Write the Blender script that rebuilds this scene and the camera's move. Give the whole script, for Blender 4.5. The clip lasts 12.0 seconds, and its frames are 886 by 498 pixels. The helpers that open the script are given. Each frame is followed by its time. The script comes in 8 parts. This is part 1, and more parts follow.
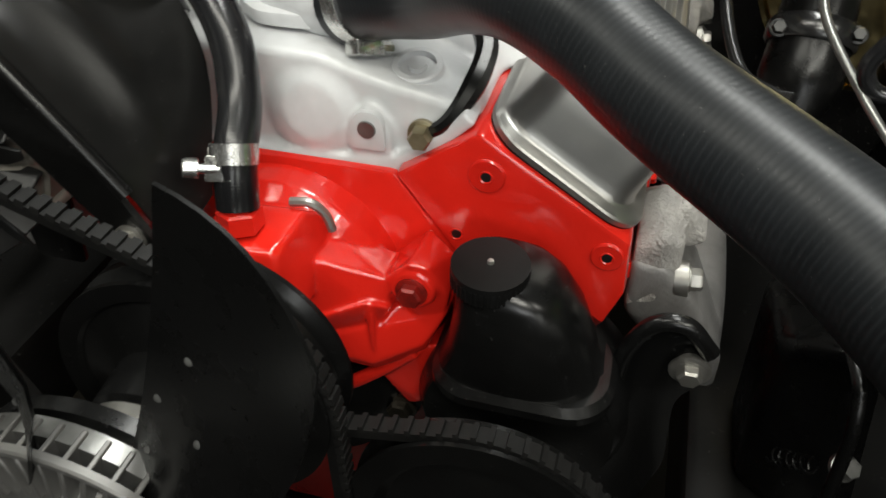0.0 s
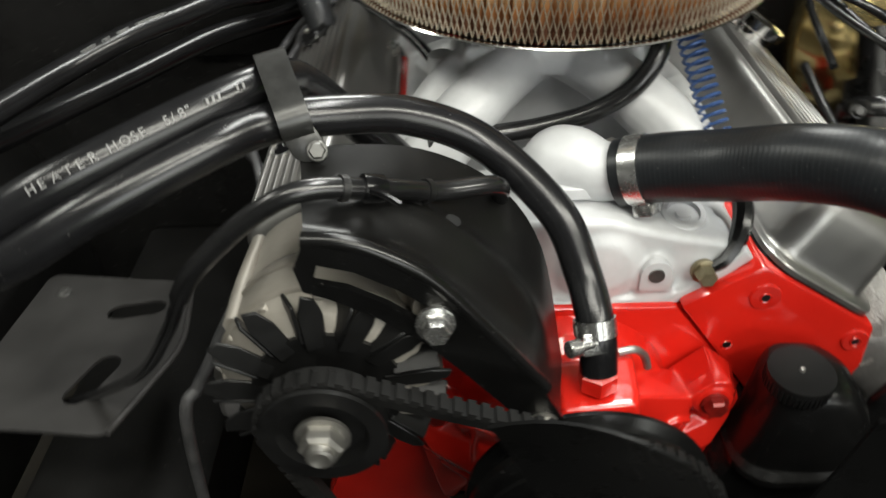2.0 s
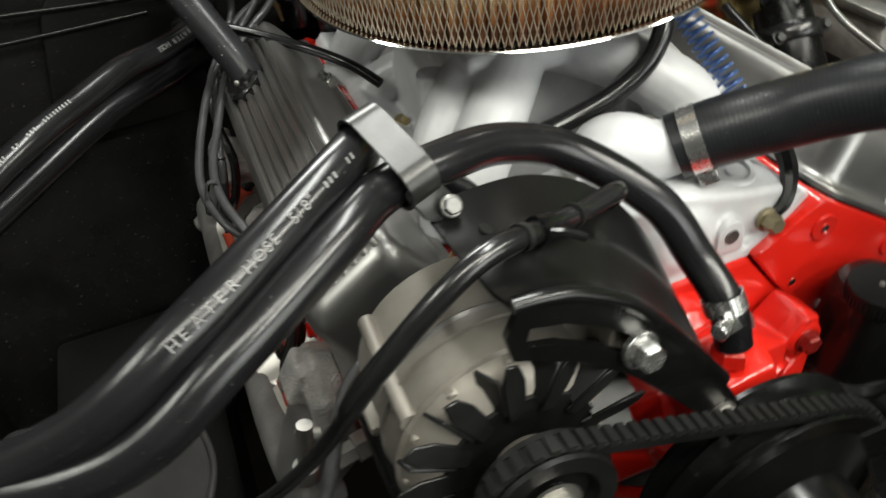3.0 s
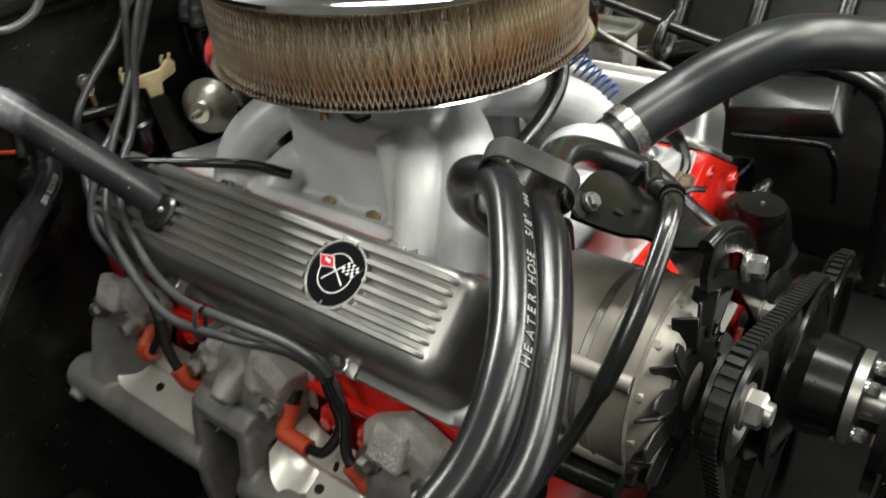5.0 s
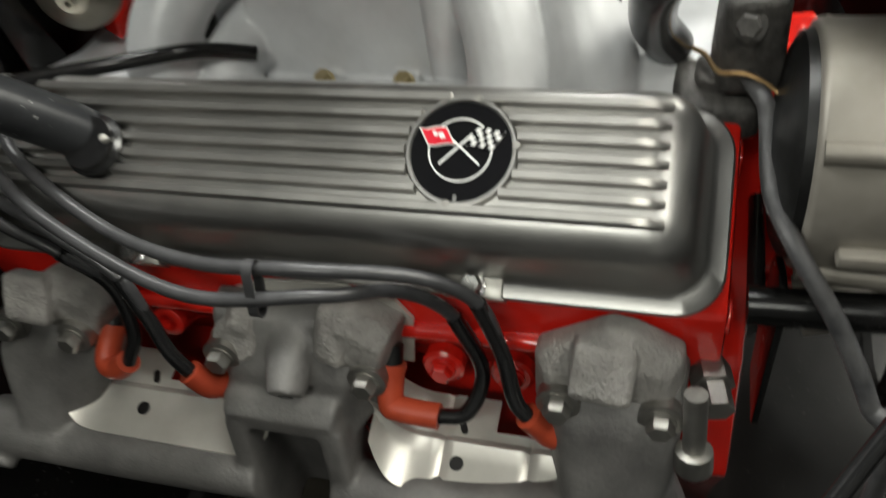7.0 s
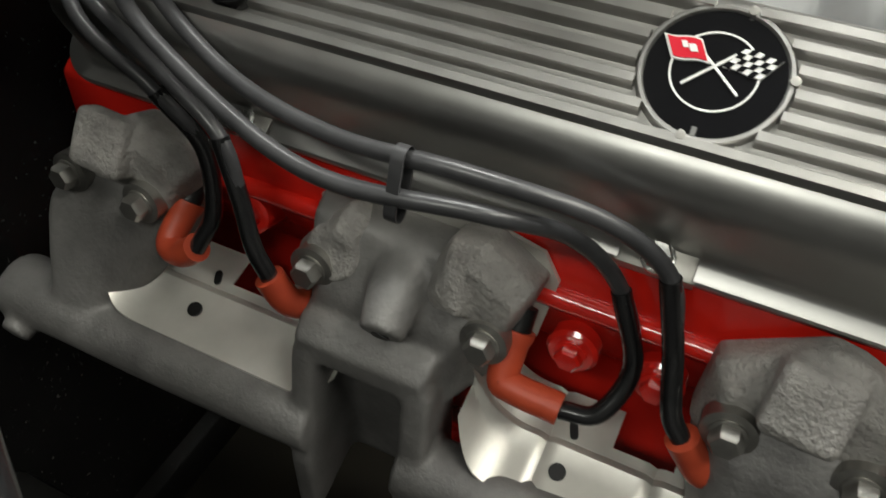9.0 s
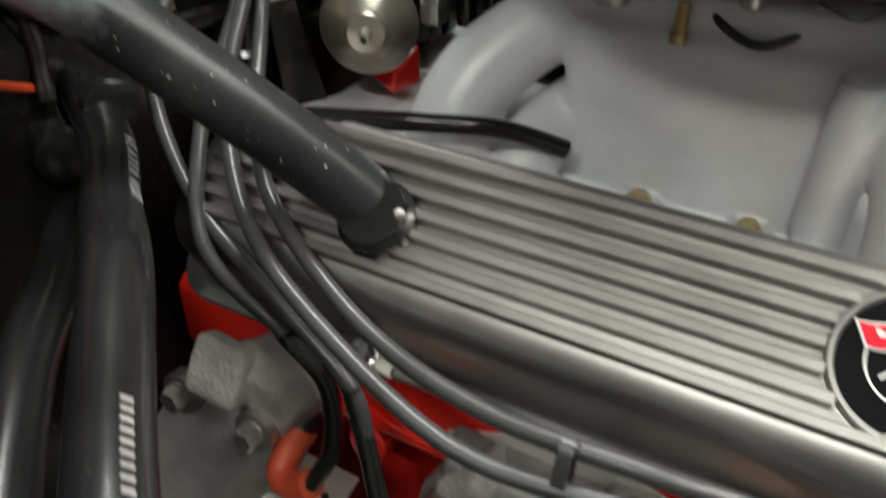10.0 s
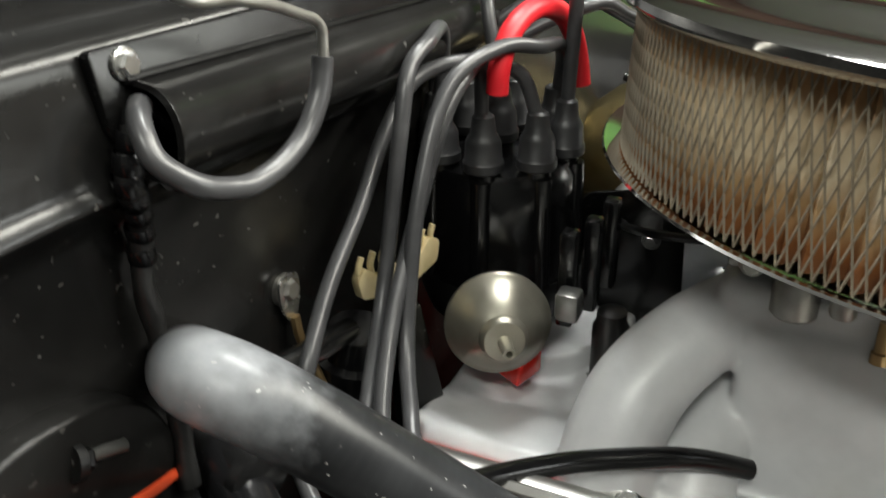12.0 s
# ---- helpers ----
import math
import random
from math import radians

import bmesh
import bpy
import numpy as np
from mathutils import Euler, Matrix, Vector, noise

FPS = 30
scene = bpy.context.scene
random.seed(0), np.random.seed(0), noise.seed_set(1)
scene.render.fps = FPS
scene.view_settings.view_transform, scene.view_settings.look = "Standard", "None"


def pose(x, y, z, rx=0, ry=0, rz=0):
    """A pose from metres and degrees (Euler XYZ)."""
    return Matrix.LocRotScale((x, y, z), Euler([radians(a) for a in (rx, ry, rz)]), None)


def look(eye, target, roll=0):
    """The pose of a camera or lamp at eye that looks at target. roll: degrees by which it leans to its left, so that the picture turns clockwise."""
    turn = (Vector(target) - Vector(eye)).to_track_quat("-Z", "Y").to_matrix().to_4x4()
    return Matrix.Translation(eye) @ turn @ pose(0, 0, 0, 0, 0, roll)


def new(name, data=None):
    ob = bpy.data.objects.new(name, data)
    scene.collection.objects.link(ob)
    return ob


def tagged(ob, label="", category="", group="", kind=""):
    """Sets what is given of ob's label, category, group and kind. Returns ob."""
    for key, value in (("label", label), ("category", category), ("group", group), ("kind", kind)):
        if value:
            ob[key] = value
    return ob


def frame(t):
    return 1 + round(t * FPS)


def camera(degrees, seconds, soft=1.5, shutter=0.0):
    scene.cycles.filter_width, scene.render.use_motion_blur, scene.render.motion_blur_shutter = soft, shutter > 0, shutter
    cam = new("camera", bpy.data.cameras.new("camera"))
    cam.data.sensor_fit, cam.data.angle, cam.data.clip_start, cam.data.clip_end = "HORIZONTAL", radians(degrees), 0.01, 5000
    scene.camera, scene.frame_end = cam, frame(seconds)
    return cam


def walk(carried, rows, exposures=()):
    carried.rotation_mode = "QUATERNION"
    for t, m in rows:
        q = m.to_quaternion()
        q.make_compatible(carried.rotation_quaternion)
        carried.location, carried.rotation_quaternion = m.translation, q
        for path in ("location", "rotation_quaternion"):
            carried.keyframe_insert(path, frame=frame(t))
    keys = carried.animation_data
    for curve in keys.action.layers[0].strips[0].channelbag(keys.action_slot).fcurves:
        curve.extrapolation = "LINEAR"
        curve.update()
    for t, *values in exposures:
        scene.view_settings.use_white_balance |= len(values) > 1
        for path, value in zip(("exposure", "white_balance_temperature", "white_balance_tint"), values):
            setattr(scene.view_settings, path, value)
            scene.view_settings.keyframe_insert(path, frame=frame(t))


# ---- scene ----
cam = camera(58.84, 12.0, 1.5, 0.5)
ROWS = [
    (0.0, pose(0.2142, -0.3901, 1.0004, 51.12, 0.56, 15.48)),
    (0.5, pose(0.2087, -0.3991, 1.0124, 51.07, -1.01, 18.29)),
    (1.0, pose(0.1522, -0.4029, 1.0428, 51.98, -1.75, 17.81)),
    (1.5, pose(0.0534, -0.4244, 1.0913, 52.58, -1.80, 15.05)),
    (2.0, pose(-0.0960, -0.4282, 1.1201, 52.28, 1.83, -0.65)),
    (2.5, pose(-0.2025, -0.3975, 1.1256, 52.07, 4.23, -16.68)),
    (3.0, pose(-0.2745, -0.3454, 1.1293, 50.60, 5.96, -21.70)),
    (3.2, pose(-0.3140, -0.3386, 1.1246, 50.53, 4.55, -28.68)),
    (4.8, pose(-0.5310, -0.2435, 1.1521, 52.69, 6.08, -50.82)),
    (5.0, pose(-0.5402, -0.2271, 1.1548, 54.45, 6.03, -53.18)),
    (5.5, pose(-0.5646, -0.1552, 1.1240, 55.37, 3.49, -61.67)),
    (6.0, pose(-0.5904, -0.0838, 1.1277, 55.27, 5.54, -70.37)),
    (6.5, pose(-0.5744, -0.0317, 1.0994, 53.73, 5.17, -70.04)),
    (7.0, pose(-0.5230, 0.0582, 1.0382, 45.04, 8.01, -75.36)),
    (7.2, pose(-0.5179, 0.0687, 1.0278, 43.64, 6.37, -77.94)),
    (8.8, pose(-0.5097, 0.1395, 0.9523, 46.15, -1.74, -64.19)),
    (9.0, pose(-0.5050, 0.1424, 0.9510, 46.00, -1.19, -63.71)),
    (9.5, pose(-0.4944, 0.1782, 0.9621, 49.45, -0.49, -62.20)),
    (10.0, pose(-0.4716, 0.2122, 0.9899, 53.27, 0.17, -61.01)),
    (10.5, pose(-0.4549, 0.2589, 1.0062, 57.43, 1.03, -60.84)),
    (11.0, pose(-0.4411, 0.2865, 1.0229, 59.34, 1.21, -61.26)),
    (11.5, pose(-0.4394, 0.3206, 1.0337, 61.86, 0.28, -63.85)),
    (12.0, pose(-0.4391, 0.3434, 1.0474, 63.60, 1.20, -65.20)),
]
walk(cam, ROWS, exposures=[(0.0, -0.45), (3.0, -0.15), (5.0, 0.20), (6.0, 0.2), (7.0, 0.2), (8.9, 0.1), (9.5, 0.3), (10.5, 0.42), (12.0, 0.62)])

# ---- world and lamps ----
world = bpy.data.worlds.new("garage_ambient")
scene.world = world
world.use_nodes = True
world.node_tree.nodes["Background"].inputs[0].default_value = (0.9, 0.95, 1.0, 1)
world.node_tree.nodes["Background"].inputs[1].default_value = 3.0


def area_lamp(name, eye, target, sx, sy, watts, colour):
    data = bpy.data.lights.new(name, "AREA")
    data.shape, data.size, data.size_y, data.energy, data.color = "RECTANGLE", sx, sy, watts, colour
    ob = new(name, data)
    ob.matrix_world = look(eye, target)
    return ob


# no ceiling fixtures seen: lamps added overhead, their places tuned to brightness and highlights
area_lamp("unseen_ceiling_lamp", (-1.90, 0.20, 2.66), (-0.30, 0.25, 0.8), 1.0, 0.20, 18, (0.99, 1.0, 0.91))
area_lamp("unseen_ceiling_lamp", (0.38, 0.35, 2.70), (-0.1, 0.3, 0.8), 1.2, 0.25, 40, (0.985, 1.0, 0.95))
area_lamp("unseen_ceiling_lamp", (-0.10, -1.05, 2.66), (0.0, 0.0, 0.7), 2.0, 0.25, 38, (1.0, 0.985, 0.885))
area_lamp("unseen_ceiling_lamp", (1.35, -1.60, 2.62), (0.0, 0.3, 0.8), 2.4, 0.25, 72, (1.0, 0.985, 0.885))
area_lamp("unseen_ceiling_lamp", (-0.05, 2.50, 2.62), (-0.3, 0.35, 0.85), 1.2, 0.3, 62, (0.985, 1.0, 0.95))
# unseen broad lamp ahead of the car, added as soft frontal fill
area_lamp("front_fill_lamp", (1.9, -3.45, 1.35), (0.0, 0.3, 0.85), 3.0, 1.9, 78, (1.0, 1.0, 0.94))

# ---- materials ----


def nodes_of(name):
    m = bpy.data.materials.new(name)
    m.use_nodes = True
    t = m.node_tree
    return m, t, t.nodes["Principled BSDF"]


def ramp(t, fac, stops):
    r = t.nodes.new("ShaderNodeValToRGB")
    r.color_ramp.elements[0].position, r.color_ramp.elements[0].color = stops[0][0], (*stops[0][1], 1)
    r.color_ramp.elements[1].position, r.color_ramp.elements[1].color = stops[-1][0], (*stops[-1][1], 1)
    for p, c in stops[1:-1]:
        r.color_ramp.elements.new(p).color = (*c, 1)
    t.links.new(fac, r.inputs[0])
    return r.outputs[0]


def coords(t, kind="Object"):
    return t.nodes.new("ShaderNodeTexCoord").outputs[kind]


def noise_tex(t, scale, detail=4.0, vec=None, rough=0.6):
    n = t.nodes.new("ShaderNodeTexNoise")
    n.inputs["Scale"].default_value, n.inputs["Detail"].default_value, n.inputs["Roughness"].default_value = scale, detail, rough
    t.links.new(vec if vec else coords(t), n.inputs["Vector"])
    return n.outputs["Fac"]


def mixed(t, fac, a, b):
    m = t.nodes.new("ShaderNodeMix")
    m.data_type = "RGBA"
    for sock, v in ((m.inputs[0], fac), (m.inputs[6], a), (m.inputs[7], b)):
        if isinstance(v, tuple):
            sock.default_value = (*v, 1)
        elif isinstance(v, float):
            sock.default_value = v
        else:
            t.links.new(v, sock)
    return m.outputs[2]


def bumped(t, bsdf, height, strength, dist):
    b = t.nodes.new("ShaderNodeBump")
    b.inputs["Strength"].default_value, b.inputs["Distance"].default_value = strength, dist
    t.links.new(height, b.inputs["Height"])
    t.links.new(b.outputs[0], bsdf.inputs["Normal"])


def surface(name, dark, light, rough=(0.3, 0.5), metal=0.0, coarse=14.0, fine=220.0, bump=0.12, dist=0.0006, coat=0.0, dust=0.0, spec=0.5):
    """Two scales of variation: slow colour drift and stains, fine grain in gloss and relief."""
    m, t, b = nodes_of(name)
    big, small = noise_tex(t, coarse), noise_tex(t, fine, 6.0)
    col = ramp(t, big, [(0.3, dark), (0.7, light)])
    if dust:
        spot = ramp(t, noise_tex(t, fine * 1.6, 2.0), [(0.68, (0, 0, 0)), (0.76, (1, 1, 1))])
        scaled = t.nodes.new("ShaderNodeMath")
        scaled.operation = "MULTIPLY"
        scaled.inputs[1].default_value = dust
        t.links.new(spot, scaled.inputs[0])
        col = mixed(t, scaled.outputs[0], col, (0.32, 0.31, 0.29))
    t.links.new(col, b.inputs["Base Color"])
    r = t.nodes.new("ShaderNodeMapRange")
    r.inputs[3].default_value, r.inputs[4].default_value = rough
    t.links.new(noise_tex(t, coarse * 4, 5.0), r.inputs[0])
    t.links.new(r.outputs[0], b.inputs["Roughness"])
    b.inputs["Metallic"].default_value = metal
    b.inputs["Coat Weight"].default_value = coat
    b.inputs["Coat Roughness"].default_value = 0.07
    b.inputs["Specular IOR Level"].default_value = spec
    if bump:
        bumped(t, b, small, bump, dist)
    return m


RED = surface("red_engine_enamel", (0.58, 0.014, 0.008), (0.70, 0.020, 0.011), (0.12, 0.24), 0.0, 10, 60, 0.5, 0.0016, 0.9)
SILVER = surface("silver_painted_casting", (0.47, 0.477, 0.488), (0.66, 0.667, 0.68), (0.30, 0.44), 0.05, 13, 150, 0.25, 0.0008)
COVER = surface("cast_aluminium_satin", (0.36, 0.356, 0.343), (0.46, 0.453, 0.437), (0.33, 0.45), 0.95, 12, 260, 0.12, 0.0004)
RIBTOP = surface("brushed_aluminium_rib", (0.33, 0.323, 0.309), (0.43, 0.42, 0.40), (0.34, 0.46), 0.95, 16, 300, 0.12, 0.0003)
CLUTCHALU = surface("dulled_clutch_aluminium", (0.15, 0.148, 0.143), (0.23, 0.226, 0.218), (0.4, 0.55), 0.7, 20, 260, 0.15, 0.0004)
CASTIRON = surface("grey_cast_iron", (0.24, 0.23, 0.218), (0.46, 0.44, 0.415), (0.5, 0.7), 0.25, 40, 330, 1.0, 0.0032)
ALTALU = surface("dusty_alternator_aluminium", (0.20, 0.184, 0.158), (0.36, 0.335, 0.295), (0.42, 0.6), 0.4, 16, 240, 0.2, 0.0006)
BLACKPAINT = surface("black_gloss_paint", (0.003, 0.003, 0.003), (0.006, 0.006, 0.006), (0.18, 0.32), 0.0, 16, 260, 0.1, 0.0005, 0.0, 0.08, 0.4)
GLOSSBLACK = surface("glossy_black_wheelhouse_paint", (0.004, 0.004, 0.004), (0.009, 0.009, 0.0088), (0.20, 0.32), 0.0, 9, 160, 0.2, 0.0007, 0.3, 0.08, 0.7)
BLACKBAY = surface("black_satin_bay_paint", (0.005, 0.0049, 0.0047), (0.012, 0.0118, 0.0115), (0.26, 0.40), 0.0, 7, 120, 0.2, 0.0009, 0.0, 0.10, 0.25)
BLACKPLASTIC = surface("black_moulded_plastic", (0.003, 0.003, 0.0033), (0.006, 0.006, 0.0065), (0.14, 0.26), 0.0, 30, 260, 0.08, 0.0003, 0.0, 0.0, 0.45)
FANBLACK = surface("dusty_black_fan_paint", (0.002, 0.002, 0.002), (0.004, 0.004, 0.004), (0.22, 0.34), 0.0, 14, 220, 0.12, 0.0005, 0.0, 0.02, 0.25)
# bay black copied lighter for the firewall, standing in for light, with real specks
FIREWALL = surface("lightened_dusty_black_firewall", (0.006, 0.0059, 0.0058), (0.014, 0.0137, 0.0133), (0.17, 0.28), 0.0, 9, 130, 0.22, 0.0008, 0.0, 0.22, 0.32)
RUBBER = surface("black_rubber", (0.005, 0.005, 0.0054), (0.012, 0.012, 0.0124), (0.18, 0.30), 0.0, 25, 300, 0.12, 0.0004, 0.0, 0.08, 0.7)
WIRE = surface("grey_silicone_wire", (0.034, 0.034, 0.036), (0.060, 0.060, 0.063), (0.26, 0.38), 0.0, 40, 400, 0.1, 0.0003)
TAPE = surface("black_wrapped_tape", (0.004, 0.004, 0.004), (0.014, 0.014, 0.014), (0.25, 0.5), 0.0, 60, 200, 0.5, 0.0012)
TAPEGREY = surface("greyed_wrapped_tape", (0.030, 0.030, 0.032), (0.075, 0.074, 0.074), (0.35, 0.5), 0.0, 50, 200, 0.6, 0.0014)
CLIPSTEEL = surface("dark_satin_clip_steel", (0.035, 0.035, 0.034), (0.07, 0.07, 0.068), (0.24, 0.36), 0.6, 40, 300, 0.1, 0.0003)
CAPBLACK = surface("dull_black_cap_plastic", (0.004, 0.004, 0.004), (0.008, 0.008, 0.008), (0.36, 0.48), 0.0, 40, 300, 0.1, 0.0003, spec=0.2)
ZINC = surface("bright_zinc_plate", (0.55, 0.55, 0.54), (0.72, 0.72, 0.70), (0.18, 0.34), 0.95, 60, 400, 0.1, 0.0002)
STEEL = surface("dull_steel", (0.30, 0.29, 0.27), (0.44, 0.43, 0.40), (0.3, 0.5), 0.9, 50, 400, 0.15, 0.0003)
STEELDARK = surface("dark_spring_steel", (0.16, 0.16, 0.155), (0.28, 0.28, 0.27), (0.22, 0.4), 0.8, 40, 300, 0.1, 0.0003)
YELLOWZINC = surface("yellow_zinc_plate", (0.55, 0.43, 0.20), (0.70, 0.60, 0.38), (0.25, 0.4), 0.95, 30, 300, 0.1, 0.0003)
BRASS = surface("tarnished_brass", (0.35, 0.22, 0.10), (0.5, 0.36, 0.18), (0.3, 0.5), 0.9, 60, 300, 0.2, 0.0003)
SHIELD = surface("stamped_heat_shield_steel", (0.56, 0.545, 0.50), (0.70, 0.68, 0.63), (0.30, 0.44), 0.45, 20, 260, 0.15, 0.0004)
BOOT = surface("orange_silicone_boot", (0.36, 0.045, 0.018), (0.47, 0.068, 0.026), (0.4, 0.55), 0.0, 30, 220, 0.15, 0.0004)
ORANGE = surface("orange_wire_sleeve", (0.72, 0.075, 0.022), (0.82, 0.105, 0.032), (0.4, 0.5), 0.0, 30, 300, 0.05, 0.0002)
REDWIRE = surface("red_ignition_wire", (0.60, 0.012, 0.02), (0.72, 0.02, 0.03), (0.35, 0.5), 0.0, 30, 300, 0.05, 0.0002)
CREAM = surface("cream_nylon", (0.62, 0.50, 0.26), (0.75, 0.64, 0.38), (0.4, 0.55), 0.0, 60, 300, 0.1, 0.0003)
WHITEINK = surface("white_stamped_ink", (0.14, 0.14, 0.138), (0.27, 0.27, 0.266), (0.5, 0.6), 0.0, 60, 300, 0.0)
FADEDINK = surface("faded_stamped_ink", (0.05, 0.05, 0.049), (0.14, 0.14, 0.137), (0.5, 0.6), 0.0, 160, 300, 0.0)
BLUE = surface("blue_lacquered_spring", (0.03, 0.07, 0.20), (0.06, 0.12, 0.30), (0.3, 0.45), 0.3, 60, 300, 0.0)
PAPERWALL = surface("painted_garage_wall", (0.12, 0.122, 0.116), (0.17, 0.172, 0.165), (0.7, 0.9), 0.0, 1.2, 30, 0.15, 0.002)
CEILING = surface("white_garage_ceiling", (0.18, 0.18, 0.177), (0.22, 0.22, 0.215), (0.8, 0.9), 0.0, 1.2, 30, 0.1, 0.002)
# floor colour set near black to stand in for shade under the car
CONCRETE = surface("stained_concrete_in_shade", (0.010, 0.008, 0.005), (0.032, 0.025, 0.016), (0.6, 0.9), 0.0, 5, 60, 0.3, 0.002)
FINBLACK = surface("cast_black_steel", (0.003, 0.003, 0.003), (0.008, 0.008, 0.008), (0.3, 0.5), 0.0, 30, 260, 0.2, 0.0005)
EMBLACK = surface("black_emblem_lacquer", (0.004, 0.004, 0.005), (0.006, 0.006, 0.007), (0.08, 0.14), 0.0, 30, 200, 0.0)
EMRED = surface("red_emblem_lacquer", (0.55, 0.02, 0.035), (0.62, 0.03, 0.05), (0.12, 0.2), 0.0, 30, 200, 0.0)
EMWHITE = surface("white_emblem_lacquer", (0.7, 0.7, 0.68), (0.76, 0.76, 0.74), (0.15, 0.25), 0.0, 30, 200, 0.0)


def chrome_material():
    m, t, b = nodes_of("polished_chrome")
    b.inputs["Base Color"].default_value = (0.78, 0.77, 0.76, 1)
    b.inputs["Metallic"].default_value = 1.0
    r = t.nodes.new("ShaderNodeMapRange")
    r.inputs[3].default_value, r.inputs[4].default_value = 0.03, 0.12
    t.links.new(noise_tex(t, 60.0, 6.0), r.inputs[0])
    t.links.new(r.outputs[0], b.inputs["Roughness"])
    return m


def paper_material():
    """Filter paper: cream pleats, soaked with rusty dust that creeps up unevenly from the lower rim."""
    m, t, b = nodes_of("stained_filter_paper")
    vec = coords(t)
    sep = t.nodes.new("ShaderNodeSeparateXYZ")
    t.links.new(vec, sep.inputs[0])
    up = t.nodes.new("ShaderNodeMapRange")
    up.inputs[1].default_value, up.inputs[2].default_value = 0.900, 0.978
    t.links.new(sep.outputs[2], up.inputs[0])
    wob = t.nodes.new("ShaderNodeMath")
    wob.operation = "MULTIPLY_ADD"
    wob.inputs[1].default_value, wob.inputs[2].default_value = 0.30, -0.15
    t.links.new(noise_tex(t, 30.0, 6.0, vec), wob.inputs[0])
    s = t.nodes.new("ShaderNodeMath")
    t.links.new(up.outputs[0], s.inputs[0])
    t.links.new(wob.outputs[0], s.inputs[1])
    col = ramp(t, s.outputs[0], [(0.06, (0.09, 0.030, 0.010)), (0.22, (0.30, 0.115, 0.03)), (0.40, (0.54, 0.36, 0.18)), (0.56, (0.72, 0.62, 0.455)), (0.80, (0.69, 0.58, 0.415)), (0.96, (0.48, 0.30, 0.15))])
    t.links.new(col, b.inputs["Base Color"])
    b.inputs["Roughness"].default_value = 0.85
    bumped(t, b, noise_tex(t, 900.0, 3.0, vec), 0.2, 0.0004)
    return m


def hose_material(name, pitch, strength, dark, light, rough, flecked=0.0, pale_at=None, spec=0.52):
    """Rubber with fine moulded rings along the hose's length (its first texture coordinate, in metres)."""
    m, t, b = nodes_of(name)
    uv = coords(t, "UV")
    w = t.nodes.new("ShaderNodeTexWave")
    w.inputs["Scale"].default_value = 0.314 / pitch
    w.inputs["Distortion"].default_value = 0.6
    w.inputs["Detail"].default_value = 2.0
    t.links.new(uv, w.inputs["Vector"])
    col = ramp(t, noise_tex(t, 22.0), [(0.3, dark), (0.7, light)])
    spot = ramp(t, noise_tex(t, 420.0, 2.0), [(0.70, (0, 0, 0)), (0.78, (0.25, 0.25, 0.25))])
    col = mixed(t, spot, col, (0.25, 0.24, 0.23))
    # powder caught in the moulded rings, here and there
    caught = t.nodes.new("ShaderNodeMath")
    caught.operation = "MULTIPLY"
    t.links.new(ramp(t, w.outputs["Fac"], [(0.55, (0, 0, 0)), (0.95, (min(0.5, strength * 1.6),) * 3)]), caught.inputs[0])
    t.links.new(noise_tex(t, 130.0, 4.0), caught.inputs[1])
    col = mixed(t, caught.outputs[0], col, (0.10, 0.105, 0.115))
    fleck = ramp(t, noise_tex(t, 380.0, 1.0), [(0.735, (0, 0, 0)), (0.77, (flecked, flecked, flecked))])
    col = mixed(t, fleck, col, (0.55, 0.54, 0.52))
    if pale_at:
        # pale patch round one point of the rubber, its edge broken by noise
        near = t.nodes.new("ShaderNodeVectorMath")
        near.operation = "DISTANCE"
        near.inputs[1].default_value = pale_at
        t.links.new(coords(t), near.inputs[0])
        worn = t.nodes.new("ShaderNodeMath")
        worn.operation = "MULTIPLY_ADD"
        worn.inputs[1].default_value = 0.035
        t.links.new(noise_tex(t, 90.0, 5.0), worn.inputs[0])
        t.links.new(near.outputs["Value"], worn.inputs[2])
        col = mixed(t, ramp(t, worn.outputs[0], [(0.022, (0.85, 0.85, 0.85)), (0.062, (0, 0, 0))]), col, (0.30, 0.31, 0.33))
    t.links.new(col, b.inputs["Base Color"])
    r = t.nodes.new("ShaderNodeMapRange")
    r.inputs[3].default_value, r.inputs[4].default_value = rough
    t.links.new(noise_tex(t, 70.0, 5.0), r.inputs[0])
    t.links.new(r.outputs[0], b.inputs["Roughness"])
    b.inputs["Specular IOR Level"].default_value = spec
    bumped(t, b, w.outputs["Fac"], strength, 0.0006)
    return m


CHROME, PAPER = chrome_material(), paper_material()
RADHOSE = hose_material("ribbed_radiator_hose_rubber", 0.0032, 0.06, (0.006, 0.007, 0.008), (0.012, 0.0135, 0.0155), (0.30, 0.42), spec=0.45)
HEATHOSE = hose_material("cloth_marked_heater_hose_rubber", 0.0017, 0.04, (0.005, 0.005, 0.0055), (0.010, 0.010, 0.011), (0.18, 0.29))
BOOTRUBBER = surface("dull_boot_rubber", (0.018, 0.018, 0.019), (0.036, 0.036, 0.038), (0.34, 0.48), 0.0, 60, 300, 0.1, 0.0003)
BELTRUBBER = surface("worn_belt_rubber", (0.006, 0.006, 0.006), (0.014, 0.0137, 0.0133), (0.4, 0.6), 0.0, 40, 240, 0.3, 0.0006, spec=0.25)

# ---- mesh helpers ----


def finish(bm, angle=38.0):
    bmesh.ops.recalc_face_normals(bm, faces=bm.faces)
    lim = radians(angle)
    for f in bm.faces:
        f.smooth = True
    for e in bm.edges:
        if len(e.link_faces) == 2 and e.calc_face_angle(0.0) > lim:
            e.smooth = False


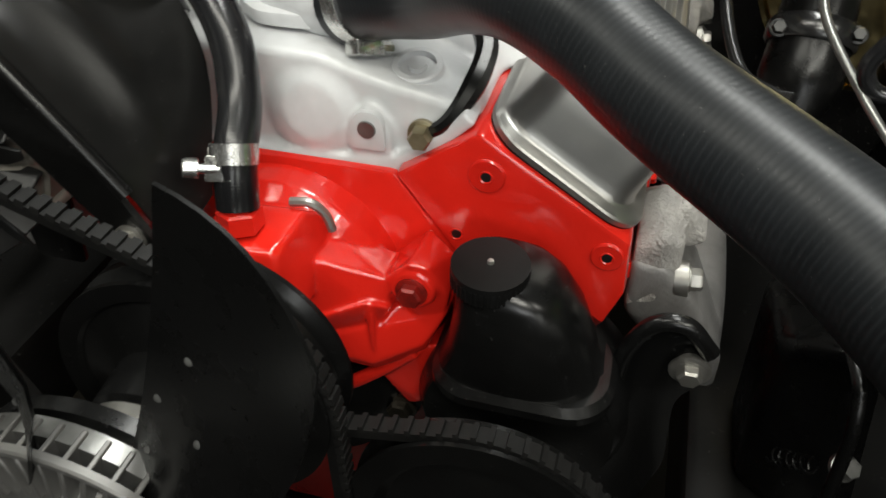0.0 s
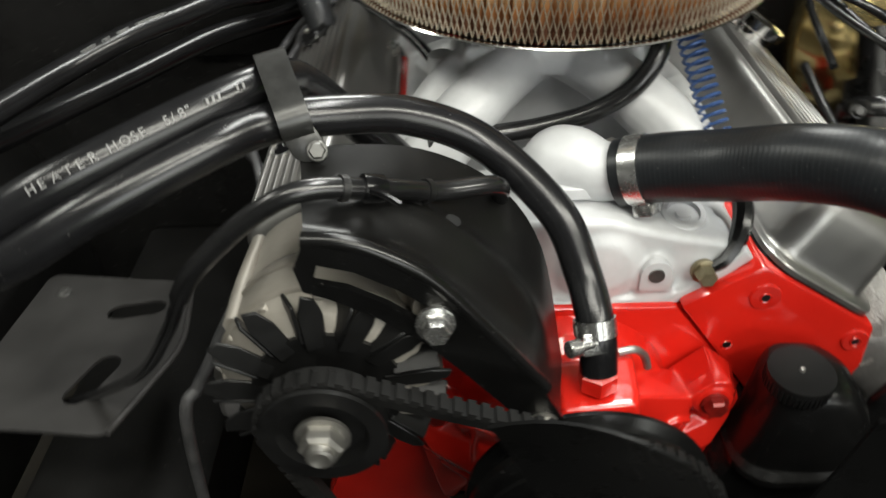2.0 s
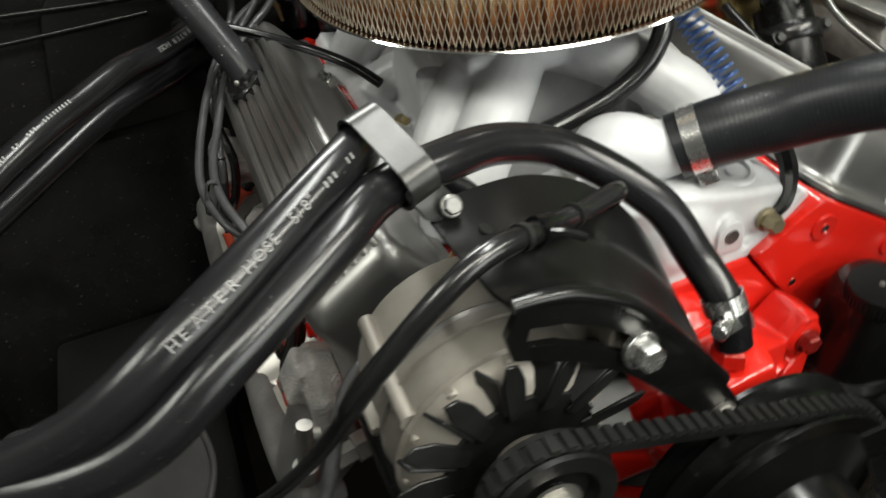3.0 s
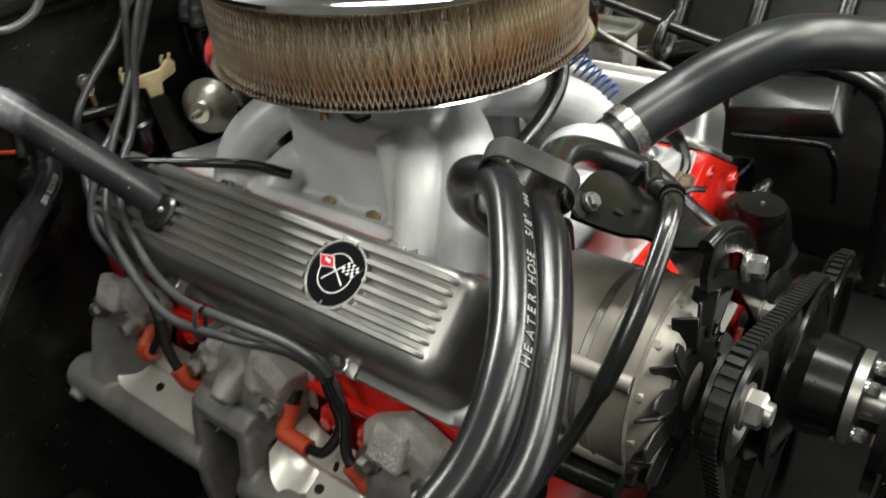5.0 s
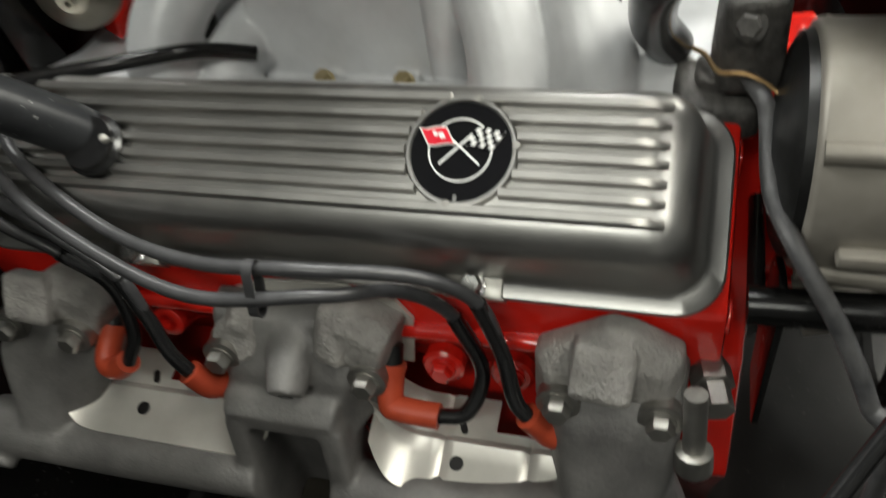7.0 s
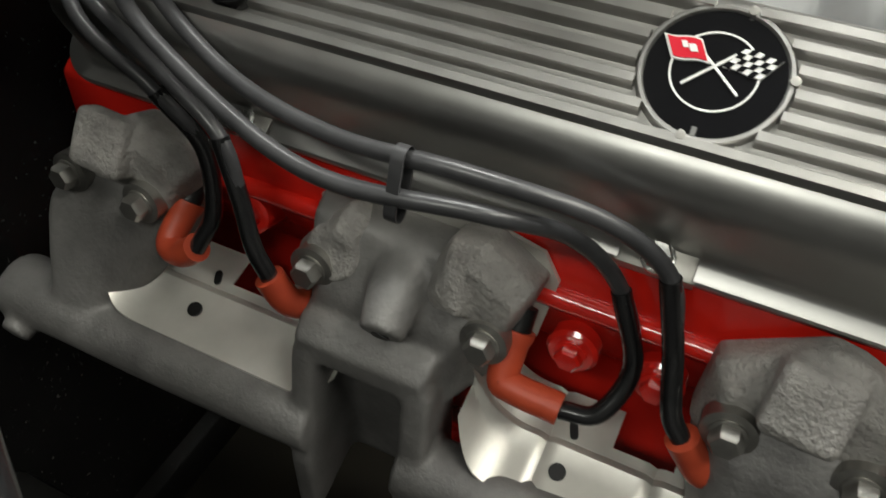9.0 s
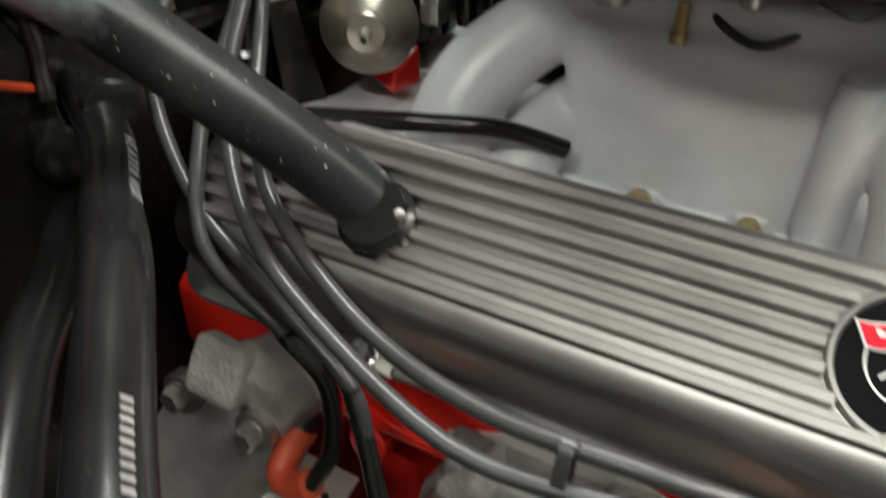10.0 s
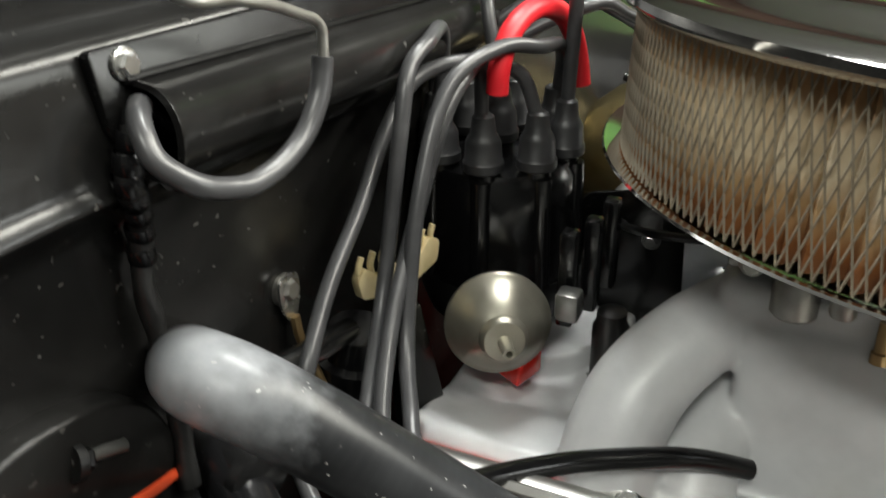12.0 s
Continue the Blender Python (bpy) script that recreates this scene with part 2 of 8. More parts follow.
def part(name, bm, material, parent=None, label="", angle=38.0):
    """Links a bmesh, built in world coordinates, as one mesh object under a thing or a part."""
    finish(bm, angle)
    me = bpy.data.meshes.new(name)
    bm.to_mesh(me)
    bm.free()
    me.materials.append(material)
    ob = new(name, me)
    if parent is not None:
        ob.parent = parent
        base = Vector(parent["base"]) if "base" in parent else Vector((0, 0, 0))
        ob.matrix_parent_inverse = Matrix.Translation(-base)
    if label:
        ob["label"] = label
    return ob


def thing(name, base, label, category, group="", kind=""):
    ob = new(name)
    ob.empty_display_size = 0.02
    ob.location = base
    ob["base"] = tuple(base)
    return tagged(ob, label, category, group, kind)


def single(name, bm, material, label, category, group="", kind="", angle=38.0):
    return tagged(part(name, bm, material, None, "", angle), label, category, group, kind)


def spline(points, n=10):
    """A smooth curve through the points."""
    p = [Vector(q) for q in points]
    q = [2 * p[0] - p[1], *p, 2 * p[-1] - p[-2]]
    out = []
    for i in range(1, len(q) - 2):
        a, b, c, d = q[i - 1:i + 3]
        for k in range(n):
            t = k / n
            out.append(0.5 * (2 * b + (c - a) * t + (2 * a - 5 * b + 4 * c - d) * t * t + (3 * b - a - 3 * c + d) * t ** 3))
    out.append(p[-1])
    return out


def frames_along(path):
    """Tangent and two normals at each point, without twist."""
    out, last = [], None
    for i, p in enumerate(path):
        t = (path[min(i + 1, len(path) - 1)] - path[max(i - 1, 0)]).normalized()
        if last is None:
            u = t.cross(Vector((0, 0, 1)))
            if u.length < 0.1:
                u = t.cross(Vector((1, 0, 0)))
        else:
            u = last - t * last.dot(t)
        u.normalize()
        out.append((t, u, t.cross(u)))
        last = u
    return out


def tube(bm, points, r, seg=16, n=10, caps=True, straight=False):
    """A round tube; r is a radius, or a function of the share of the length."""
    path = [Vector(p) for p in points] if straight else spline(points, n)
    fr = frames_along(path)
    uvl = bm.loops.layers.uv.verify()
    lens = [0.0]
    for a, b in zip(path, path[1:]):
        lens.append(lens[-1] + (b - a).length)
    rings = []
    for p, (t, u, w), s in zip(path, fr, lens):
        rr = r(s / lens[-1]) if callable(r) else r
        rings.append([bm.verts.new(p + (u * math.cos(2 * math.pi * k / seg) + w * math.sin(2 * math.pi * k / seg)) * rr) for k in range(seg)])
    for i in range(len(rings) - 1):
        for k in range(seg):
            k2 = (k + 1) % seg
            f = bm.faces.new((rings[i][k], rings[i][k2], rings[i + 1][k2], rings[i + 1][k]))
            for l, (s, v) in zip(f.loops, ((lens[i], k), (lens[i], k + 1), (lens[i + 1], k + 1), (lens[i + 1], k))):
                l[uvl].uv = (s, v / seg * 0.01)
    if caps:
        bm.faces.new(rings[0][::-1])
        bm.faces.new(rings[-1])
    return bm


def lathe(bm, profile, origin, axis, seg=40, closed=False):
    """Turns (distance along axis, radius) pairs round the axis."""
    a = Vector(axis).normalized()
    u = a.cross(Vector((0, 0, 1)))
    if u.length < 0.1:
        u = a.cross(Vector((1, 0, 0)))
    u.normalize()
    w = a.cross(u)
    o = Vector(origin)
    rings = []
    for d, r in profile:
        if r < 1e-6:
            rings.append([bm.verts.new(o + a * d)])
        else:
            rings.append([bm.verts.new(o + a * d + (u * math.cos(2 * math.pi * k / seg) + w * math.sin(2 * math.pi * k / seg)) * r) for k in range(seg)])
    pairs = list(zip(rings, rings[1:]))
    if closed:
        pairs.append((rings[-1], rings[0]))
    for A, B in pairs:
        for k in range(seg):
            k2 = (k + 1) % seg
            if len(A) == 1 and len(B) == 1:
                continue
            if len(A) == 1:
                bm.faces.new((A[0], B[k2], B[k]))
            elif len(B) == 1:
                bm.faces.new((A[k], A[k2], B[0]))
            else:
                bm.faces.new((A[k], A[k2], B[k2], B[k]))
    if not closed:
        if len(rings[0]) > 1:
            bm.faces.new(rings[0][::-1])
        if len(rings[-1]) > 1:
            bm.faces.new(rings[-1])
    return bm


def soften(bm, geom_edges, width, seg=2):
    if width > 0:
        bmesh.ops.bevel(bm, geom=list(geom_edges), offset=width, segments=seg, affect="EDGES", profile=0.5, clamp_overlap=True)


def prism(bm, poly, m, depth, bevel=0.0, seg=2):
    """Extrudes a 2D outline: (a, b) lie along m's x and y axes, the depth along its z."""
    tmp = bmesh.new()
    low = [tmp.verts.new(m @ Vector((a, b, 0))) for a, b in poly]
    top = [tmp.verts.new(m @ Vector((a, b, depth))) for a, b in poly]
    tmp.faces.new(low[::-1])
    tmp.faces.new(top)
    for i in range(len(poly)):
        j = (i + 1) % len(poly)
        tmp.faces.new((low[i], low[j], top[j], top[i]))
    bmesh.ops.recalc_face_normals(tmp, faces=tmp.faces)
    soften(tmp, tmp.edges, bevel, seg)
    return merge(bm, tmp)


def merge(bm, tmp):
    me = bpy.data.meshes.new("tmp")
    tmp.to_mesh(me)
    tmp.free()
    bm.from_mesh(me)
    bpy.data.meshes.remove(me)
    return bm


def box(bm, lo, hi, bevel=0.002, m=None, seg=2):
    tmp = bmesh.new()
    bmesh.ops.create_cube(tmp, size=1.0)
    for v in tmp.verts:
        v.co = Vector([l + (h - l) * (c + 0.5) for l, h, c in zip(lo, hi, v.co)])
    soften(tmp, tmp.edges, bevel, seg)
    if m is not None:
        tmp.transform(m)
    return merge(bm, tmp)


def axes(origin, a, b):
    """A frame whose x runs along a and whose y along b."""
    a, b = Vector(a).normalized(), Vector(b).normalized()
    c = a.cross(b).normalized()
    b = c.cross(a)
    m = Matrix((a, b, c)).transposed().to_4x4()
    m.translation = origin
    return m


def frame_on(origin, axis):
    """A frame whose z runs along axis."""
    a = Vector(axis).normalized()
    u = a.cross(Vector((0, 0, 1)))
    if u.length < 0.1:
        u = Vector((1, 0, 0))
    u.normalize()
    m = Matrix((u, a.cross(u), a)).transposed().to_4x4()
    m.translation = origin
    return m


def hex_bolt(bm, origin, axis, size=0.0065, height=0.006, washer=1.25):
    """A hex head with chamfered crown on a flange washer."""
    o, a = Vector(origin), Vector(axis).normalized()
    lathe(bm, [(-0.002, size * washer), (0.0012, size * washer), (0.0016, size * washer * 0.92)], o, a, 20)
    tmp = bmesh.new()
    lathe(tmp, [(0.001, size), (height * 0.8, size), (height, size * 0.82)], o, a, 6)
    merge(bm, tmp)
    return bm


def capsule_outline(w, h, n=10):
    """A rounded slot outline, w long and h high."""
    r, out = h / 2, []
    for s, c in ((1, w / 2 - r), (-1, -w / 2 + r)):
        for k in range(n + 1):
            a = -math.pi / 2 + math.pi * k / n
            out.append((c + s * r * math.cos(a), s * r * math.sin(a)))
    return out


def rounded(poly, r, n=4):
    """Rounds the corners of an outline."""
    out = []
    for i, p in enumerate(poly):
        p, a, b = Vector(p), Vector(poly[i - 1]), Vector(poly[(i + 1) % len(poly)])
        da, db = (a - p), (b - p)
        k = min(r, da.length * 0.45, db.length * 0.45)
        s, e = p + da.normalized() * k, p + db.normalized() * k
        for j in range(n + 1):
            t = j / n
            q = s * (1 - t) ** 2 + p * 2 * t * (1 - t) + e * t * t
            out.append((q.x, q.y))
    return out


CX = -0.008  # the engine's middle plane


def flip(x):
    return 2 * CX - x


XZ = axes((0, 0, 0), (1, 0, 0), (0, 0, 1))  # outlines in x and z; depth runs to the front


def slab(bm, poly, y_front, y_back, bevel=0.0, seg=2):
    """An outline in x and z, from y_front back to y_back."""
    m = XZ.copy()
    m.translation = (0, y_back, 0)
    return prism(bm, poly, m, y_back - y_front, bevel, seg)


def cast(ob, voxel=0.0024, rounds=6):
    """Fuses the overlapping lumps of a casting and softens their joints, as a sand casting's fillets are."""
    r = ob.modifiers.new("fuse", "REMESH")
    r.mode, r.voxel_size, r.use_smooth_shade = "VOXEL", voxel, True
    k = ob.modifiers.new("fillet", "SMOOTH")
    k.factor, k.iterations = 0.5, rounds
    return ob


def piece(name, mesh, m, parent):
    """One of many alike pieces that share a mesh."""
    ob = new(name, mesh)
    ob.parent = parent
    base = Vector(parent["base"]) if "base" in parent else Vector((0, 0, 0))
    ob.matrix_parent_inverse = Matrix.Translation(-base)
    ob.matrix_basis = m
    return ob


def shared(bm, name, material):
    finish(bm)
    me = bpy.data.meshes.new(name)
    bm.to_mesh(me)
    bm.free()
    me.materials.append(material)
    return me


def clamp_slots(clamp, origin, axis, r, width):
    """The pressed thread slots of a worm-drive clamp."""
    bm = bmesh.new()
    box(bm, (-0.0009, r + 0.0010, -width * 0.32), (0.0009, r + 0.0016, width * 0.32), 0.0)
    me = shared(bm, "slot", STEEL)
    m = frame_on(Vector(origin), axis)
    for k in range(16):
        piece("slot", me, m @ Matrix.Rotation(k * 0.11, 4, "Z"), clamp)


def clamp_band(bm, origin, axis, r, width=0.010):
    """The flat band of a worm-drive hose clamp."""
    o, a = Vector(origin), Vector(axis).normalized()
    lathe(bm, [(-width / 2, r), (-width / 2, r + 0.0011), (width / 2, r + 0.0011), (width / 2, r)], o, a, 40, True)
    return bm


def hull(bm, points, bevel=0.005, seg=3):
    """A convex casting lump round the points, with rounded edges."""
    tmp = bmesh.new()
    for q in points:
        tmp.verts.new(q)
    res = bmesh.ops.convex_hull(tmp, input=tmp.verts[:])
    bmesh.ops.delete(tmp, geom=[v for v in tmp.verts if not v.link_faces], context="VERTS")
    bmesh.ops.dissolve_limit(tmp, angle_limit=radians(4), verts=tmp.verts[:], edges=tmp.edges[:])
    bmesh.ops.recalc_face_normals(tmp, faces=tmp.faces[:])
    soften(tmp, tmp.edges, bevel, seg)
    return merge(bm, tmp)


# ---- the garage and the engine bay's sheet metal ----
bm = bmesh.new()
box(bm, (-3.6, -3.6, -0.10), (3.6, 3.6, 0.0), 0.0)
single("floor", bm, CONCRETE, "stained brown concrete garage floor, darkened to stand for shade under the car", "floor", "", "structure")
for nm, lo, hi in (("wall_north", (-3.6, 3.6, 0), (3.6, 3.7, 2.8)),
                   ("wall_west", (-3.7, -3.6, 0), (-3.6, 3.6, 2.8))):
    bm = bmesh.new()
    box(bm, lo, hi, 0.0)
    single(nm, bm, PAPERWALL, "plain painted garage wall", "wall", "", "structure")
bm = bmesh.new()
for lo, hi in (((3.6, -3.6, 0), (3.7, -0.7, 2.8)), ((3.6, 1.9, 0), (3.7, 3.6, 2.8)), ((3.6, -0.7, 2.15), (3.7, 1.9, 2.8))):
    box(bm, lo, hi, 0.0)
single("wall_east", bm, surface("dark_stained_boards", (0.045, 0.022, 0.014), (0.09, 0.045, 0.03), (0.5, 0.7), 0.0, 2.0, 40, 0.3, 0.002), "dark brown boarded garage wall with an open side door", "wall", "", "structure")


def reflection_cabinet(y0, y1, height, paint, label):
    """A steel cabinet with two doors, unseen; added to colour the chrome lid's reflection."""
    th = thing("reflection_cabinet", (3.3, (y0 + y1) / 2, 0), label, "cabinet", "storage cabinets")
    bm = bmesh.new()
    box(bm, (3.12, y0, 0.0), (3.58, y1, height), 0.01)
    part("body", bm, paint, th)
    mid = (y0 + y1) / 2
    for a, b, h in ((y0 + 0.02, mid - 0.005, mid - 0.04), (mid + 0.005, y1 - 0.02, mid + 0.04)):
        bm = bmesh.new()
        box(bm, (3.095, a, 0.08), (3.12, b, height - 0.04), 0.006)
        door = part("door", bm, paint, th)
        bm = bmesh.new()
        box(bm, (3.07, h - 0.008, height * 0.5), (3.097, h + 0.008, height * 0.5 + 0.14), 0.004)
        part("handle", bm, STEEL, door)


reflection_cabinet(0.35, 0.75, 1.62, surface("red_cabinet_enamel", (0.42, 0.02, 0.012), (0.5, 0.03, 0.018), (0.25, 0.4), 0.0, 3, 60, 0.05, 0.001), "tall red steel cabinet added to colour the lid reflection")
reflection_cabinet(2.1, 3.0, 1.6, surface("green_cabinet_enamel", (0.07, 0.20, 0.05), (0.10, 0.26, 0.07), (0.25, 0.4), 0.0, 3, 60, 0.05, 0.001), "green steel cabinet added to colour the lid reflection")
bm = bmesh.new()  # unseen wall ahead of the car, with a doorway added for the fill lamp
for lo, hi in (((-3.6, -3.7, 0), (0.3, -3.6, 2.8)), ((3.5, -3.7, 0), (3.6, -3.6, 2.8)), ((0.3, -3.7, 2.35), (3.5, -3.6, 2.8))):
    box(bm, lo, hi, 0.0)
single("wall_south", bm, PAPERWALL, "unseen painted garage wall with an opening added for fill light", "wall", "", "structure")
bm = bmesh.new()
box(bm, (-12.0, -16.0, -0.12), (12.0, -3.7, -0.02), 0.0)
box(bm, (3.7, -3.7, -0.12), (12.0, 6.0, -0.02), 0.0)
single("ground", bm, surface("mown_lawn", (0.05, 0.12, 0.02), (0.10, 0.20, 0.04), (0.8, 0.95), 0.0, 3, 60, 0.6, 0.01), "green lawn outside the garage doorway", "lawn", "", "structure")
bm = bmesh.new()
box(bm, (-12.0, -13.4, -0.02), (12.0, -13.0, 2.6), 0.0)
box(bm, (8.0, -13.0, -0.02), (8.4, 6.0, 4.2), 0.0)
single("backdrop", bm, surface("leafy_hedge", (0.04, 0.11, 0.015), (0.11, 0.23, 0.035), (0.8, 0.95), 0.0, 4, 30, 1.0, 0.05), "tall green hedge across the lawn", "hedge", "", "structure")
bm = bmesh.new()
box(bm, (-3.7, -3.7, 2.8), (3.7, 3.7, 2.9), 0.0)
single("ceiling", bm, CEILING, "plain white garage ceiling", "ceiling", "", "structure")


def firewall():
    bm = bmesh.new()
    # pressed steel bulkhead: lower face, a rolled bead, an upper face, a rounded shoulder and the cowl above it
    prof = [(0.562, 0.25), (0.560, 0.60), (0.5575, 0.90), (0.5530, 0.934), (0.5480, 0.9430), (0.5425, 0.9475), (0.5408, 0.9500), (0.5412, 0.9525), (0.5432, 0.9550), (0.5448, 0.9585), (0.5450, 0.9890),
            (0.5453, 0.9935), (0.5466, 0.9972), (0.5490, 1.0000), (0.5525, 1.0018), (0.5570, 1.0026), (0.5620, 1.0030), (0.5618, 1.0100), (0.552, 1.030), (0.530, 1.060), (0.60, 1.07), (0.60, 0.25)]
    m = axes((-0.78, 0, 0), (0, 1, 0), (0, 0, 1))
    prism(bm, prof, m, 1.56)
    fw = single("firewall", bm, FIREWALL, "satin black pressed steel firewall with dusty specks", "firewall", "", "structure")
    return fw


firewall()


def conduit_cover():
    th = thing("conduit_cover", (-0.07, 0.54, 0.96), "black steel conduit cover bolted along the firewall", "conduit cover")
    bm = bmesh.new()
    m = axes((0, 0.5450, 0), (1, 0, 0), (0, 0, 1))
    prism(bm, rounded([(-0.266, 0.9700), (-0.2695, 0.9975), (0.30, 0.9945), (0.30, 0.925), (-0.247, 0.944)], 0.003), m, 0.0040, 0.0006)
    part("plate", bm, BLACKPAINT, th)

    def axis(x):
        """Centre line of the duct, which falls slightly towards the driver."""
        return Vector((x, 0.5400, 0.9690 - 0.034 * (x + 0.258)))

    bm = bmesh.new()
    rings = []
    for x in (-0.256, -0.2545, -0.252, -0.15, -0.05, 0.05, 0.18, 0.33):
        flare = 0.0008 if x < -0.2535 else 0.0
        outer = [(0.0010, 0.0170), (-0.0030, 0.0165)] + [(-0.0050 - 0.0130 * math.sin(math.pi * k / 14), 0.0160 * math.cos(math.pi * k / 14)) for k in range(15)] + [(0.0010, -0.0165)]
        inner = [(y * 0.88 + 0.0008, z * 0.88) for y, z in outer[::-1]]
        rings.append([bm.verts.new(axis(x) + Vector((0, y - flare, z + math.copysign(flare, z)))) for y, z in outer + inner])
    n = len(rings[0])
    for A, B in zip(rings, rings[1:]):
        for k in range(n):
            bm.faces.new((A[k], B[k], B[(k + 1) % n], A[(k + 1) % n]))
    for R in (rings[0], rings[-1]):
        for k in range(n // 2 - 1):
            bm.faces.new((R[k], R[k + 1], R[n - 2 - k], R[n - 1 - k]))
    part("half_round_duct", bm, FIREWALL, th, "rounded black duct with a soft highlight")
    for dz, r in ((0.0178, 0.0017), (-0.0176, 0.0014)):
        bm = bmesh.new()
        tube(bm, [axis(x) + Vector((0, -0.0004, dz)) for x in (-0.258, -0.15, 0.0, 0.30)], r, 8, 4)
        part("folded_edge", bm, BLACKPAINT, th)
    bm = bmesh.new()
    hex_bolt(bm, (-0.2560, 0.5408, 0.9915), (0, -1, 0), 0.0043, 0.004, 1.3)
    part("bolt", bm, ZINC, th, "zinc plated hex bolt")


conduit_cover()


def inner_fender(side):
    """The wheel-arch panel with its rolled lip and pressed stiffening ribs."""
    x = -0.66 if side < 0 else 0.50
    name = "inner_fender"
    th = thing(name, (x, 0, 0.3), "black inner fender panel of the engine bay", "fender panel", "inner fenders", "structure")
    bm = bmesh.new()
    s = -1 if side < 0 else 1
    prof = [(0, 0.28), (0.0, 0.48), (0.03 * s, 0.56), (0.09 * s, 0.68), (0.13 * s, 0.755), (0.17 * s, 0.79), (0.24 * s, 0.81), (0.25 * s, 0.78), (0.25 * s, 0.28)]
    prism(bm, prof, axes((x, 0.56, 0), (1, 0, 0), (0, 0, 1)), 1.25, 0.006, 3)
    part("panel", bm, BLACKBAY, th)
    if side > 0:
        bm = bmesh.new()
        arch = [(x + 0.07, 0.40, 0.62), (x + 0.045, 0.25, 0.665), (x + 0.03, 0.12, 0.700), (x + 0.0, 0.0, 0.712), (x - 0.03, -0.08, 0.705), (x - 0.05, -0.115, 0.665), (x - 0.05, -0.125, 0.58), (x - 0.05, -0.13, 0.46), (x - 0.04, -0.13, 0.34)]
        tube(bm, arch, 0.017, 14, 8)
        part("rolled_arch_lip", bm, GLOSSBLACK, th, "glossy rolled arch lip")
        bm = bmesh.new()
        # bulged wheelhouse skin ahead of the arch lip
        rows = []
        for i in range(13):
            v = i / 12
            row = []
            for j in range(17):
                u = j / 16
                y = -0.125 - 0.36 * u
                z = 0.44 + 0.30 * v
                row.append(bm.verts.new((x - 0.05 + 0.05 * u * u + 0.10 * v ** 2.2 - 0.018 * math.sin(math.pi * u) * math.sin(math.pi * v), y, z)))
            rows.append(row)
        for A, B in zip(rows, rows[1:]):
            for k in range(16):
                bm.faces.new((A[k], A[k + 1], B[k + 1], B[k]))
        ext = bmesh.ops.extrude_face_region(bm, geom=bm.faces[:])
        bmesh.ops.translate(bm, verts=[v for v in ext["geom"] if isinstance(v, bmesh.types.BMVert)], vec=(0.004, 0, -0.002))
        part("wheelhouse_skin", bm, GLOSSBLACK, th, "glossy bulged black wheelhouse sheet")
        bm = bmesh.new()
        # shelf between the arch and the wheelhouse, with a deep cut-out below it
        hull(bm, [(0.355, 0.062, 0.700), (0.355, -0.055, 0.716), (0.40, 0.080, 0.722), (0.40, -0.050, 0.735), (0.352, 0.058, 0.668), (0.352, -0.075, 0.686), (0.47, 0.08, 0.70), (0.47, -0.06, 0.70)], 0.004)
        part("shelf", bm, BLACKPAINT, th)
        bm = bmesh.new()
        tube(bm, [(0.352, 0.052, 0.664), (0.352, -0.045, 0.675), (0.353, -0.062, 0.668), (0.354, -0.072, 0.645), (0.354, -0.078, 0.60)], 0.004, 10, 6)
        part("cutout_lip", bm, FANBLACK, th)
        for k in range(7):
            bm = bmesh.new()
            yy = 0.46 - k * 0.115
            tube(bm, [(x + 0.06, yy, 0.66), (x + 0.10, yy, 0.72), (x + 0.14, yy, 0.775), (x + 0.18, yy, 0.80)], 0.012, 10, 4)
            part("pressed_rib", bm, GLOSSBLACK, th)
        for k in range(3):
            bm = bmesh.new()
            tube(bm, [(x - 0.056, -0.235 - k * 0.026, 0.60), (x - 0.060, -0.250 - k * 0.026, 0.575), (x - 0.058, -0.265 - k * 0.026, 0.56)], 0.006, 8, 4)
            part("pressed_louvre", bm, GLOSSBLACK, th)
        bm = bmesh.new()
        box(bm, (x - 0.065, -0.47, 0.425), (x + 0.02, -0.10, 0.442), 0.005)
        part("lower_ledge", bm, GLOSSBLACK, th)
    return th


inner_fender(-1)
inner_fender(1)


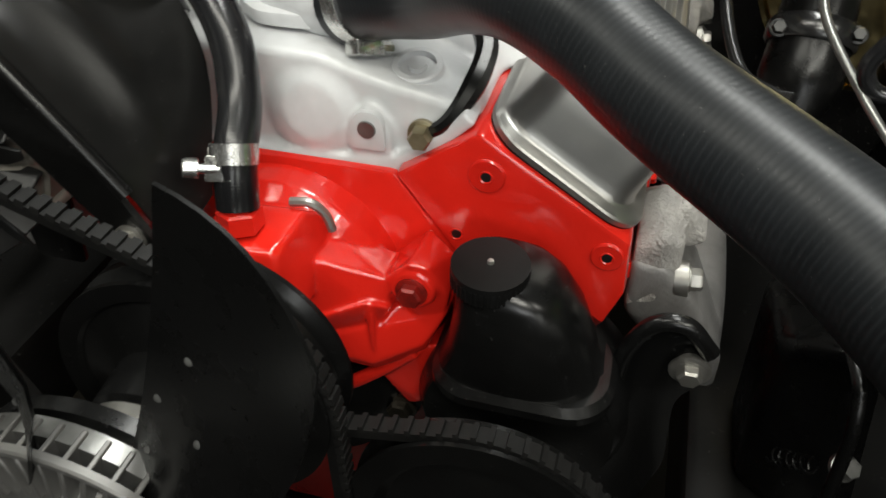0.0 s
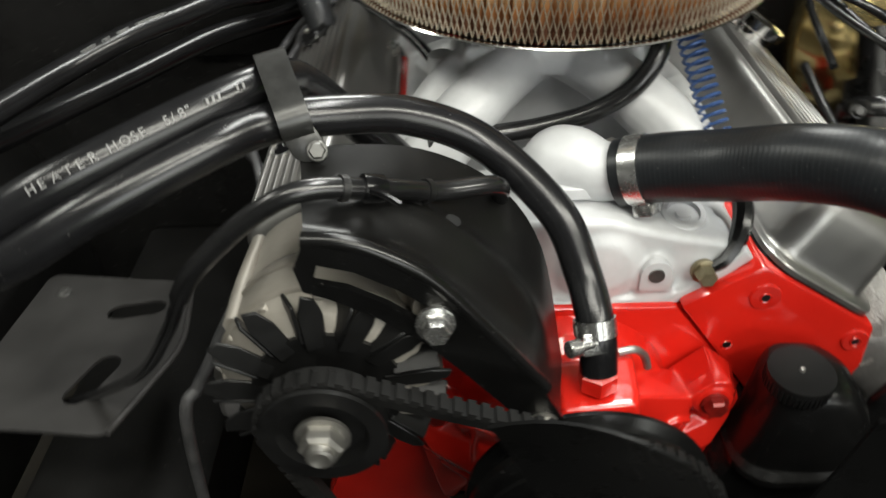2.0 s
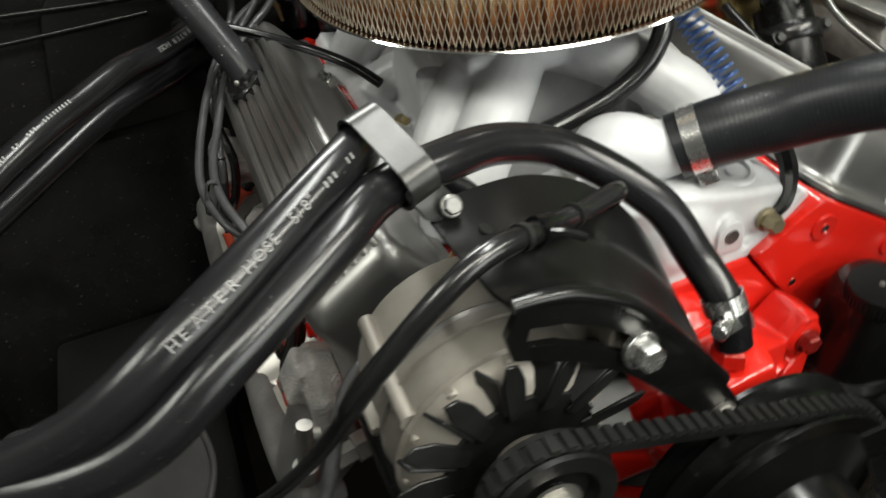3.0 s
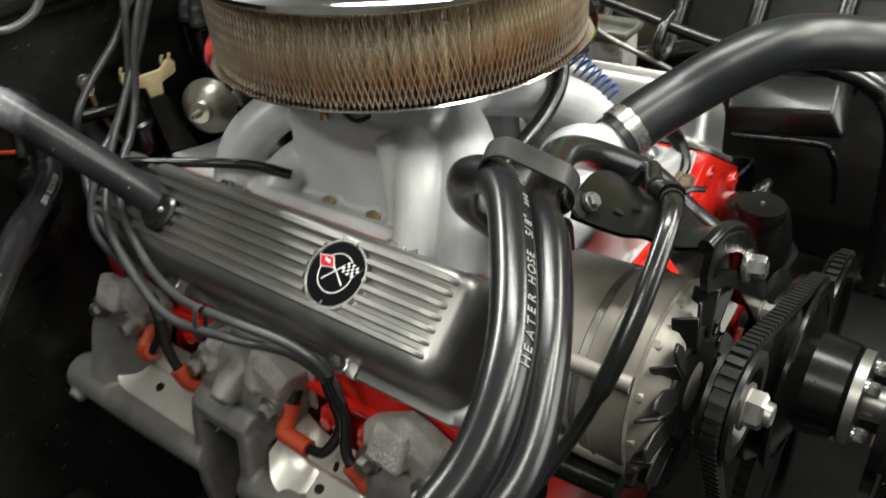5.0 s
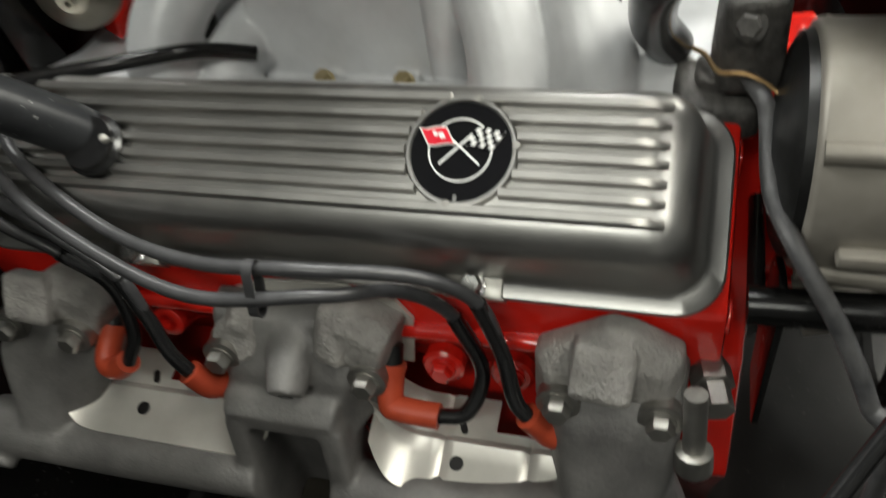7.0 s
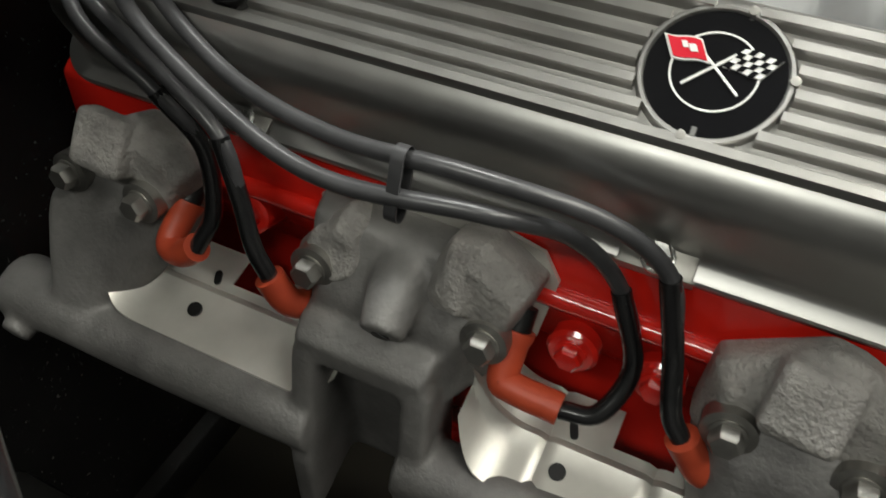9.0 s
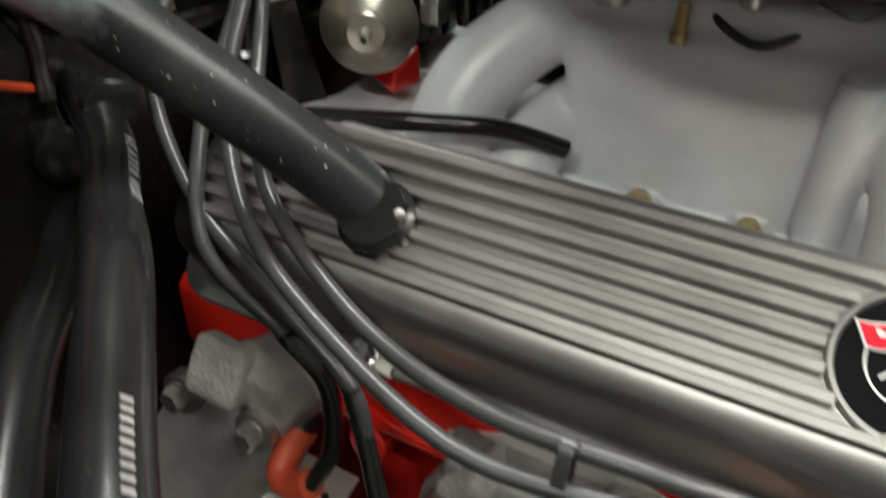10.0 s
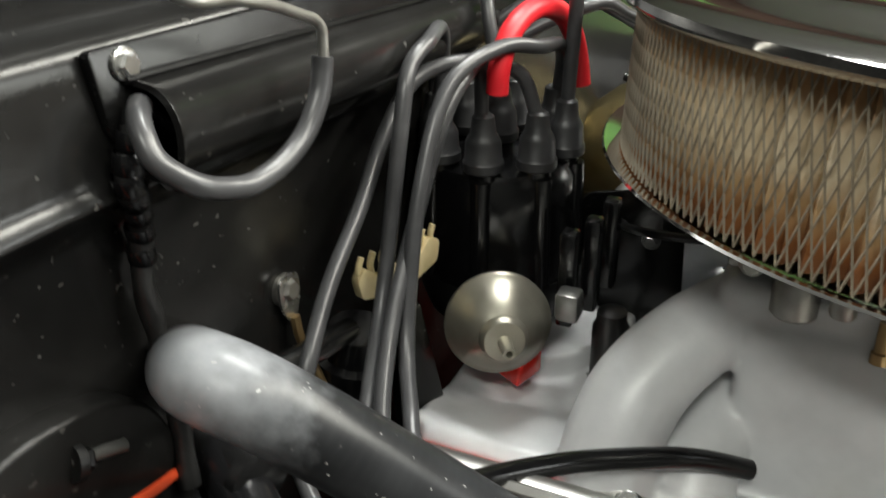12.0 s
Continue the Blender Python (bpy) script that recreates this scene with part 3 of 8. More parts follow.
def splash_panel():
    """A grey sheet behind the alternator with slotted holes, under the hoses."""
    th = thing("splash_panel", (-0.43, 0.16, 0.58), "bare grey steel splash panel with slotted holes", "panel")
    bm = bmesh.new()
    m = axes((-0.545, 0.02, 0.60), (1, 0, 0), (0, 1, -0.12))
    outer = rounded([(0, 0), (0.155, -0.02), (0.185, 0.10), (0.165, 0.215), (0.0, 0.24)], 0.015)
    vs = [bm.verts.new(m @ Vector((a, b, 0))) for a, b in outer]
    edges = [bm.edges.new((vs[i], vs[(i + 1) % len(vs)])) for i in range(len(vs))]
    for cx, cy, w, h, ang in ((0.115, 0.055, 0.07, 0.026, 1.3), (0.12, 0.165, 0.06, 0.026, 0.2)):
        ca, sa = math.cos(ang), math.sin(ang)
        hv = [bm.verts.new(m @ Vector((cx + a * ca - b * sa, cy + a * sa + b * ca, 0))) for a, b in capsule_outline(w, h, 6)]
        edges += [bm.edges.new((hv[i], hv[(i + 1) % len(hv)])) for i in range(len(hv))]
    bmesh.ops.triangle_fill(bm, edges=edges, use_beauty=True)
    ext = bmesh.ops.extrude_face_region(bm, geom=bm.faces[:])
    bmesh.ops.translate(bm, verts=[v for v in ext["geom"] if isinstance(v, bmesh.types.BMVert)], vec=(0, 0, -0.003))
    primed = surface("grey_primed_sheet", (0.028, 0.027, 0.0265), (0.055, 0.053, 0.052), (0.4, 0.55), 0.2, 12, 200, 0.2, 0.0005)
    part("sheet", bm, primed, th)
    bm = bmesh.new()
    tube(bm, [m @ Vector((a, b, 0.0008)) for a, b in ((0.155, -0.018), (0.172, 0.045), (0.184, 0.10), (0.176, 0.16), (0.165, 0.212))], 0.0032, 10, 6)
    part("rolled_edge", bm, primed, th)
    for a, b in ((0.03, 0.03), (0.03, 0.20)):
        bm = bmesh.new()
        hex_bolt(bm, m @ Vector((a, b, 0.0)), m.to_3x3() @ Vector((0, 0, 1)), 0.0055, 0.005, 1.3)
        part("panel_screw", bm, STEELDARK, th)


splash_panel()


def lit_floor_patch():
    # thin tan sheet whose colour stands in for a lit patch of floor
    bm = bmesh.new()
    box(bm, (0.45, -0.62, 0.0), (1.10, -0.18, 0.005), 0.001)
    single("lit_floor_patch", bm, surface("tan_lit_floor", (0.42, 0.29, 0.15), (0.52, 0.38, 0.21), (0.7, 0.85), 0.0, 6, 120, 0.2, 0.0006), "tan sheet standing in for a lit patch of the garage floor", "cardboard")


lit_floor_patch()


def core_support():
    th = thing("radiator_support", (0, -0.60, 0.3), "black radiator support panel at the front of the bay", "radiator support", "", "structure")
    bm = bmesh.new()
    box(bm, (-0.66, -0.66, 0.25), (0.66, -0.60, 0.78), 0.01)
    part("panel", bm, BLACKBAY, th)


core_support()


# black boxes added to fill the view down with dark, standing in for shade
def dark_filler_rail(x0, x1):
    th = thing("dark_filler_rail", ((x0 + x1) / 2, 0, 0.3), "black rail added below the engine to stand in for shade", "frame rail", "frame rails", "structure")
    bm = bmesh.new()
    box(bm, (x0, -0.60, 0.30), (x1, 0.56, 0.42), 0.012)
    part("rail", bm, BLACKBAY, th)


dark_filler_rail(-0.56, -0.36)
dark_filler_rail(0.30, 0.50)
# unseen slab, added to block lamp light that reached the floor behind
bm = bmesh.new()
box(bm, (-0.80, 0.545, 0.20), (0.80, 2.40, 0.25), 0.004)
single("floor_light_block", bm, BLACKBAY, "black slab behind the firewall, added to keep light off the floor", "floor pan", "", "structure")
bm = bmesh.new()
box(bm, (-0.36, -0.58, 0.24), (0.30, 0.10, 0.29), 0.01)
single("cross_member", bm, BLACKBAY, "black steel cross member under the engine", "cross member", "", "structure")

# ---- the engine ----


def engine_block():
    th = thing("engine_block", (CX, 0.26, 0.33), "red enamelled cast iron V8 engine block", "engine block")
    bm = bmesh.new()
    half = [(0.070, 0.7255), (0.118, 0.662), (0.168, 0.588), (0.20, 0.50), (0.155, 0.40), (0.13, 0.33)]
    outline = half + [(flip(x), z) for x, z in reversed(half)]
    slab(bm, outline, 0.004, 0.52, 0.004)
    part("crankcase", bm, RED, th)
    bm = bmesh.new()
    # timing cover: a domed pressing on the block's nose
    lathe(bm, [(0, 0.098), (0.010, 0.098), (0.014, 0.090), (0.034, 0.082), (0.040, 0.070), (0.041, 0.0)], (CX, 0.006, 0.545), (0, -1, 0), 48)
    part("timing_cover", bm, BLACKPAINT, th, "black domed timing cover")
    bm = bmesh.new()
    box(bm, (-0.155, 0.10, 0.30), (0.14, 0.51, 0.335), 0.01)
    part("oil_pan", bm, RED, th)
    return th


engine_block()

HEAD = [(0.071, 0.728), (0.126, 0.7645), (0.222, 0.7005), (0.2235, 0.660), (0.206, 0.612), (0.170, 0.588)]


def cylinder_head(side):
    y0 = 0.0 if side > 0 else 0.024
    fx = (lambda x: x) if side > 0 else flip
    s = side
    th = thing("cylinder_head", (fx(0.16), y0 + 0.24, 0.60), "glossy red painted cast iron cylinder head", "cylinder head", "cylinder heads")
    bm = bmesh.new()
    slab(bm, [(fx(x), z) for x, z in HEAD], y0, y0 + 0.497, 0.004)
    part("casting", bm, RED, th)
    for (x, z, r) in ((0.131, 0.736, 0.0118), (0.209, 0.689, 0.0105)):
        bm = bmesh.new()
        lathe(bm, [(-0.002, r), (0.0010, r), (0.0018, r - 0.001), (0.0018, 0.0)], (fx(x), y0, z), (0, -1, 0), 28)
        part("accessory_boss", bm, RED, th)
    for (x, z, h) in ((0.131, 0.736, 0.0018), (0.112, 0.688, 0.0), (0.209, 0.689, 0.0018)):
        bm = bmesh.new()
        lathe(bm, [(h + 0.0002, 0.0046), (h + 0.0008, 0.0042), (h + 0.0002, 0.0032)], (fx(x), y0, z), (0, -1, 0), 16, True)
        part("countersink", bm, RED, th)
        bm = bmesh.new()
        lathe(bm, [(h - 0.001, 0.0032), (h + 0.0004, 0.0032), (h + 0.0004, 0.0)], (fx(x), y0, z), (0, -1, 0), 16)
        part("threaded_hole", bm, FINBLACK, th, "dark empty bolt hole")
    if side < 0:
        bm = bmesh.new()
        lathe(bm, [(-0.01, 0.0125), (0.008, 0.0115), (0.009, 0.010), (0.009, 0.0065), (0.002, 0.006), (0.002, 0.0)], (fx(0.2235), 0.385, 0.647), (s, 0, 0.25), 24)
        part("tapped_boss", bm, RED, th, "bare rimmed empty tapped boss")
    bm = bmesh.new()
    tube(bm, [(fx(0.224), y0 + 0.02, 0.664), (fx(0.2245), y0 + 0.25, 0.664), (fx(0.224), y0 + 0.48, 0.664)], 0.006, 10, 4)
    part("casting_ridge", bm, RED, th)
    for yy in (0.145, 0.190, 0.285):
        bm = bmesh.new()
        o = Vector((fx(0.2235), yy, 0.632))
        lathe(bm, [(-0.004, 0.014), (0.004, 0.014), (0.006, 0.012)], o, (s, 0, 0.1), 24)
        hex_bolt(bm, o + Vector((s * 0.006, 0, 0)), (s, 0, 0.1), 0.0074, 0.007, 1.2)
        part("head_bolt", bm, RED, th)
    return th


cylinder_head(1)
cylinder_head(-1)

# the valve cover's own frame: a inboard along the rail, b to the rear, c away from the rail
COVER_LEN, COVER_W = 0.492, 0.117


def cover_frame(side):
    y0 = 0.003 if side > 0 else 0.027
    x0 = 0.2245 if side > 0 else flip(0.2245)
    m = Matrix(((-side * 0.829, 0, side * 0.559, x0), (0, 1, 0, y0), (0.559, 0, 0.829, 0.7005), (0, 0, 0, 1)))
    return m


def ring_loft(bm, m, layers, close_top=True):
    """Lofts rounded rectangles: (a0, a1, b0, b1, height, corner radius)."""
    rings = []
    for a0, a1, b0, b1, c, r in layers:
        pts = []
        for cx, cy, st in ((a1 - r, b1 - r, 0), (a0 + r, b1 - r, 1), (a0 + r, b0 + r, 2), (a1 - r, b0 + r, 3)):
            for k in range(9):
                ang = (st + k / 8) * math.pi / 2
                pts.append((cx + r * math.cos(ang), cy + r * math.sin(ang)))
        rings.append([bm.verts.new(m @ Vector((a, b, c))) for a, b in pts])
    n = len(rings[0])
    for A, B in zip(rings, rings[1:]):
        for k in range(n):
            bm.faces.new((A[k], A[(k + 1) % n], B[(k + 1) % n], B[k]))
    bm.faces.new(rings[0][::-1])
    if close_top:
        bm.faces.new(rings[-1])
    return bm


def emblem(th, m, top, ca, cb):
    """A round badge: black field, bright rim, two crossed flags."""
    def at(a, b, c):
        return m @ Vector((ca + 0.98 * a, cb + 0.98 * b, top + c))
    nrm = m.to_3x3() @ Vector((0, 0, 1))
    bm = bmesh.new()
    lathe(bm, [(-0.004, 0.0295), (0.0040, 0.0295), (0.0052, 0.0286), (0.0052, 0.0272), (0.0036, 0.0266), (0.0036, 0.0)], at(0, 0, 0), nrm, 56)
    badge = part("badge", bm, COVER, th, "round crossed-flags badge in a bright rim")
    bm = bmesh.new()
    lathe(bm, [(0.0030, 0.0264), (0.0040, 0.0264), (0.0040, 0.0)], at(0, 0, 0), nrm, 56)
    part("black_field", bm, EMBLACK, badge)
    bm = bmesh.new()
    lathe(bm, [(0.0040, 0.0168), (0.0046, 0.0168), (0.0046, 0.0160), (0.0040, 0.0160)], at(0.0006, 0.0004, 0), nrm, 56, True)
    part("inner_ring", bm, EMWHITE, badge)

    def quad(bm2, pts, lo=0.0040, hi=0.0049):
        l = [bm2.verts.new(at(a, b, lo)) for a, b in pts]
        h = [bm2.verts.new(at(a, b, hi)) for a, b in pts]
        bm2.faces.new(h)
        bm2.faces.new(l[::-1])
        for i in range(4):
            bm2.faces.new((l[i], l[(i + 1) % 4], h[(i + 1) % 4], h[i]))

    for pole in ([(-0.0080, 0.0105), (-0.0072, 0.0112), (0.0098, -0.0052), (0.0090, -0.0058)], [(-0.0073, -0.0102), (-0.0066, -0.0110), (0.0096, 0.0088), (0.0088, 0.0094)]):
        bm = bmesh.new()
        quad(bm, pole)
        part("flag_pole", bm, EMWHITE, badge)

    def waved(name, a0, b0, along, up, mat, n=6, lo=0.0040, hi=0.0050):
        """A waving flag: its fly edge ripples across the pole's direction."""
        bm2 = bmesh.new()
        top_, bot = [], []
        for k in range(n + 1):
            u = k / n
            w = 0.0009 * math.sin(u * 6.0)
            pa, pb = a0 + along[0] * u + up[0] * w * 60, b0 + along[1] * u + up[1] * w * 60
            bot.append((pa, pb))
            top_.append((pa + up[0], pb + up[1]))
        ring = bot + top_[::-1]
        l = [bm2.verts.new(at(a, b, lo)) for a, b in ring]
        h = [bm2.verts.new(at(a, b, hi)) for a, b in ring]
        m2 = len(ring)
        for k in range(n):
            bm2.faces.new((h[k], h[k + 1], h[m2 - 2 - k], h[m2 - 1 - k]))
            bm2.faces.new((l[k], l[m2 - 1 - k], l[m2 - 2 - k], l[k + 1]))
        for k in range(m2):
            bm2.faces.new((l[k], l[(k + 1) % m2], h[(k + 1) % m2], h[k]))
        return part(name, bm2, mat, badge)

    waved("flag_border", 0.0030, 0.0030, (-0.0010, 0.0150), (0.0095, 0.0058), EMWHITE)
    waved("red_flag", 0.0037, 0.0042, (-0.0009, 0.0132), (0.0080, 0.0049), EMRED, 6, 0.0041, 0.0054)
    waved("flag_mark", 0.0062, 0.0085, (-0.0002, 0.0030), (0.0030, 0.0018), EMWHITE, 3, 0.0042, 0.0057)
    waved("flag_mark", 0.0072, 0.0126, (-0.0002, 0.0022), (0.0026, 0.0015), EMWHITE, 3, 0.0042, 0.0057)
    waved("white_flag", 0.0030, -0.0020, (-0.0010, -0.0150), (0.0095, -0.0058), EMWHITE)
    ux, uy = Vector((-0.0010, -0.0150)) / 6, Vector((0.0095, -0.0058)) / 4
    for i in range(6):
        for j in range(4):
            if (i + j) % 2 == 0:
                u = (i + 0.5) / 6
                w = 0.0009 * math.sin(u * 6.0) * 60
                q0 = Vector((0.0030, -0.0020)) + ux * i + uy * j + Vector((0.0095, -0.0058)) * w
                bm = bmesh.new()
                quad(bm, [tuple(q0), tuple(q0 + uy), tuple(q0 + ux + uy), tuple(q0 + ux)], 0.0044, 0.0053)
                part("chequer", bm, EMBLACK, badge)
    for a, b in ((-0.0285, 0.004), (0.0285, -0.006), (0.004, -0.029)):
        bm = bmesh.new()
        lathe(bm, [(0.004, 0.0022), (0.0062, 0.0020), (0.0064, 0.0)], at(a, b, 0), nrm, 12)
        part("rim_rivet", bm, STEEL, badge)
    bm = bmesh.new()
    quad(bm, [(-0.0272, 0.0010), (-0.0272, -0.0010), (-0.0235, -0.0010), (-0.0235, 0.0010)], 0.0040, 0.0048)
    part("locating_mark", bm, ZINC, badge)


def valve_cover(side):
    m = cover_frame(side)
    th = thing("valve_cover", m @ Vector((0.058, 0.24, 0)), "finned cast aluminium valve cover with round crossed-flags badge", "valve cover", "valve covers")
    L, Wd, top = COVER_LEN, COVER_W, 0.064
    bm = bmesh.new()
    ring_loft(bm, m, [(e0, Wd - e1, eb, L - eb, c, r) for e0, e1, eb, c, r in (
        (0.0, 0.0, 0.0, 0.0, 0.027), (0.0, 0.0, 0.0, 0.0036, 0.027), (0.0012, 0.001, 0.0012, 0.0048, 0.026), (0.0080, 0.004, 0.0080, 0.0056, 0.023),
        (0.0105, 0.0055, 0.0105, 0.0070, 0.0215), (0.0118, 0.0065, 0.0118, 0.0100, 0.0205), (0.0128, 0.0075, 0.0128, 0.0150, 0.020), (0.0150, 0.009, 0.0160, 0.034, 0.019),
        (0.0168, 0.010, 0.0184, 0.0465, 0.0185), (0.0192, 0.0113, 0.0212, 0.0540, 0.0178), (0.0230, 0.0130, 0.0252, 0.0592, 0.0165), (0.0276, 0.0155, 0.0304, 0.0624, 0.0140), (0.0335, 0.0190, 0.0370, top, 0.0105))])
    part("cover_shell", bm, COVER, th)
    # cooling fins along the top, broken round the badge
    n, ca, cb = 7, 0.066, 0.1355 if side < 0 else L - 0.1355
    for k in range(n):
        a = 0.0362 + k * 0.0097
        spans = [(0.028, L - 0.028)]
        gap = math.sqrt(max(0.0, 0.0297 ** 2 - (a - ca) ** 2))
        if gap > 0:
            spans = [(0.028, cb - gap), (cb + gap, L - 0.028)]
        bm = bmesh.new()
        for b0, b1 in spans:
            prof = [(-0.0032, -0.004), (-0.0027, 0.0044), (-0.0018, 0.0060), (0.0018, 0.0060), (0.0027, 0.0044), (0.0032, -0.004)]
            rings = []
            ends = [(b0, b0 == 0.028), (b1, b1 == L - 0.028)]
            st = [(b0, 0.0)] if ends[0][1] else [(b0, 1.0)]
            if ends[0][1]:
                st += [(b0 + 0.006, 0.55), (b0 + 0.014, 0.9), (b0 + 0.024, 1.0)]
            if ends[1][1]:
                st += [(b1 - 0.024, 1.0), (b1 - 0.014, 0.9), (b1 - 0.006, 0.55), (b1, 0.0)]
            else:
                st += [(b1, 1.0)]
            for b, h in st:
                rings.append([bm.verts.new(m @ Vector((a + pa, b, top - (0.010 * (1 - h)) + max(pc, -0.004) * (0.25 + 0.75 * h)))) for pa, pc in prof])
            for A, B in zip(rings, rings[1:]):
                for q in range(len(prof) - 1):
                    bm.faces.new((A[q], A[q + 1], B[q + 1], B[q]))
            bm.faces.new(rings[0])
            bm.faces.new(rings[-1][::-1])
        part("cooling_fin", bm, RIBTOP, th)
    emblem(th, m, top, ca, cb)
    # rail bolts on spreader tabs
    for a, yy in ((0.0065, 0.135), (0.0065, 0.359), (Wd - 0.003, 0.135), (Wd - 0.003, 0.359)):
        b = yy
        bm = bmesh.new()
        box(bm, (a - 0.007, b - 0.017, 0.0050), (a + 0.006, b + 0.017, 0.0080), 0.001, m)
        box(bm, (a - 0.0075, b - 0.018, -0.004), (a - 0.006, b + 0.018, 0.0077), 0.0005, m)
        part("spreader_tab", bm, STEEL, th)
        bm = bmesh.new()
        hex_bolt(bm, m @ Vector((a - 0.001, b, 0.0083)), m.to_3x3() @ Vector((0, 0, 1)), 0.0065, 0.009, 1.2)
        part("cover_bolt", bm, ZINC, th, "bright zinc cover bolt")
    bm = bmesh.new()
    ring_loft(bm, m, [(0.001, Wd - 0.001, 0.001, L - 0.001, -0.0022, 0.024), (0.001, Wd - 0.001, 0.001, L - 0.001, 0.0002, 0.024)])
    part("gasket", bm, BLACKPLASTIC, th)
    return th


valve_cover(-1)
valve_cover(1)


OLIVE = surface("olive_tarnished_bolt", (0.20, 0.17, 0.10), (0.34, 0.30, 0.20), (0.35, 0.5), 0.7, 60, 300, 0.2, 0.0003)


def intake_manifold():
    th = thing("intake_manifold", (CX, 0.26, 0.72), "silver painted cast intake manifold with swept runners", "intake manifold")
    bm = bmesh.new()
    front = [(flip(0.121), 0.764), (flip(0.092), 0.7365), (flip(0.069), 0.7215), (flip(0.030), 0.719), (0.014, 0.719), (0.069, 0.7215), (0.092, 0.7365), (0.121, 0.764),
             (0.112, 0.768), (0.098, 0.774), (0.070, 0.779), (0.040, 0.787), (0.020, 0.794), (-0.036, 0.796), (flip(0.070), 0.790), (flip(0.105), 0.778)]
    slab(bm, front, 0.018, 0.10, 0.007, 3)
    rail = [(flip(0.121), 0.764), (flip(0.092), 0.7365), (flip(0.069), 0.7215), (flip(0.030), 0.719), (0.014, 0.719), (0.069, 0.7215), (0.092, 0.7365), (0.121, 0.764), (0.114, 0.771), (0.087, 0.7445), (0.065, 0.7305), (0.014, 0.727), (flip(0.030), 0.727), (flip(0.065), 0.7305), (flip(0.087), 0.7445), (flip(0.114), 0.771)]
    slab(bm, rail, 0.0095, 0.035, 0.001)
    lathe(bm, [(-0.008, 0.040), (0.0, 0.035), (0.004, 0.028), (0.0062, 0.0225), (0.0078, 0.0190), (0.0078, 0.0)], (0.014, 0.0185, 0.757), (0, -1, 0.12), 40)
    slab(bm, rounded([(0.037, 0.732), (0.038, 0.752), (0.052, 0.769), (0.067, 0.752), (0.067, 0.731)], 0.008), 0.0105, 0.03, 0.002)
    lathe(bm, [(-0.02, 0.022), (0.016, 0.0175), (0.018, 0.016), (0.018, 0.0)], (0.0755, 0.048, 0.7625), (0, -0.25, 1), 32)
    box(bm, (0.092, 0.022, 0.755), (0.112, 0.055, 0.772), 0.006)
    hull(bm, [(0.076, 0.012, 0.740), (0.098, 0.013, 0.743), (0.077, 0.018, 0.764), (0.098, 0.019, 0.764), (0.074, 0.03, 0.742), (0.098, 0.03, 0.745), (0.076, 0.03, 0.775), (0.098, 0.03, 0.772)], 0.004)
    slab(bm, [(flip(0.085), 0.722), (0.085, 0.722), (0.074, 0.742), (flip(0.074), 0.742)], 0.06, 0.495, 0.003)
    slab(bm, [(flip(0.078), 0.735), (0.078, 0.735), (0.075, 0.785), (0.070, 0.846), (flip(0.070), 0.846), (flip(0.075), 0.785)], 0.200, 0.352, 0.010, 3)
    box(bm, (flip(0.066), 0.165, 0.835), (0.066, 0.365, 0.862), 0.006, None, 3)
    lathe(bm, [(-0.02, 0.050), (0.02, 0.044)], (CX, 0.478, 0.752), (0, 0, 1), 36)
    slab(bm, [(flip(0.118), 0.745), (flip(0.06), 0.72), (0.06, 0.72), (0.118, 0.745), (0.112, 0.768), (0.06, 0.756), (flip(0.06), 0.756), (flip(0.112), 0.768)], 0.425, 0.515, 0.004)
    runs = [([(0.112, 0.402, 0.750), (0.103, 0.402, 0.778), (0.084, 0.393, 0.806), (0.054, 0.368, 0.828), (0.015, 0.330, 0.838)], 0.0225),
            ([(0.104, 0.362, 0.742), (0.094, 0.362, 0.758), (0.074, 0.358, 0.772), (0.042, 0.346, 0.784)], 0.0190),
            ([(0.112, 0.158, 0.752), (0.100, 0.160, 0.784), (0.080, 0.172, 0.815), (0.048, 0.196, 0.836), (0.01, 0.225, 0.842)], 0.0235),
            ([(0.112, 0.108, 0.756), (0.096, 0.112, 0.790), (0.068, 0.128, 0.820), (0.035, 0.160, 0.838), (0.0, 0.205, 0.842)], 0.0235)]
    for s in (1, -1):
        fx = (lambda x: x) if s > 0 else flip
        slab(bm, [(fx(0.078), 0.722), (fx(0.122), 0.7600), (fx(0.113), 0.769), (fx(0.066), 0.738)], 0.03, 0.505, 0.003)
        for pts, r in runs:
            tube(bm, [(fx(x), y, z) for x, y, z in pts], (lambda r0: (lambda q: r0 * (1.18 - 0.25 * q)))(r), 20, 8)
        lathe(bm, [(0, 0.0135), (0.070, 0.0125), (0.085, 0.0125)], (fx(0.083), 0.204, 0.757), (0, 0, 1), 24)
        for yy, w in ((0.236, 0.006), (0.294, 0.006), (0.462, 0.0065), (0.062, 0.0065), (0.13, 0.006), (0.40, 0.006)):
            lathe(bm, [(-0.020, 0.0125), (-0.001, 0.0110)], (fx(0.0885), yy, 0.7520), (s * 0.3, 0, 1), 20)
            bm2 = bmesh.new()
            hex_bolt(bm2, (fx(0.0890), yy, 0.7530), (s * 0.3, 0, 1), w, 0.0065)
            part("manifold_bolt", bm2, YELLOWZINC, th, "yellow zinc manifold bolt")
    cast(part("casting", bm, SILVER, th, "", 60), 0.0020, 5)
    bm = bmesh.new()
    lathe(bm, [(-0.006, 0.0175), (0.0020, 0.0168), (0.0030, 0.0158), (0.0030, 0.0122), (-0.0010, 0.0116), (-0.0010, 0.0060), (0.0025, 0.0056), (0.0025, 0.0)], (0.0755, 0.0434, 0.7805), (0, -0.25, 1), 32)
    part("pipe_plug", bm, SILVER, th)
    bm = bmesh.new()
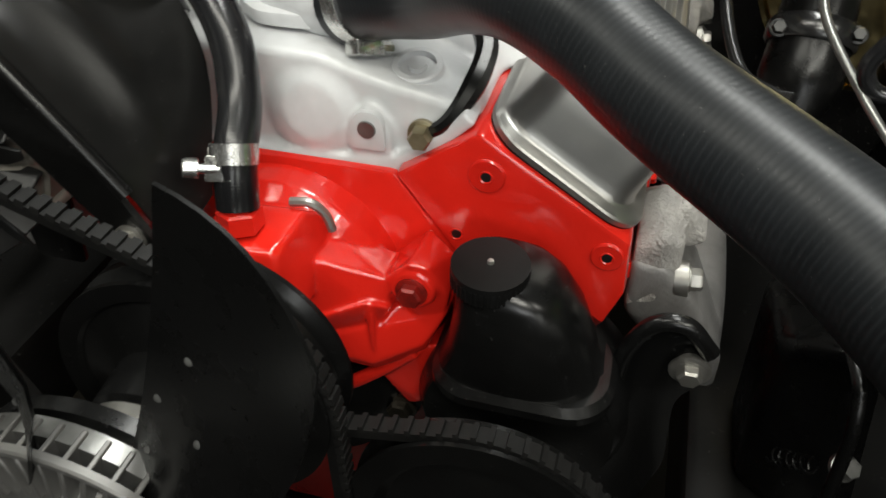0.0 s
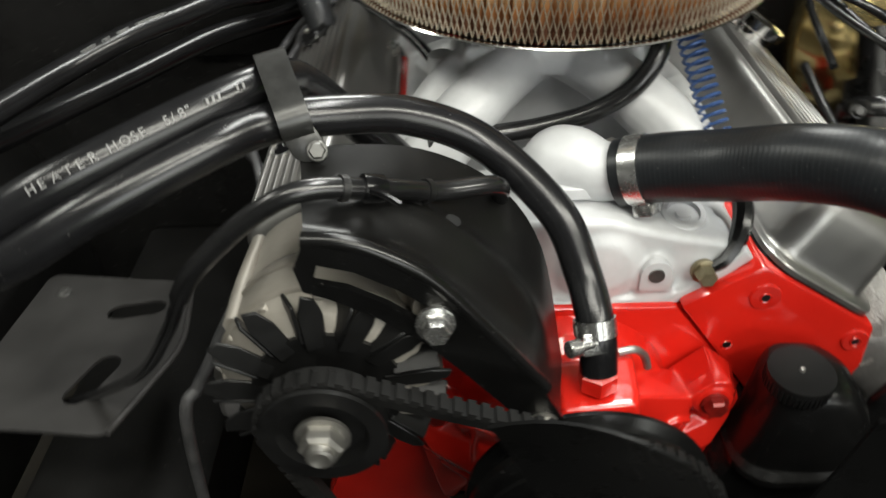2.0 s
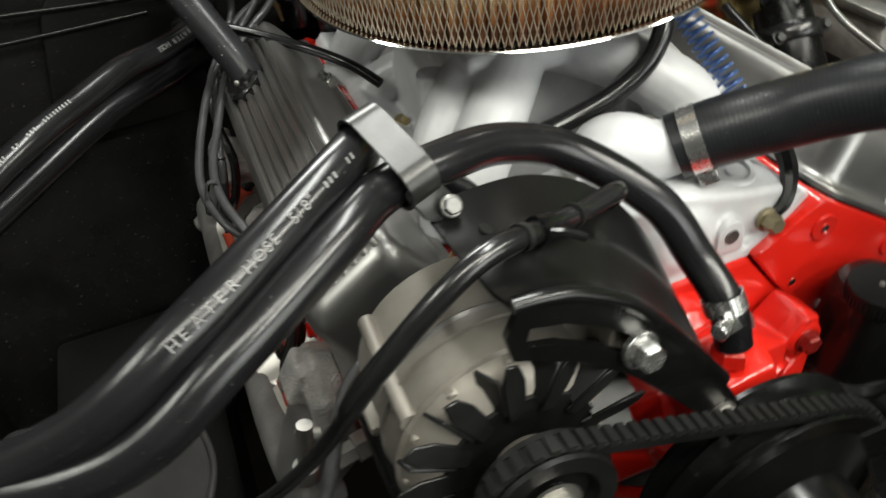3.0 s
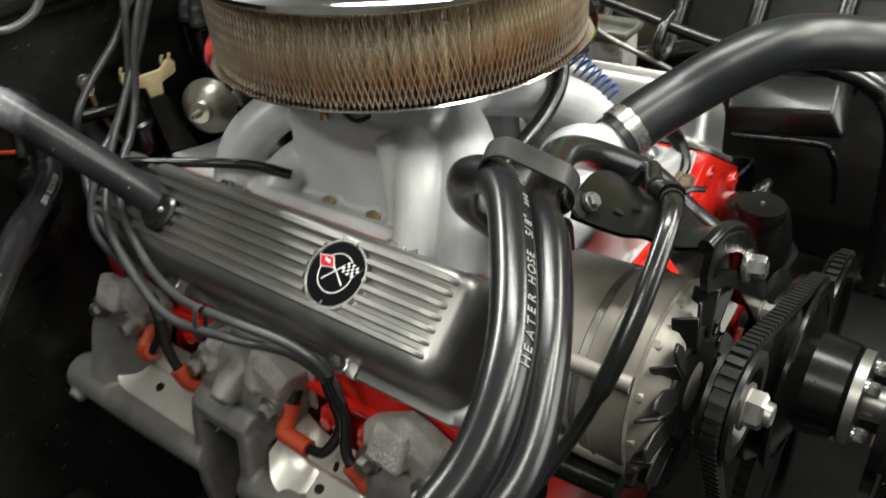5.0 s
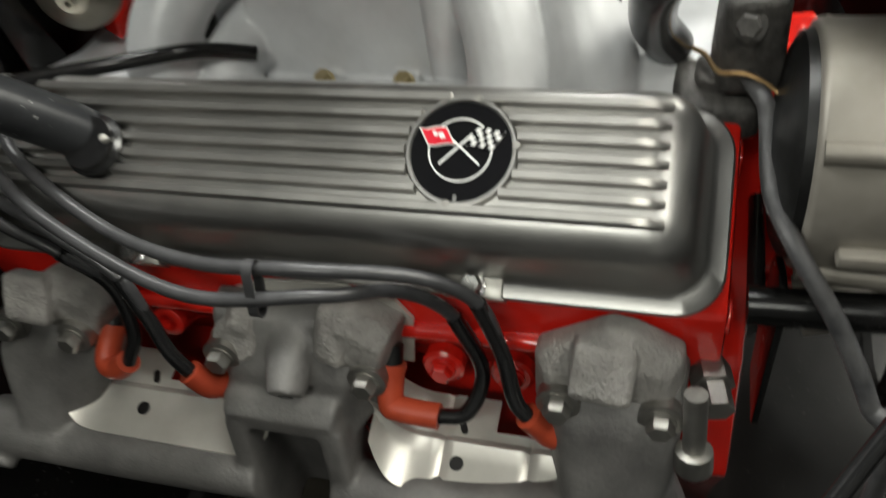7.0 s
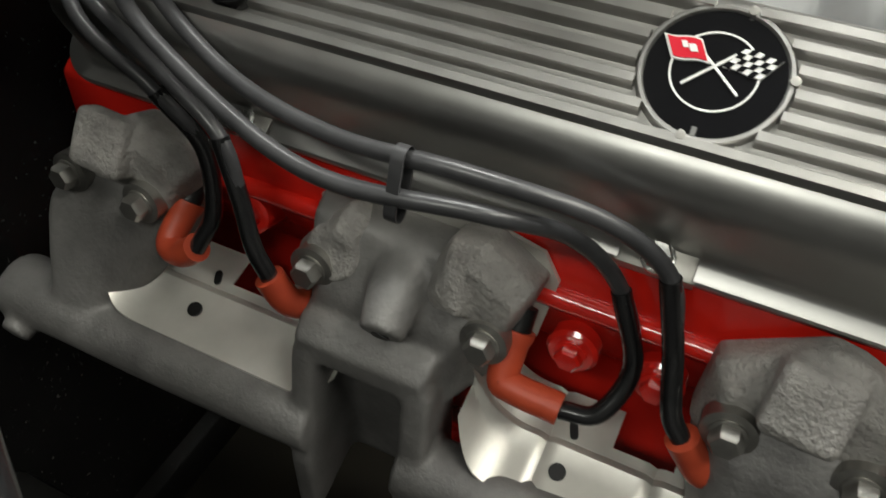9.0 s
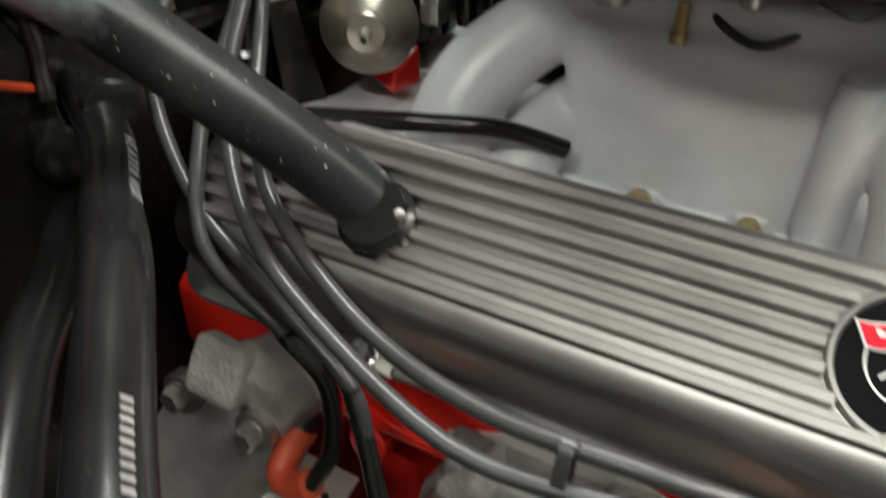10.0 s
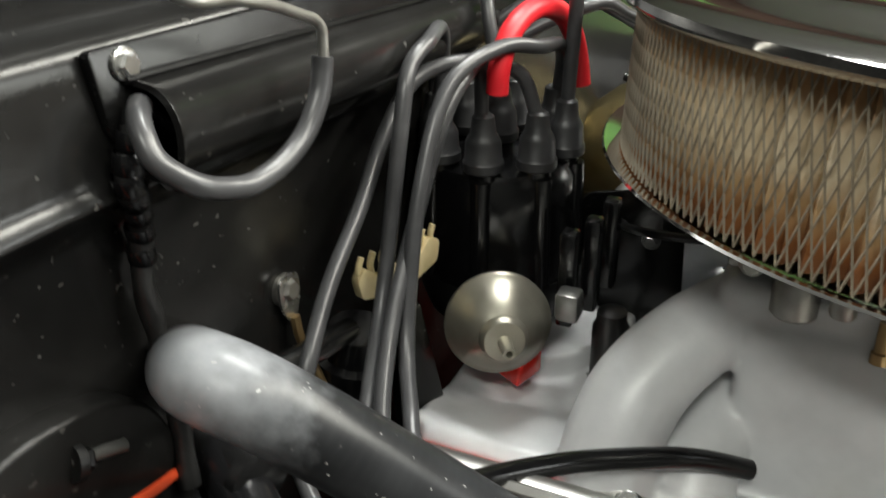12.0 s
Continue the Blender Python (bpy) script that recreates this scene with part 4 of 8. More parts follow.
    slab(bm, rounded([(0.0405, 0.737), (0.0405, 0.756), (0.047, 0.764), (0.058, 0.764), (0.0635, 0.756), (0.0635, 0.737)], 0.004), 0.0080, 0.014, 0.0012)
    part("boss_face", bm, SILVER, th)
    bm = bmesh.new()
    lathe(bm, [(0.0, 0.0062), (0.0014, 0.0058), (0.0014, 0.0044)], (0.052, 0.0082, 0.752), (0, -1, 0), 18, False)
    lathe(bm, [(0.0, 0.0042), (0.0006, 0.0042), (0.0006, 0.0)], (0.052, 0.0080, 0.752), (0, -1, 0), 16)
    part("boss_hole", bm, STEELDARK, th)
    bm = bmesh.new()
    hex_bolt(bm, (0.0870, 0.0125, 0.7515), (0.05, -1, 0.1), 0.0076, 0.012, 1.25)
    part("end_bolt", bm, OLIVE, th, "dull yellow bolt holding a black strap")
    bm = bmesh.new()
    tube(bm, [(0.089, 0.0130, 0.7515), (0.104, 0.015, 0.762), (0.115, 0.030, 0.779), (0.118, 0.050, 0.792), (0.112, 0.066, 0.800)], lambda q: 0.0040 + 0.0035 * min(1.0, q * 2), 8, 6)
    part("strap", bm, BLACKPAINT, th, "thin black strap")
    return th


intake_manifold()


def coolant_sender():
    th = thing("coolant_sender", (-0.035, 0.425, 0.76), "dark threaded coolant sender on the intake manifold", "sensor")
    bm = bmesh.new()
    lathe(bm, [(0, 0.013), (0.012, 0.013), (0.013, 0.011)], (-0.035, 0.425, 0.745), (0, 0, 1), 6)
    part("hex_base", bm, STEELDARK, th)
    bm = bmesh.new()
    lathe(bm, [(0.010, 0.011), (0.050, 0.011), (0.054, 0.009), (0.060, 0.009), (0.062, 0.006)], (-0.035, 0.425, 0.745), (0, 0, 1), 24)
    part("barrel", bm, FINBLACK, th)


def thermostat_housing():
    th = thing("thermostat_housing", (-0.01, 0.055, 0.80), "silver water outlet elbow on the intake manifold", "thermostat housing")
    bm = bmesh.new()
    m = axes((-0.010, 0.072, 0.800), (1, 0, 0), (0, 1, 0.05))
    prism(bm, rounded([(-0.045, -0.010), (-0.020, -0.032), (0.020, -0.032), (0.045, -0.010), (0.045, 0.012), (0.020, 0.032), (-0.020, 0.032), (-0.045, 0.012)], 0.010), m, 0.0095, 0.0015)
    part("flange", bm, SILVER, th)
    bm = bmesh.new()
    tube(bm, [(-0.014, 0.075, 0.800), (-0.013, 0.074, 0.809), (-0.004, 0.069, 0.813), (0.016, 0.058, 0.811), (0.045, 0.0435, 0.821)], lambda q: 0.0285 - 0.008 * min(1.0, max(0.0, (q - 0.1) * 1.6)), 24, 8)
    part("elbow", bm, SILVER, th)
    for x, y in ((-0.048, 0.066), (0.028, 0.088)):
        bm = bmesh.new()
        hex_bolt(bm, (x, y, 0.812), (0, 0, 1), 0.0065, 0.007, 1.3)
        part("housing_bolt", bm, STEEL, th)
    return th


coolant_sender()
thermostat_housing()


GRIME = surface("grimy_dark_zinc", (0.03, 0.028, 0.025), (0.09, 0.085, 0.075), (0.4, 0.6), 0.6, 60, 300, 0.4, 0.0008)


def carburetor():
    th = thing("carburetor", (0, 0.265, 0.862), "grimy dark cast carburetor under the air cleaner", "carburetor")
    bm = bmesh.new()
    box(bm, (-0.062, 0.175, 0.862), (0.062, 0.360, 0.870), 0.002)
    part("base_plate", bm, STEEL, th)
    bm = bmesh.new()
    box(bm, (-0.055, 0.19, 0.870), (0.055, 0.345, 0.896), 0.005)
    for x, y in ((-0.03, 0.22), (0.03, 0.22), (-0.03, 0.30), (0.03, 0.30)):
        lathe(bm, [(0, 0.024), (0.014, 0.022)], (x, y, 0.885), (0, 0, 1), 20)
    part("body", bm, GRIME, th)
    for y, h in ((0.185, 0.014), (0.232, 0.02), (0.30, 0.02), (0.352, 0.014)):
        bm = bmesh.new()
        box(bm, (-0.074, y - 0.012, 0.866), (-0.054, y + 0.012, 0.866 + h), 0.003)
        lathe(bm, [(0, 0.006), (0.012, 0.006), (0.014, 0.004)], (-0.072, y, 0.874), (-1, 0, 0), 12)
        part("linkage_lug", bm, STEEL, th)
    for x, y, r, h in ((-0.080, 0.331, 0.0110, 0.022), (-0.088, 0.311, 0.0060, 0.014), (-0.084, 0.262, 0.0060, 0.012), (0.066, 0.331, 0.0110, 0.022)):
        bm = bmesh.new()
        lathe(bm, [(0, r * 0.85), (0.002, r), (h - 0.002, r), (h, r * 0.9)], (x, y, 0.872 - h), (0, 0, 1), 20)
        part("base_nut", bm, STEEL, th, "dull grey flange nut")
    bm = bmesh.new()
    lathe(bm, [(0, 0.0034), (0.014, 0.0034), (0.015, 0.0044), (0.020, 0.0044), (0.021, 0.002)], (-0.086, 0.292, 0.858), (-0.15, 0, -1), 14)
    part("brass_fitting", bm, BRASS, th, "small brass vacuum fitting")
    bm = bmesh.new()
    tube(bm, [(-0.074, 0.283, 0.862), (-0.082, 0.275, 0.850), (-0.086, 0.255, 0.843), (-0.080, 0.238, 0.850), (-0.070, 0.232, 0.862)], 0.0022, 8, 8)
    part("throttle_link", bm, FINBLACK, th)
    bm = bmesh.new()
    tube(bm, [(-0.07, 0.20, 0.868), (-0.078, 0.215, 0.858), (-0.075, 0.235, 0.862)], 0.003, 8, 6)
    part("choke_rod", bm, STEEL, th)
    return th


carburetor()

RIM = Vector((0.0, 0.260, 0.900))
RIM_AXIS = Vector((0, -0.048, 0.999))


def air_cleaner():
    th = thing("air_cleaner", RIM, "round chrome air cleaner with stained open paper element", "air cleaner")
    o, a = RIM, RIM_AXIS
    bm = bmesh.new()
    lathe(bm, [(0.000, 0.05), (-0.004, 0.06), (-0.004, 0.150), (0.0010, 0.172), (0.0040, 0.181), (0.0050, 0.1825), (0.0060, 0.1815), (0.0055, 0.1795), (0.003, 0.172), (-0.001, 0.150), (-0.001, 0.055)], o, a, 96, True)
    part("base_pan", bm, CHROME, th, "chrome base pan with rolled rim")
    h = 0.078
    m = frame_on(o, a)
    bm = bmesh.new()
    n = 112
    rings = []
    for k in range(2 * n):
        r = 0.1705 - 0.0012 * math.sin(k * 0.37) ** 2 if k % 2 == 0 else 0.1615
        ang = math.pi * k / n + 0.34 * math.sin(k * 1.7) * math.pi / n
        rings.append([bm.verts.new(m @ Vector((r * math.cos(ang), r * math.sin(ang), z))) for z in (0.004, 0.03, 0.055, h)])
    for k in range(2 * n):
        A, B = rings[k], rings[(k + 1) % (2 * n)]
        for j in range(3):
            bm.faces.new((A[j], B[j], B[j + 1], A[j + 1]))
    elem = part("filter_element", bm, PAPER, th, "pleated cream paper with rusty stains at the foot", 20)
    bm = bmesh.new()
    # expanded metal screen: two families of slanting strands
    count, r0, steps, lean = 226, 0.1722, 6, 0.108
    for fam in (1, -1):
        for k in range(count):
            base = 2 * math.pi * k / count
            prev = None
            for j in range(steps + 1):
                t = j / steps
                ang = base + fam * lean * t
                ca, sa = math.cos(ang), math.sin(ang)
                z = 0.004 + (h - 0.004) * t
                w = 0.0005
                cur = [bm.verts.new(m @ Vector(((r0 + q) * math.cos(ang + d), (r0 + q) * math.sin(ang + d), z))) for d, q in ((-w / r0, 0), (0, 0.0008), (w / r0, 0))]
                if prev:
                    bm.faces.new((prev[0], prev[1], cur[1], cur[0]))
                    bm.faces.new((prev[1], prev[2], cur[2], cur[1]))
                prev = cur
    tagged(part("wire_screen", bm, SCREEN, th), "expanded metal screen round the paper", "", "", "stuff")
    bm = bmesh.new()
    lathe(bm, [(h - 0.001, 0.150), (h - 0.001, 0.1745), (h + 0.001, 0.181), (h + 0.004, 0.1835), (h + 0.0075, 0.183), (h + 0.010, 0.179), (h + 0.0115, 0.170), (h + 0.012, 0.158), (h + 0.016, 0.150), (h + 0.0185, 0.135),
               (h + 0.0190, 0.060), (h + 0.0165, 0.050), (h + 0.0165, 0.0)], o, a, 96)
    lid = part("lid", bm, CHROME, th, "polished chrome lid with stepped centre")
    bm = bmesh.new()
    lathe(bm, [(h + 0.016, 0.010), (h + 0.020, 0.010), (h + 0.022, 0.006), (h + 0.030, 0.006), (h + 0.031, 0.0)], o, a, 20)
    part("wing_nut", bm, CHROME, lid)
    return th


SCREEN = surface("tinned_screen_wire", (0.23, 0.19, 0.14), (0.37, 0.325, 0.255), (0.45, 0.6), 0.5, 40, 300, 0.0)
air_cleaner()

# ---- front of the engine ----


REDGRIME = surface("oily_red_bolt", (0.10, 0.008, 0.006), (0.28, 0.012, 0.008), (0.25, 0.4), 0.2, 120, 300, 0.2, 0.0003)


OILBOLT = surface("oily_dark_steel", (0.035, 0.03, 0.022), (0.075, 0.065, 0.05), (0.25, 0.4), 0.6, 90, 300, 0.2, 0.0003)


def water_pump():
    th = thing("water_pump", (CX, -0.03, 0.58), "glossy red cast water pump with bypass fitting", "water pump")
    bm = bmesh.new()
    lathe(bm, [(-0.004, 0.080), (0.018, 0.078), (0.034, 0.066), (0.046, 0.052), (0.062, 0.042), (0.080, 0.036), (0.098, 0.031), (0.100, 0.0)], (CX, 0.004, 0.640), (0, -1, 0), 48)
    # the inlet drum under the bypass fitting
    hull(bm, [(-0.034, -0.010, 0.66), (0.034, -0.010, 0.66), (-0.036, -0.080, 0.665), (0.034, -0.078, 0.665), (-0.032, -0.088, 0.695), (0.026, -0.086, 0.700), (-0.026, -0.086, 0.716), (0.026, -0.082, 0.718), (-0.026, -0.044, 0.720), (0.028, -0.042, 0.7215), (-0.03, -0.02, 0.70), (0.034, -0.02, 0.705)], 0.006, 2)
    for s in (1, -1):
        fx = (lambda x: x) if s > 0 else flip

        def lump(points, bevel=0.0014):
            hull(bm, [(fx(x), y, z) for x, y, z in points], bevel, 2)

        # saddle, bolted arm, chisel ridge, foot flange and lower leg
        lump([(0.026, -0.052, 0.692), (0.030, -0.02, 0.692), (0.053, -0.043, 0.676), (0.053, -0.01, 0.670), (0.077, -0.040, 0.675), (0.076, -0.005, 0.668), (0.026, -0.060, 0.642), (0.070, -0.047, 0.655), (0.079, -0.042, 0.65), (0.02, 0.0, 0.62), (0.08, 0.0, 0.62)])
        lump([(0.095, 0.0, 0.690), (0.114, -0.008, 0.678), (0.116, -0.034, 0.664), (0.113, -0.032, 0.646), (0.104, -0.040, 0.689), (0.092, -0.041, 0.691), (0.073, -0.040, 0.672), (0.070, 0.0, 0.665), (0.095, -0.037, 0.645), (0.112, 0.0, 0.63), (0.07, 0.0, 0.63)])
        lump([(0.014, -0.066, 0.641), (0.067, -0.0515, 0.662), (0.080, -0.045, 0.655), (0.018, -0.055, 0.615), (0.07, -0.040, 0.630), (0.03, -0.02, 0.64), (0.08, -0.02, 0.65)])
        lump([(0.018, -0.062, 0.623), (0.068, -0.053, 0.608), (0.100, -0.041, 0.623), (0.114, -0.032, 0.647), (0.118, -0.018, 0.662), (0.018, -0.058, 0.613), (0.068, -0.049, 0.599), (0.100, -0.037, 0.614), (0.02, 0.0, 0.61), (0.068, 0.0, 0.59), (0.11, 0.0, 0.62), (0.112, -0.005, 0.65)], 0.001)
        lump([(0.0665, -0.048, 0.606), (0.0695, -0.052, 0.610), (0.070, -0.051, 0.660), (0.064, -0.050, 0.658), (0.068, -0.03, 0.62)], 0.001)
        lump([(0.064, -0.043, 0.594), (0.109, -0.029, 0.615), (0.0935, -0.033, 0.553), (0.084, -0.033, 0.550), (0.060, -0.01, 0.58), (0.108, 0.0, 0.61), (0.095, 0.0, 0.545), (0.08, 0.0, 0.545)])
        tube(bm, [(fx(x), y, z) for x, y, z in ((0.010, -0.050, 0.566), (0.030, -0.048, 0.568), (0.050, -0.044, 0.577), (0.076, -0.039, 0.596), (0.092, -0.036, 0.610))], 0.0055, 10, 6)
        lathe(bm, [(0, 0.0175), (0.0125, 0.0145), (0.0135, 0.0135)], (fx(0.094), -0.0285, 0.670), (0, -1, 0), 28)
    cast(part("casting", bm, RED, th, "", 60), 0.0015, 1)
    for x, y, z, r, mat, lab in ((0.094, -0.0425, 0.670, 0.0085, REDGRIME, "oily red bolt head"), (flip(0.094), -0.0425, 0.670, 0.0085, REDGRIME, "oily red bolt head"), (0.0765, -0.028, 0.537, 0.0100, OILBOLT, "oily dark bolt"), (flip(0.0765), -0.028, 0.537, 0.0100, OILBOLT, "oily dark bolt")):
        bm = bmesh.new()
        hex_bolt(bm, (x, y, z), (0, -1, 0), r, 0.008, 1.22)
        part("pump_bolt", bm, mat, th, lab)
    bm = bmesh.new()
    lathe(bm, [(0, 0.0135), (0.012, 0.0135), (0.0135, 0.0115)], (-0.001, -0.067, 0.7215), (0, 0.05, 1), 6)
    lathe(bm, [(0.012, 0.0095), (0.024, 0.0095)], (-0.001, -0.067, 0.721), (0, 0.05, 1), 16)
    part("hose_fitting", bm, RED, th, "red painted hex hose fitting")
    bm = bmesh.new()
    # sheet gasket lip behind the neck
    tube(bm, [(0.018, -0.040, 0.724), (0.030, -0.038, 0.724), (0.038, -0.036, 0.716), (0.042, -0.036, 0.704)], 0.0030, 8, 6)
    part("sealing_lip", bm, STEEL, th)
    return th


water_pump()


def grooved_pulley(bm, centre, r, w, face=0.7):
    """A V-belt sheave with a dished face; its axis runs fore and aft."""
    lathe(bm, [(w / 2, r * face), (w / 2, r), (w * 0.34, r), (0.0, r - 0.009), (-w * 0.34, r), (-w / 2, r), (-w / 2, r * face), (-w * 0.15, r * face * 0.9), (-w * 0.15, 0.012), (w * 0.1, 0.012), (w * 0.1, r * face * 0.9)], centre, (0, 1, 0), 56, True)


def cog_belt(name, path_xz, y, label, notch=0.0085, w=0.011, th=0.009, share=0.30):
    """A notched V-belt that follows a closed outline in x and z."""
    pts = [Vector((a, y, b)) for a, b in path_xz]
    thg = thing(name, pts[0], label, "belt", "drive belts")
    bm = bmesh.new()
    n = len(pts)
    rings = []
    cen = sum(pts, Vector()) / n
    for i, p in enumerate(pts):
        t = (pts[(i + 1) % n] - pts[i - 1]).normalized()
        out = t.cross(Vector((0, 1, 0)))
        if out.dot(p - cen) < 0:
            out = -out
        rings.append([bm.verts.new(p + out * q + Vector((0, yy, 0))) for q, yy in ((0.002, -w / 2), (0.002, w / 2), (-th + 0.002, w * 0.36), (-th + 0.002, -w * 0.36))])
    for i in range(n):
        A, B = rings[i], rings[(i + 1) % n]
        for k in range(4):
            bm.faces.new((A[k], A[(k + 1) % 4], B[(k + 1) % 4], B[k]))
    part("belt_body", bm, BELTRUBBER, thg)
    bm = bmesh.new()
    box(bm, (-notch * share, -0.0005, -w * 0.50), (notch * share, 0.0046, w * 0.50), 0.0)
    me = shared(bm, "cog", BELTRUBBER)
    total = 0.0
    for i in range(n):
        a, b = pts[i], pts[(i + 1) % n]
        L = (b - a).length
        d = (b - a).normalized()
        out = d.cross(Vector((0, 1, 0)))
        if out.dot(a - cen) < 0:
            out = -out
        s = (-total) % notch
        while s < L:
            q = a + d * s
            piece("cog", me, axes(q, d, out), thg)
            s += notch
        total += L
    return thg


def round_belt(circles, k=26):
    """The convex outline of a belt round pulleys given as (x, z, r)."""
    pts = []
    for x, z, r in circles:
        for i in range(k):
            a = 2 * math.pi * i / k
            pts.append((x + r * math.cos(a), z + r * math.sin(a)))
    pts = sorted(set(pts))

    def half(seq):
        out = []
        for p in seq:
            while len(out) > 1 and (out[-1][0] - out[-2][0]) * (p[1] - out[-2][1]) - (out[-1][1] - out[-2][1]) * (p[0] - out[-2][0]) <= 0:
                out.pop()
            out.append(p)
        return out[:-1]
    hull = half(pts) + half(pts[::-1])
    dense = []
    for i, p in enumerate(hull):
        q = hull[(i + 1) % len(hull)]
        m = max(1, int(math.dist(p, q) / 0.012))
        dense += [(p[0] + (q[0] - p[0]) * j / m, p[1] + (q[1] - p[1]) * j / m) for j in range(m)]
    return dense


ALT = Vector((-0.172, 0, 0.767))


def fan_drive():
    th = thing("fan_drive", (CX, -0.14, 0.652), "black water pump pulley with steel fan hub", "pulley")
    bm = bmesh.new()
    grooved_pulley(bm, (CX, -0.132, 0.652), 0.084, 0.020, 0.86)
    grooved_pulley(bm, (CX, -0.112, 0.652), 0.084, 0.020, 0.86)
    part("pump_pulley", bm, BLACKPAINT, th)
    bm = bmesh.new()
    lathe(bm, [(0, 0.062), (0.004, 0.070), (0.010, 0.052), (0.014, 0.044), (0.042, 0.042), (0.048, 0.036)], (CX, -0.136, 0.652), (0, -1, 0), 44)
    part("spacer_hub", bm, BLACKPAINT, th, "glossy black spacer hub")
    bm = bmesh.new()
    lathe(bm, [(0.046, 0.040), (0.054, 0.040), (0.055, 0.036), (0.055, 0.016), (0.085, 0.014), (0.105, 0.014)], (CX, -0.136, 0.652), (0, -1, 0), 36)
    part("steel_flange", bm, STEEL, th)
    for k in range(4):
        ang = k * math.pi / 2 + 0.5
        bm = bmesh.new()
        hex_bolt(bm, (CX + 0.030 * math.cos(ang), -0.192, 0.652 + 0.030 * math.sin(ang)), (0, -1, 0), 0.0062, 0.010)
        part("hub_bolt", bm, ZINC, th)
    return th


fan_drive()


def cooling_fan():
    th = thing("cooling_fan", (CX, -0.235, 0.652), "black riveted steel cooling fan with finned alloy clutch", "fan")
    c = Vector((CX, -0.213, 0.652))
    bm = bmesh.new()
    lathe(bm, [(0, 0.030), (0.0, 0.050), (0.010, 0.053), (0.024, 0.053), (0.030, 0.048), (0.034, 0.0)], c, (0, -1, 0), 56)
    clutch = part("fan_clutch", bm, CLUTCHALU, th, "silver alloy fan clutch")
    bm2 = bmesh.new()
    lathe(bm2, [(0.0295, 0.0785), (0.033, 0.0785), (0.034, 0.0790), (0.034, 0.0815), (0.033, 0.0825), (0.0295, 0.0825)], c, (0, -1, 0), 72, True)
    part("fin_ring", bm2, CLUTCHALU, clutch)
    bm2 = bmesh.new()
    lathe(bm2, [(0.012, 0.040), (0.012, 0.080), (0.022, 0.080), (0.022, 0.040)], c, (0, -1, 0), 64, True)
    part("back_plate", bm2, STEELDARK, clutch)
    for k in range(46):
        ang = 2 * math.pi * k / 46
        bm2 = bmesh.new()
        m = Matrix.Translation(c) @ Matrix.Rotation(ang, 4, "Y")
        box(bm2, (0.050, -0.0335, -0.0013), (0.0815, -0.014, 0.0013), 0.0006, m, 1)
        part("cooling_fin", bm2, CLUTCHALU, clutch)
    bm = bmesh.new()
    lathe(bm, [(0.004, 0.040), (0.004, 0.074), (-0.004, 0.074), (-0.004, 0.040)], c, (0, 1, 0), 48, True)
    part("spider", bm, BLACKPAINT, th)
    # each blade: a wide cambered sheet that sweeps forward across its width, riveted near the root
    for turn in (0, 40, 98, 150, 200, 252, 305):  # seven blades, unevenly spaced
        bm = bmesh.new()
        rows = []
        for i in range(10):
            u = i / 9
            r = 0.072 + 0.162 * u
            row = []
            for j in range(9):
                v = j / 8
                edge = 38 + 13 * max(0.0, (u - 0.45) / 0.55) + 8 * max(0.0, 1 - u / 0.3)
                ang = radians(turn + (64 + 5 * u) * (1 - v) + edge * v)
                rr = r - 0.004 * u * (2 * v - 1) ** 2
                row.append(Vector((CX + rr * math.cos(ang), -0.222 - 0.030 * v + 0.004 * math.sin(math.pi * v), 0.652 + rr * math.sin(ang))))
            rows.append(row)
        back = [[bm.verts.new(p + Vector((0, 0.0009, 0))) for p in row] for row in rows]
        front = [[bm.verts.new(p - Vector((0, 0.0009, 0))) for p in row] for row in rows]
        R_, C_ = len(rows) - 1, len(rows[0]) - 1
        for i in range(R_):
            for j in range(C_):
                bm.faces.new((back[i][j], back[i][j + 1], back[i + 1][j + 1], back[i + 1][j]))
                bm.faces.new((front[i][j], front[i + 1][j], front[i + 1][j + 1], front[i][j + 1]))
        for i in range(R_):
            bm.faces.new((back[i][0], back[i + 1][0], front[i + 1][0], front[i][0]))
            bm.faces.new((back[i][C_], front[i][C_], front[i + 1][C_], back[i + 1][C_]))
        for j in range(C_):
            bm.faces.new((back[0][j], front[0][j], front[0][j + 1], back[0][j + 1]))
            bm.faces.new((back[R_][j], back[R_][j + 1], front[R_][j + 1], front[R_][j]))
        blade = part("fan_blade", bm, FANBLACK, th)
        for ri, rj in ((5, 2), (3, 1), (3, 4), (1, 2)):
            bm = bmesh.new()
            lathe(bm, [(0, 0.0022), (0.0012, 0.0019), (0.0018, 0.0)], rows[ri][rj], (0.15, -1, 0.3), 12)
            part("rivet", bm, STEELDARK, blade)
    return th


cooling_fan()
cog_belt("alternator_belt", round_belt([(ALT.x, ALT.z, 0.036), (CX, 0.652, 0.084), (CX, 0.47, 0.085)]), -0.132, "cogged black rubber belt on the alternator pulley")


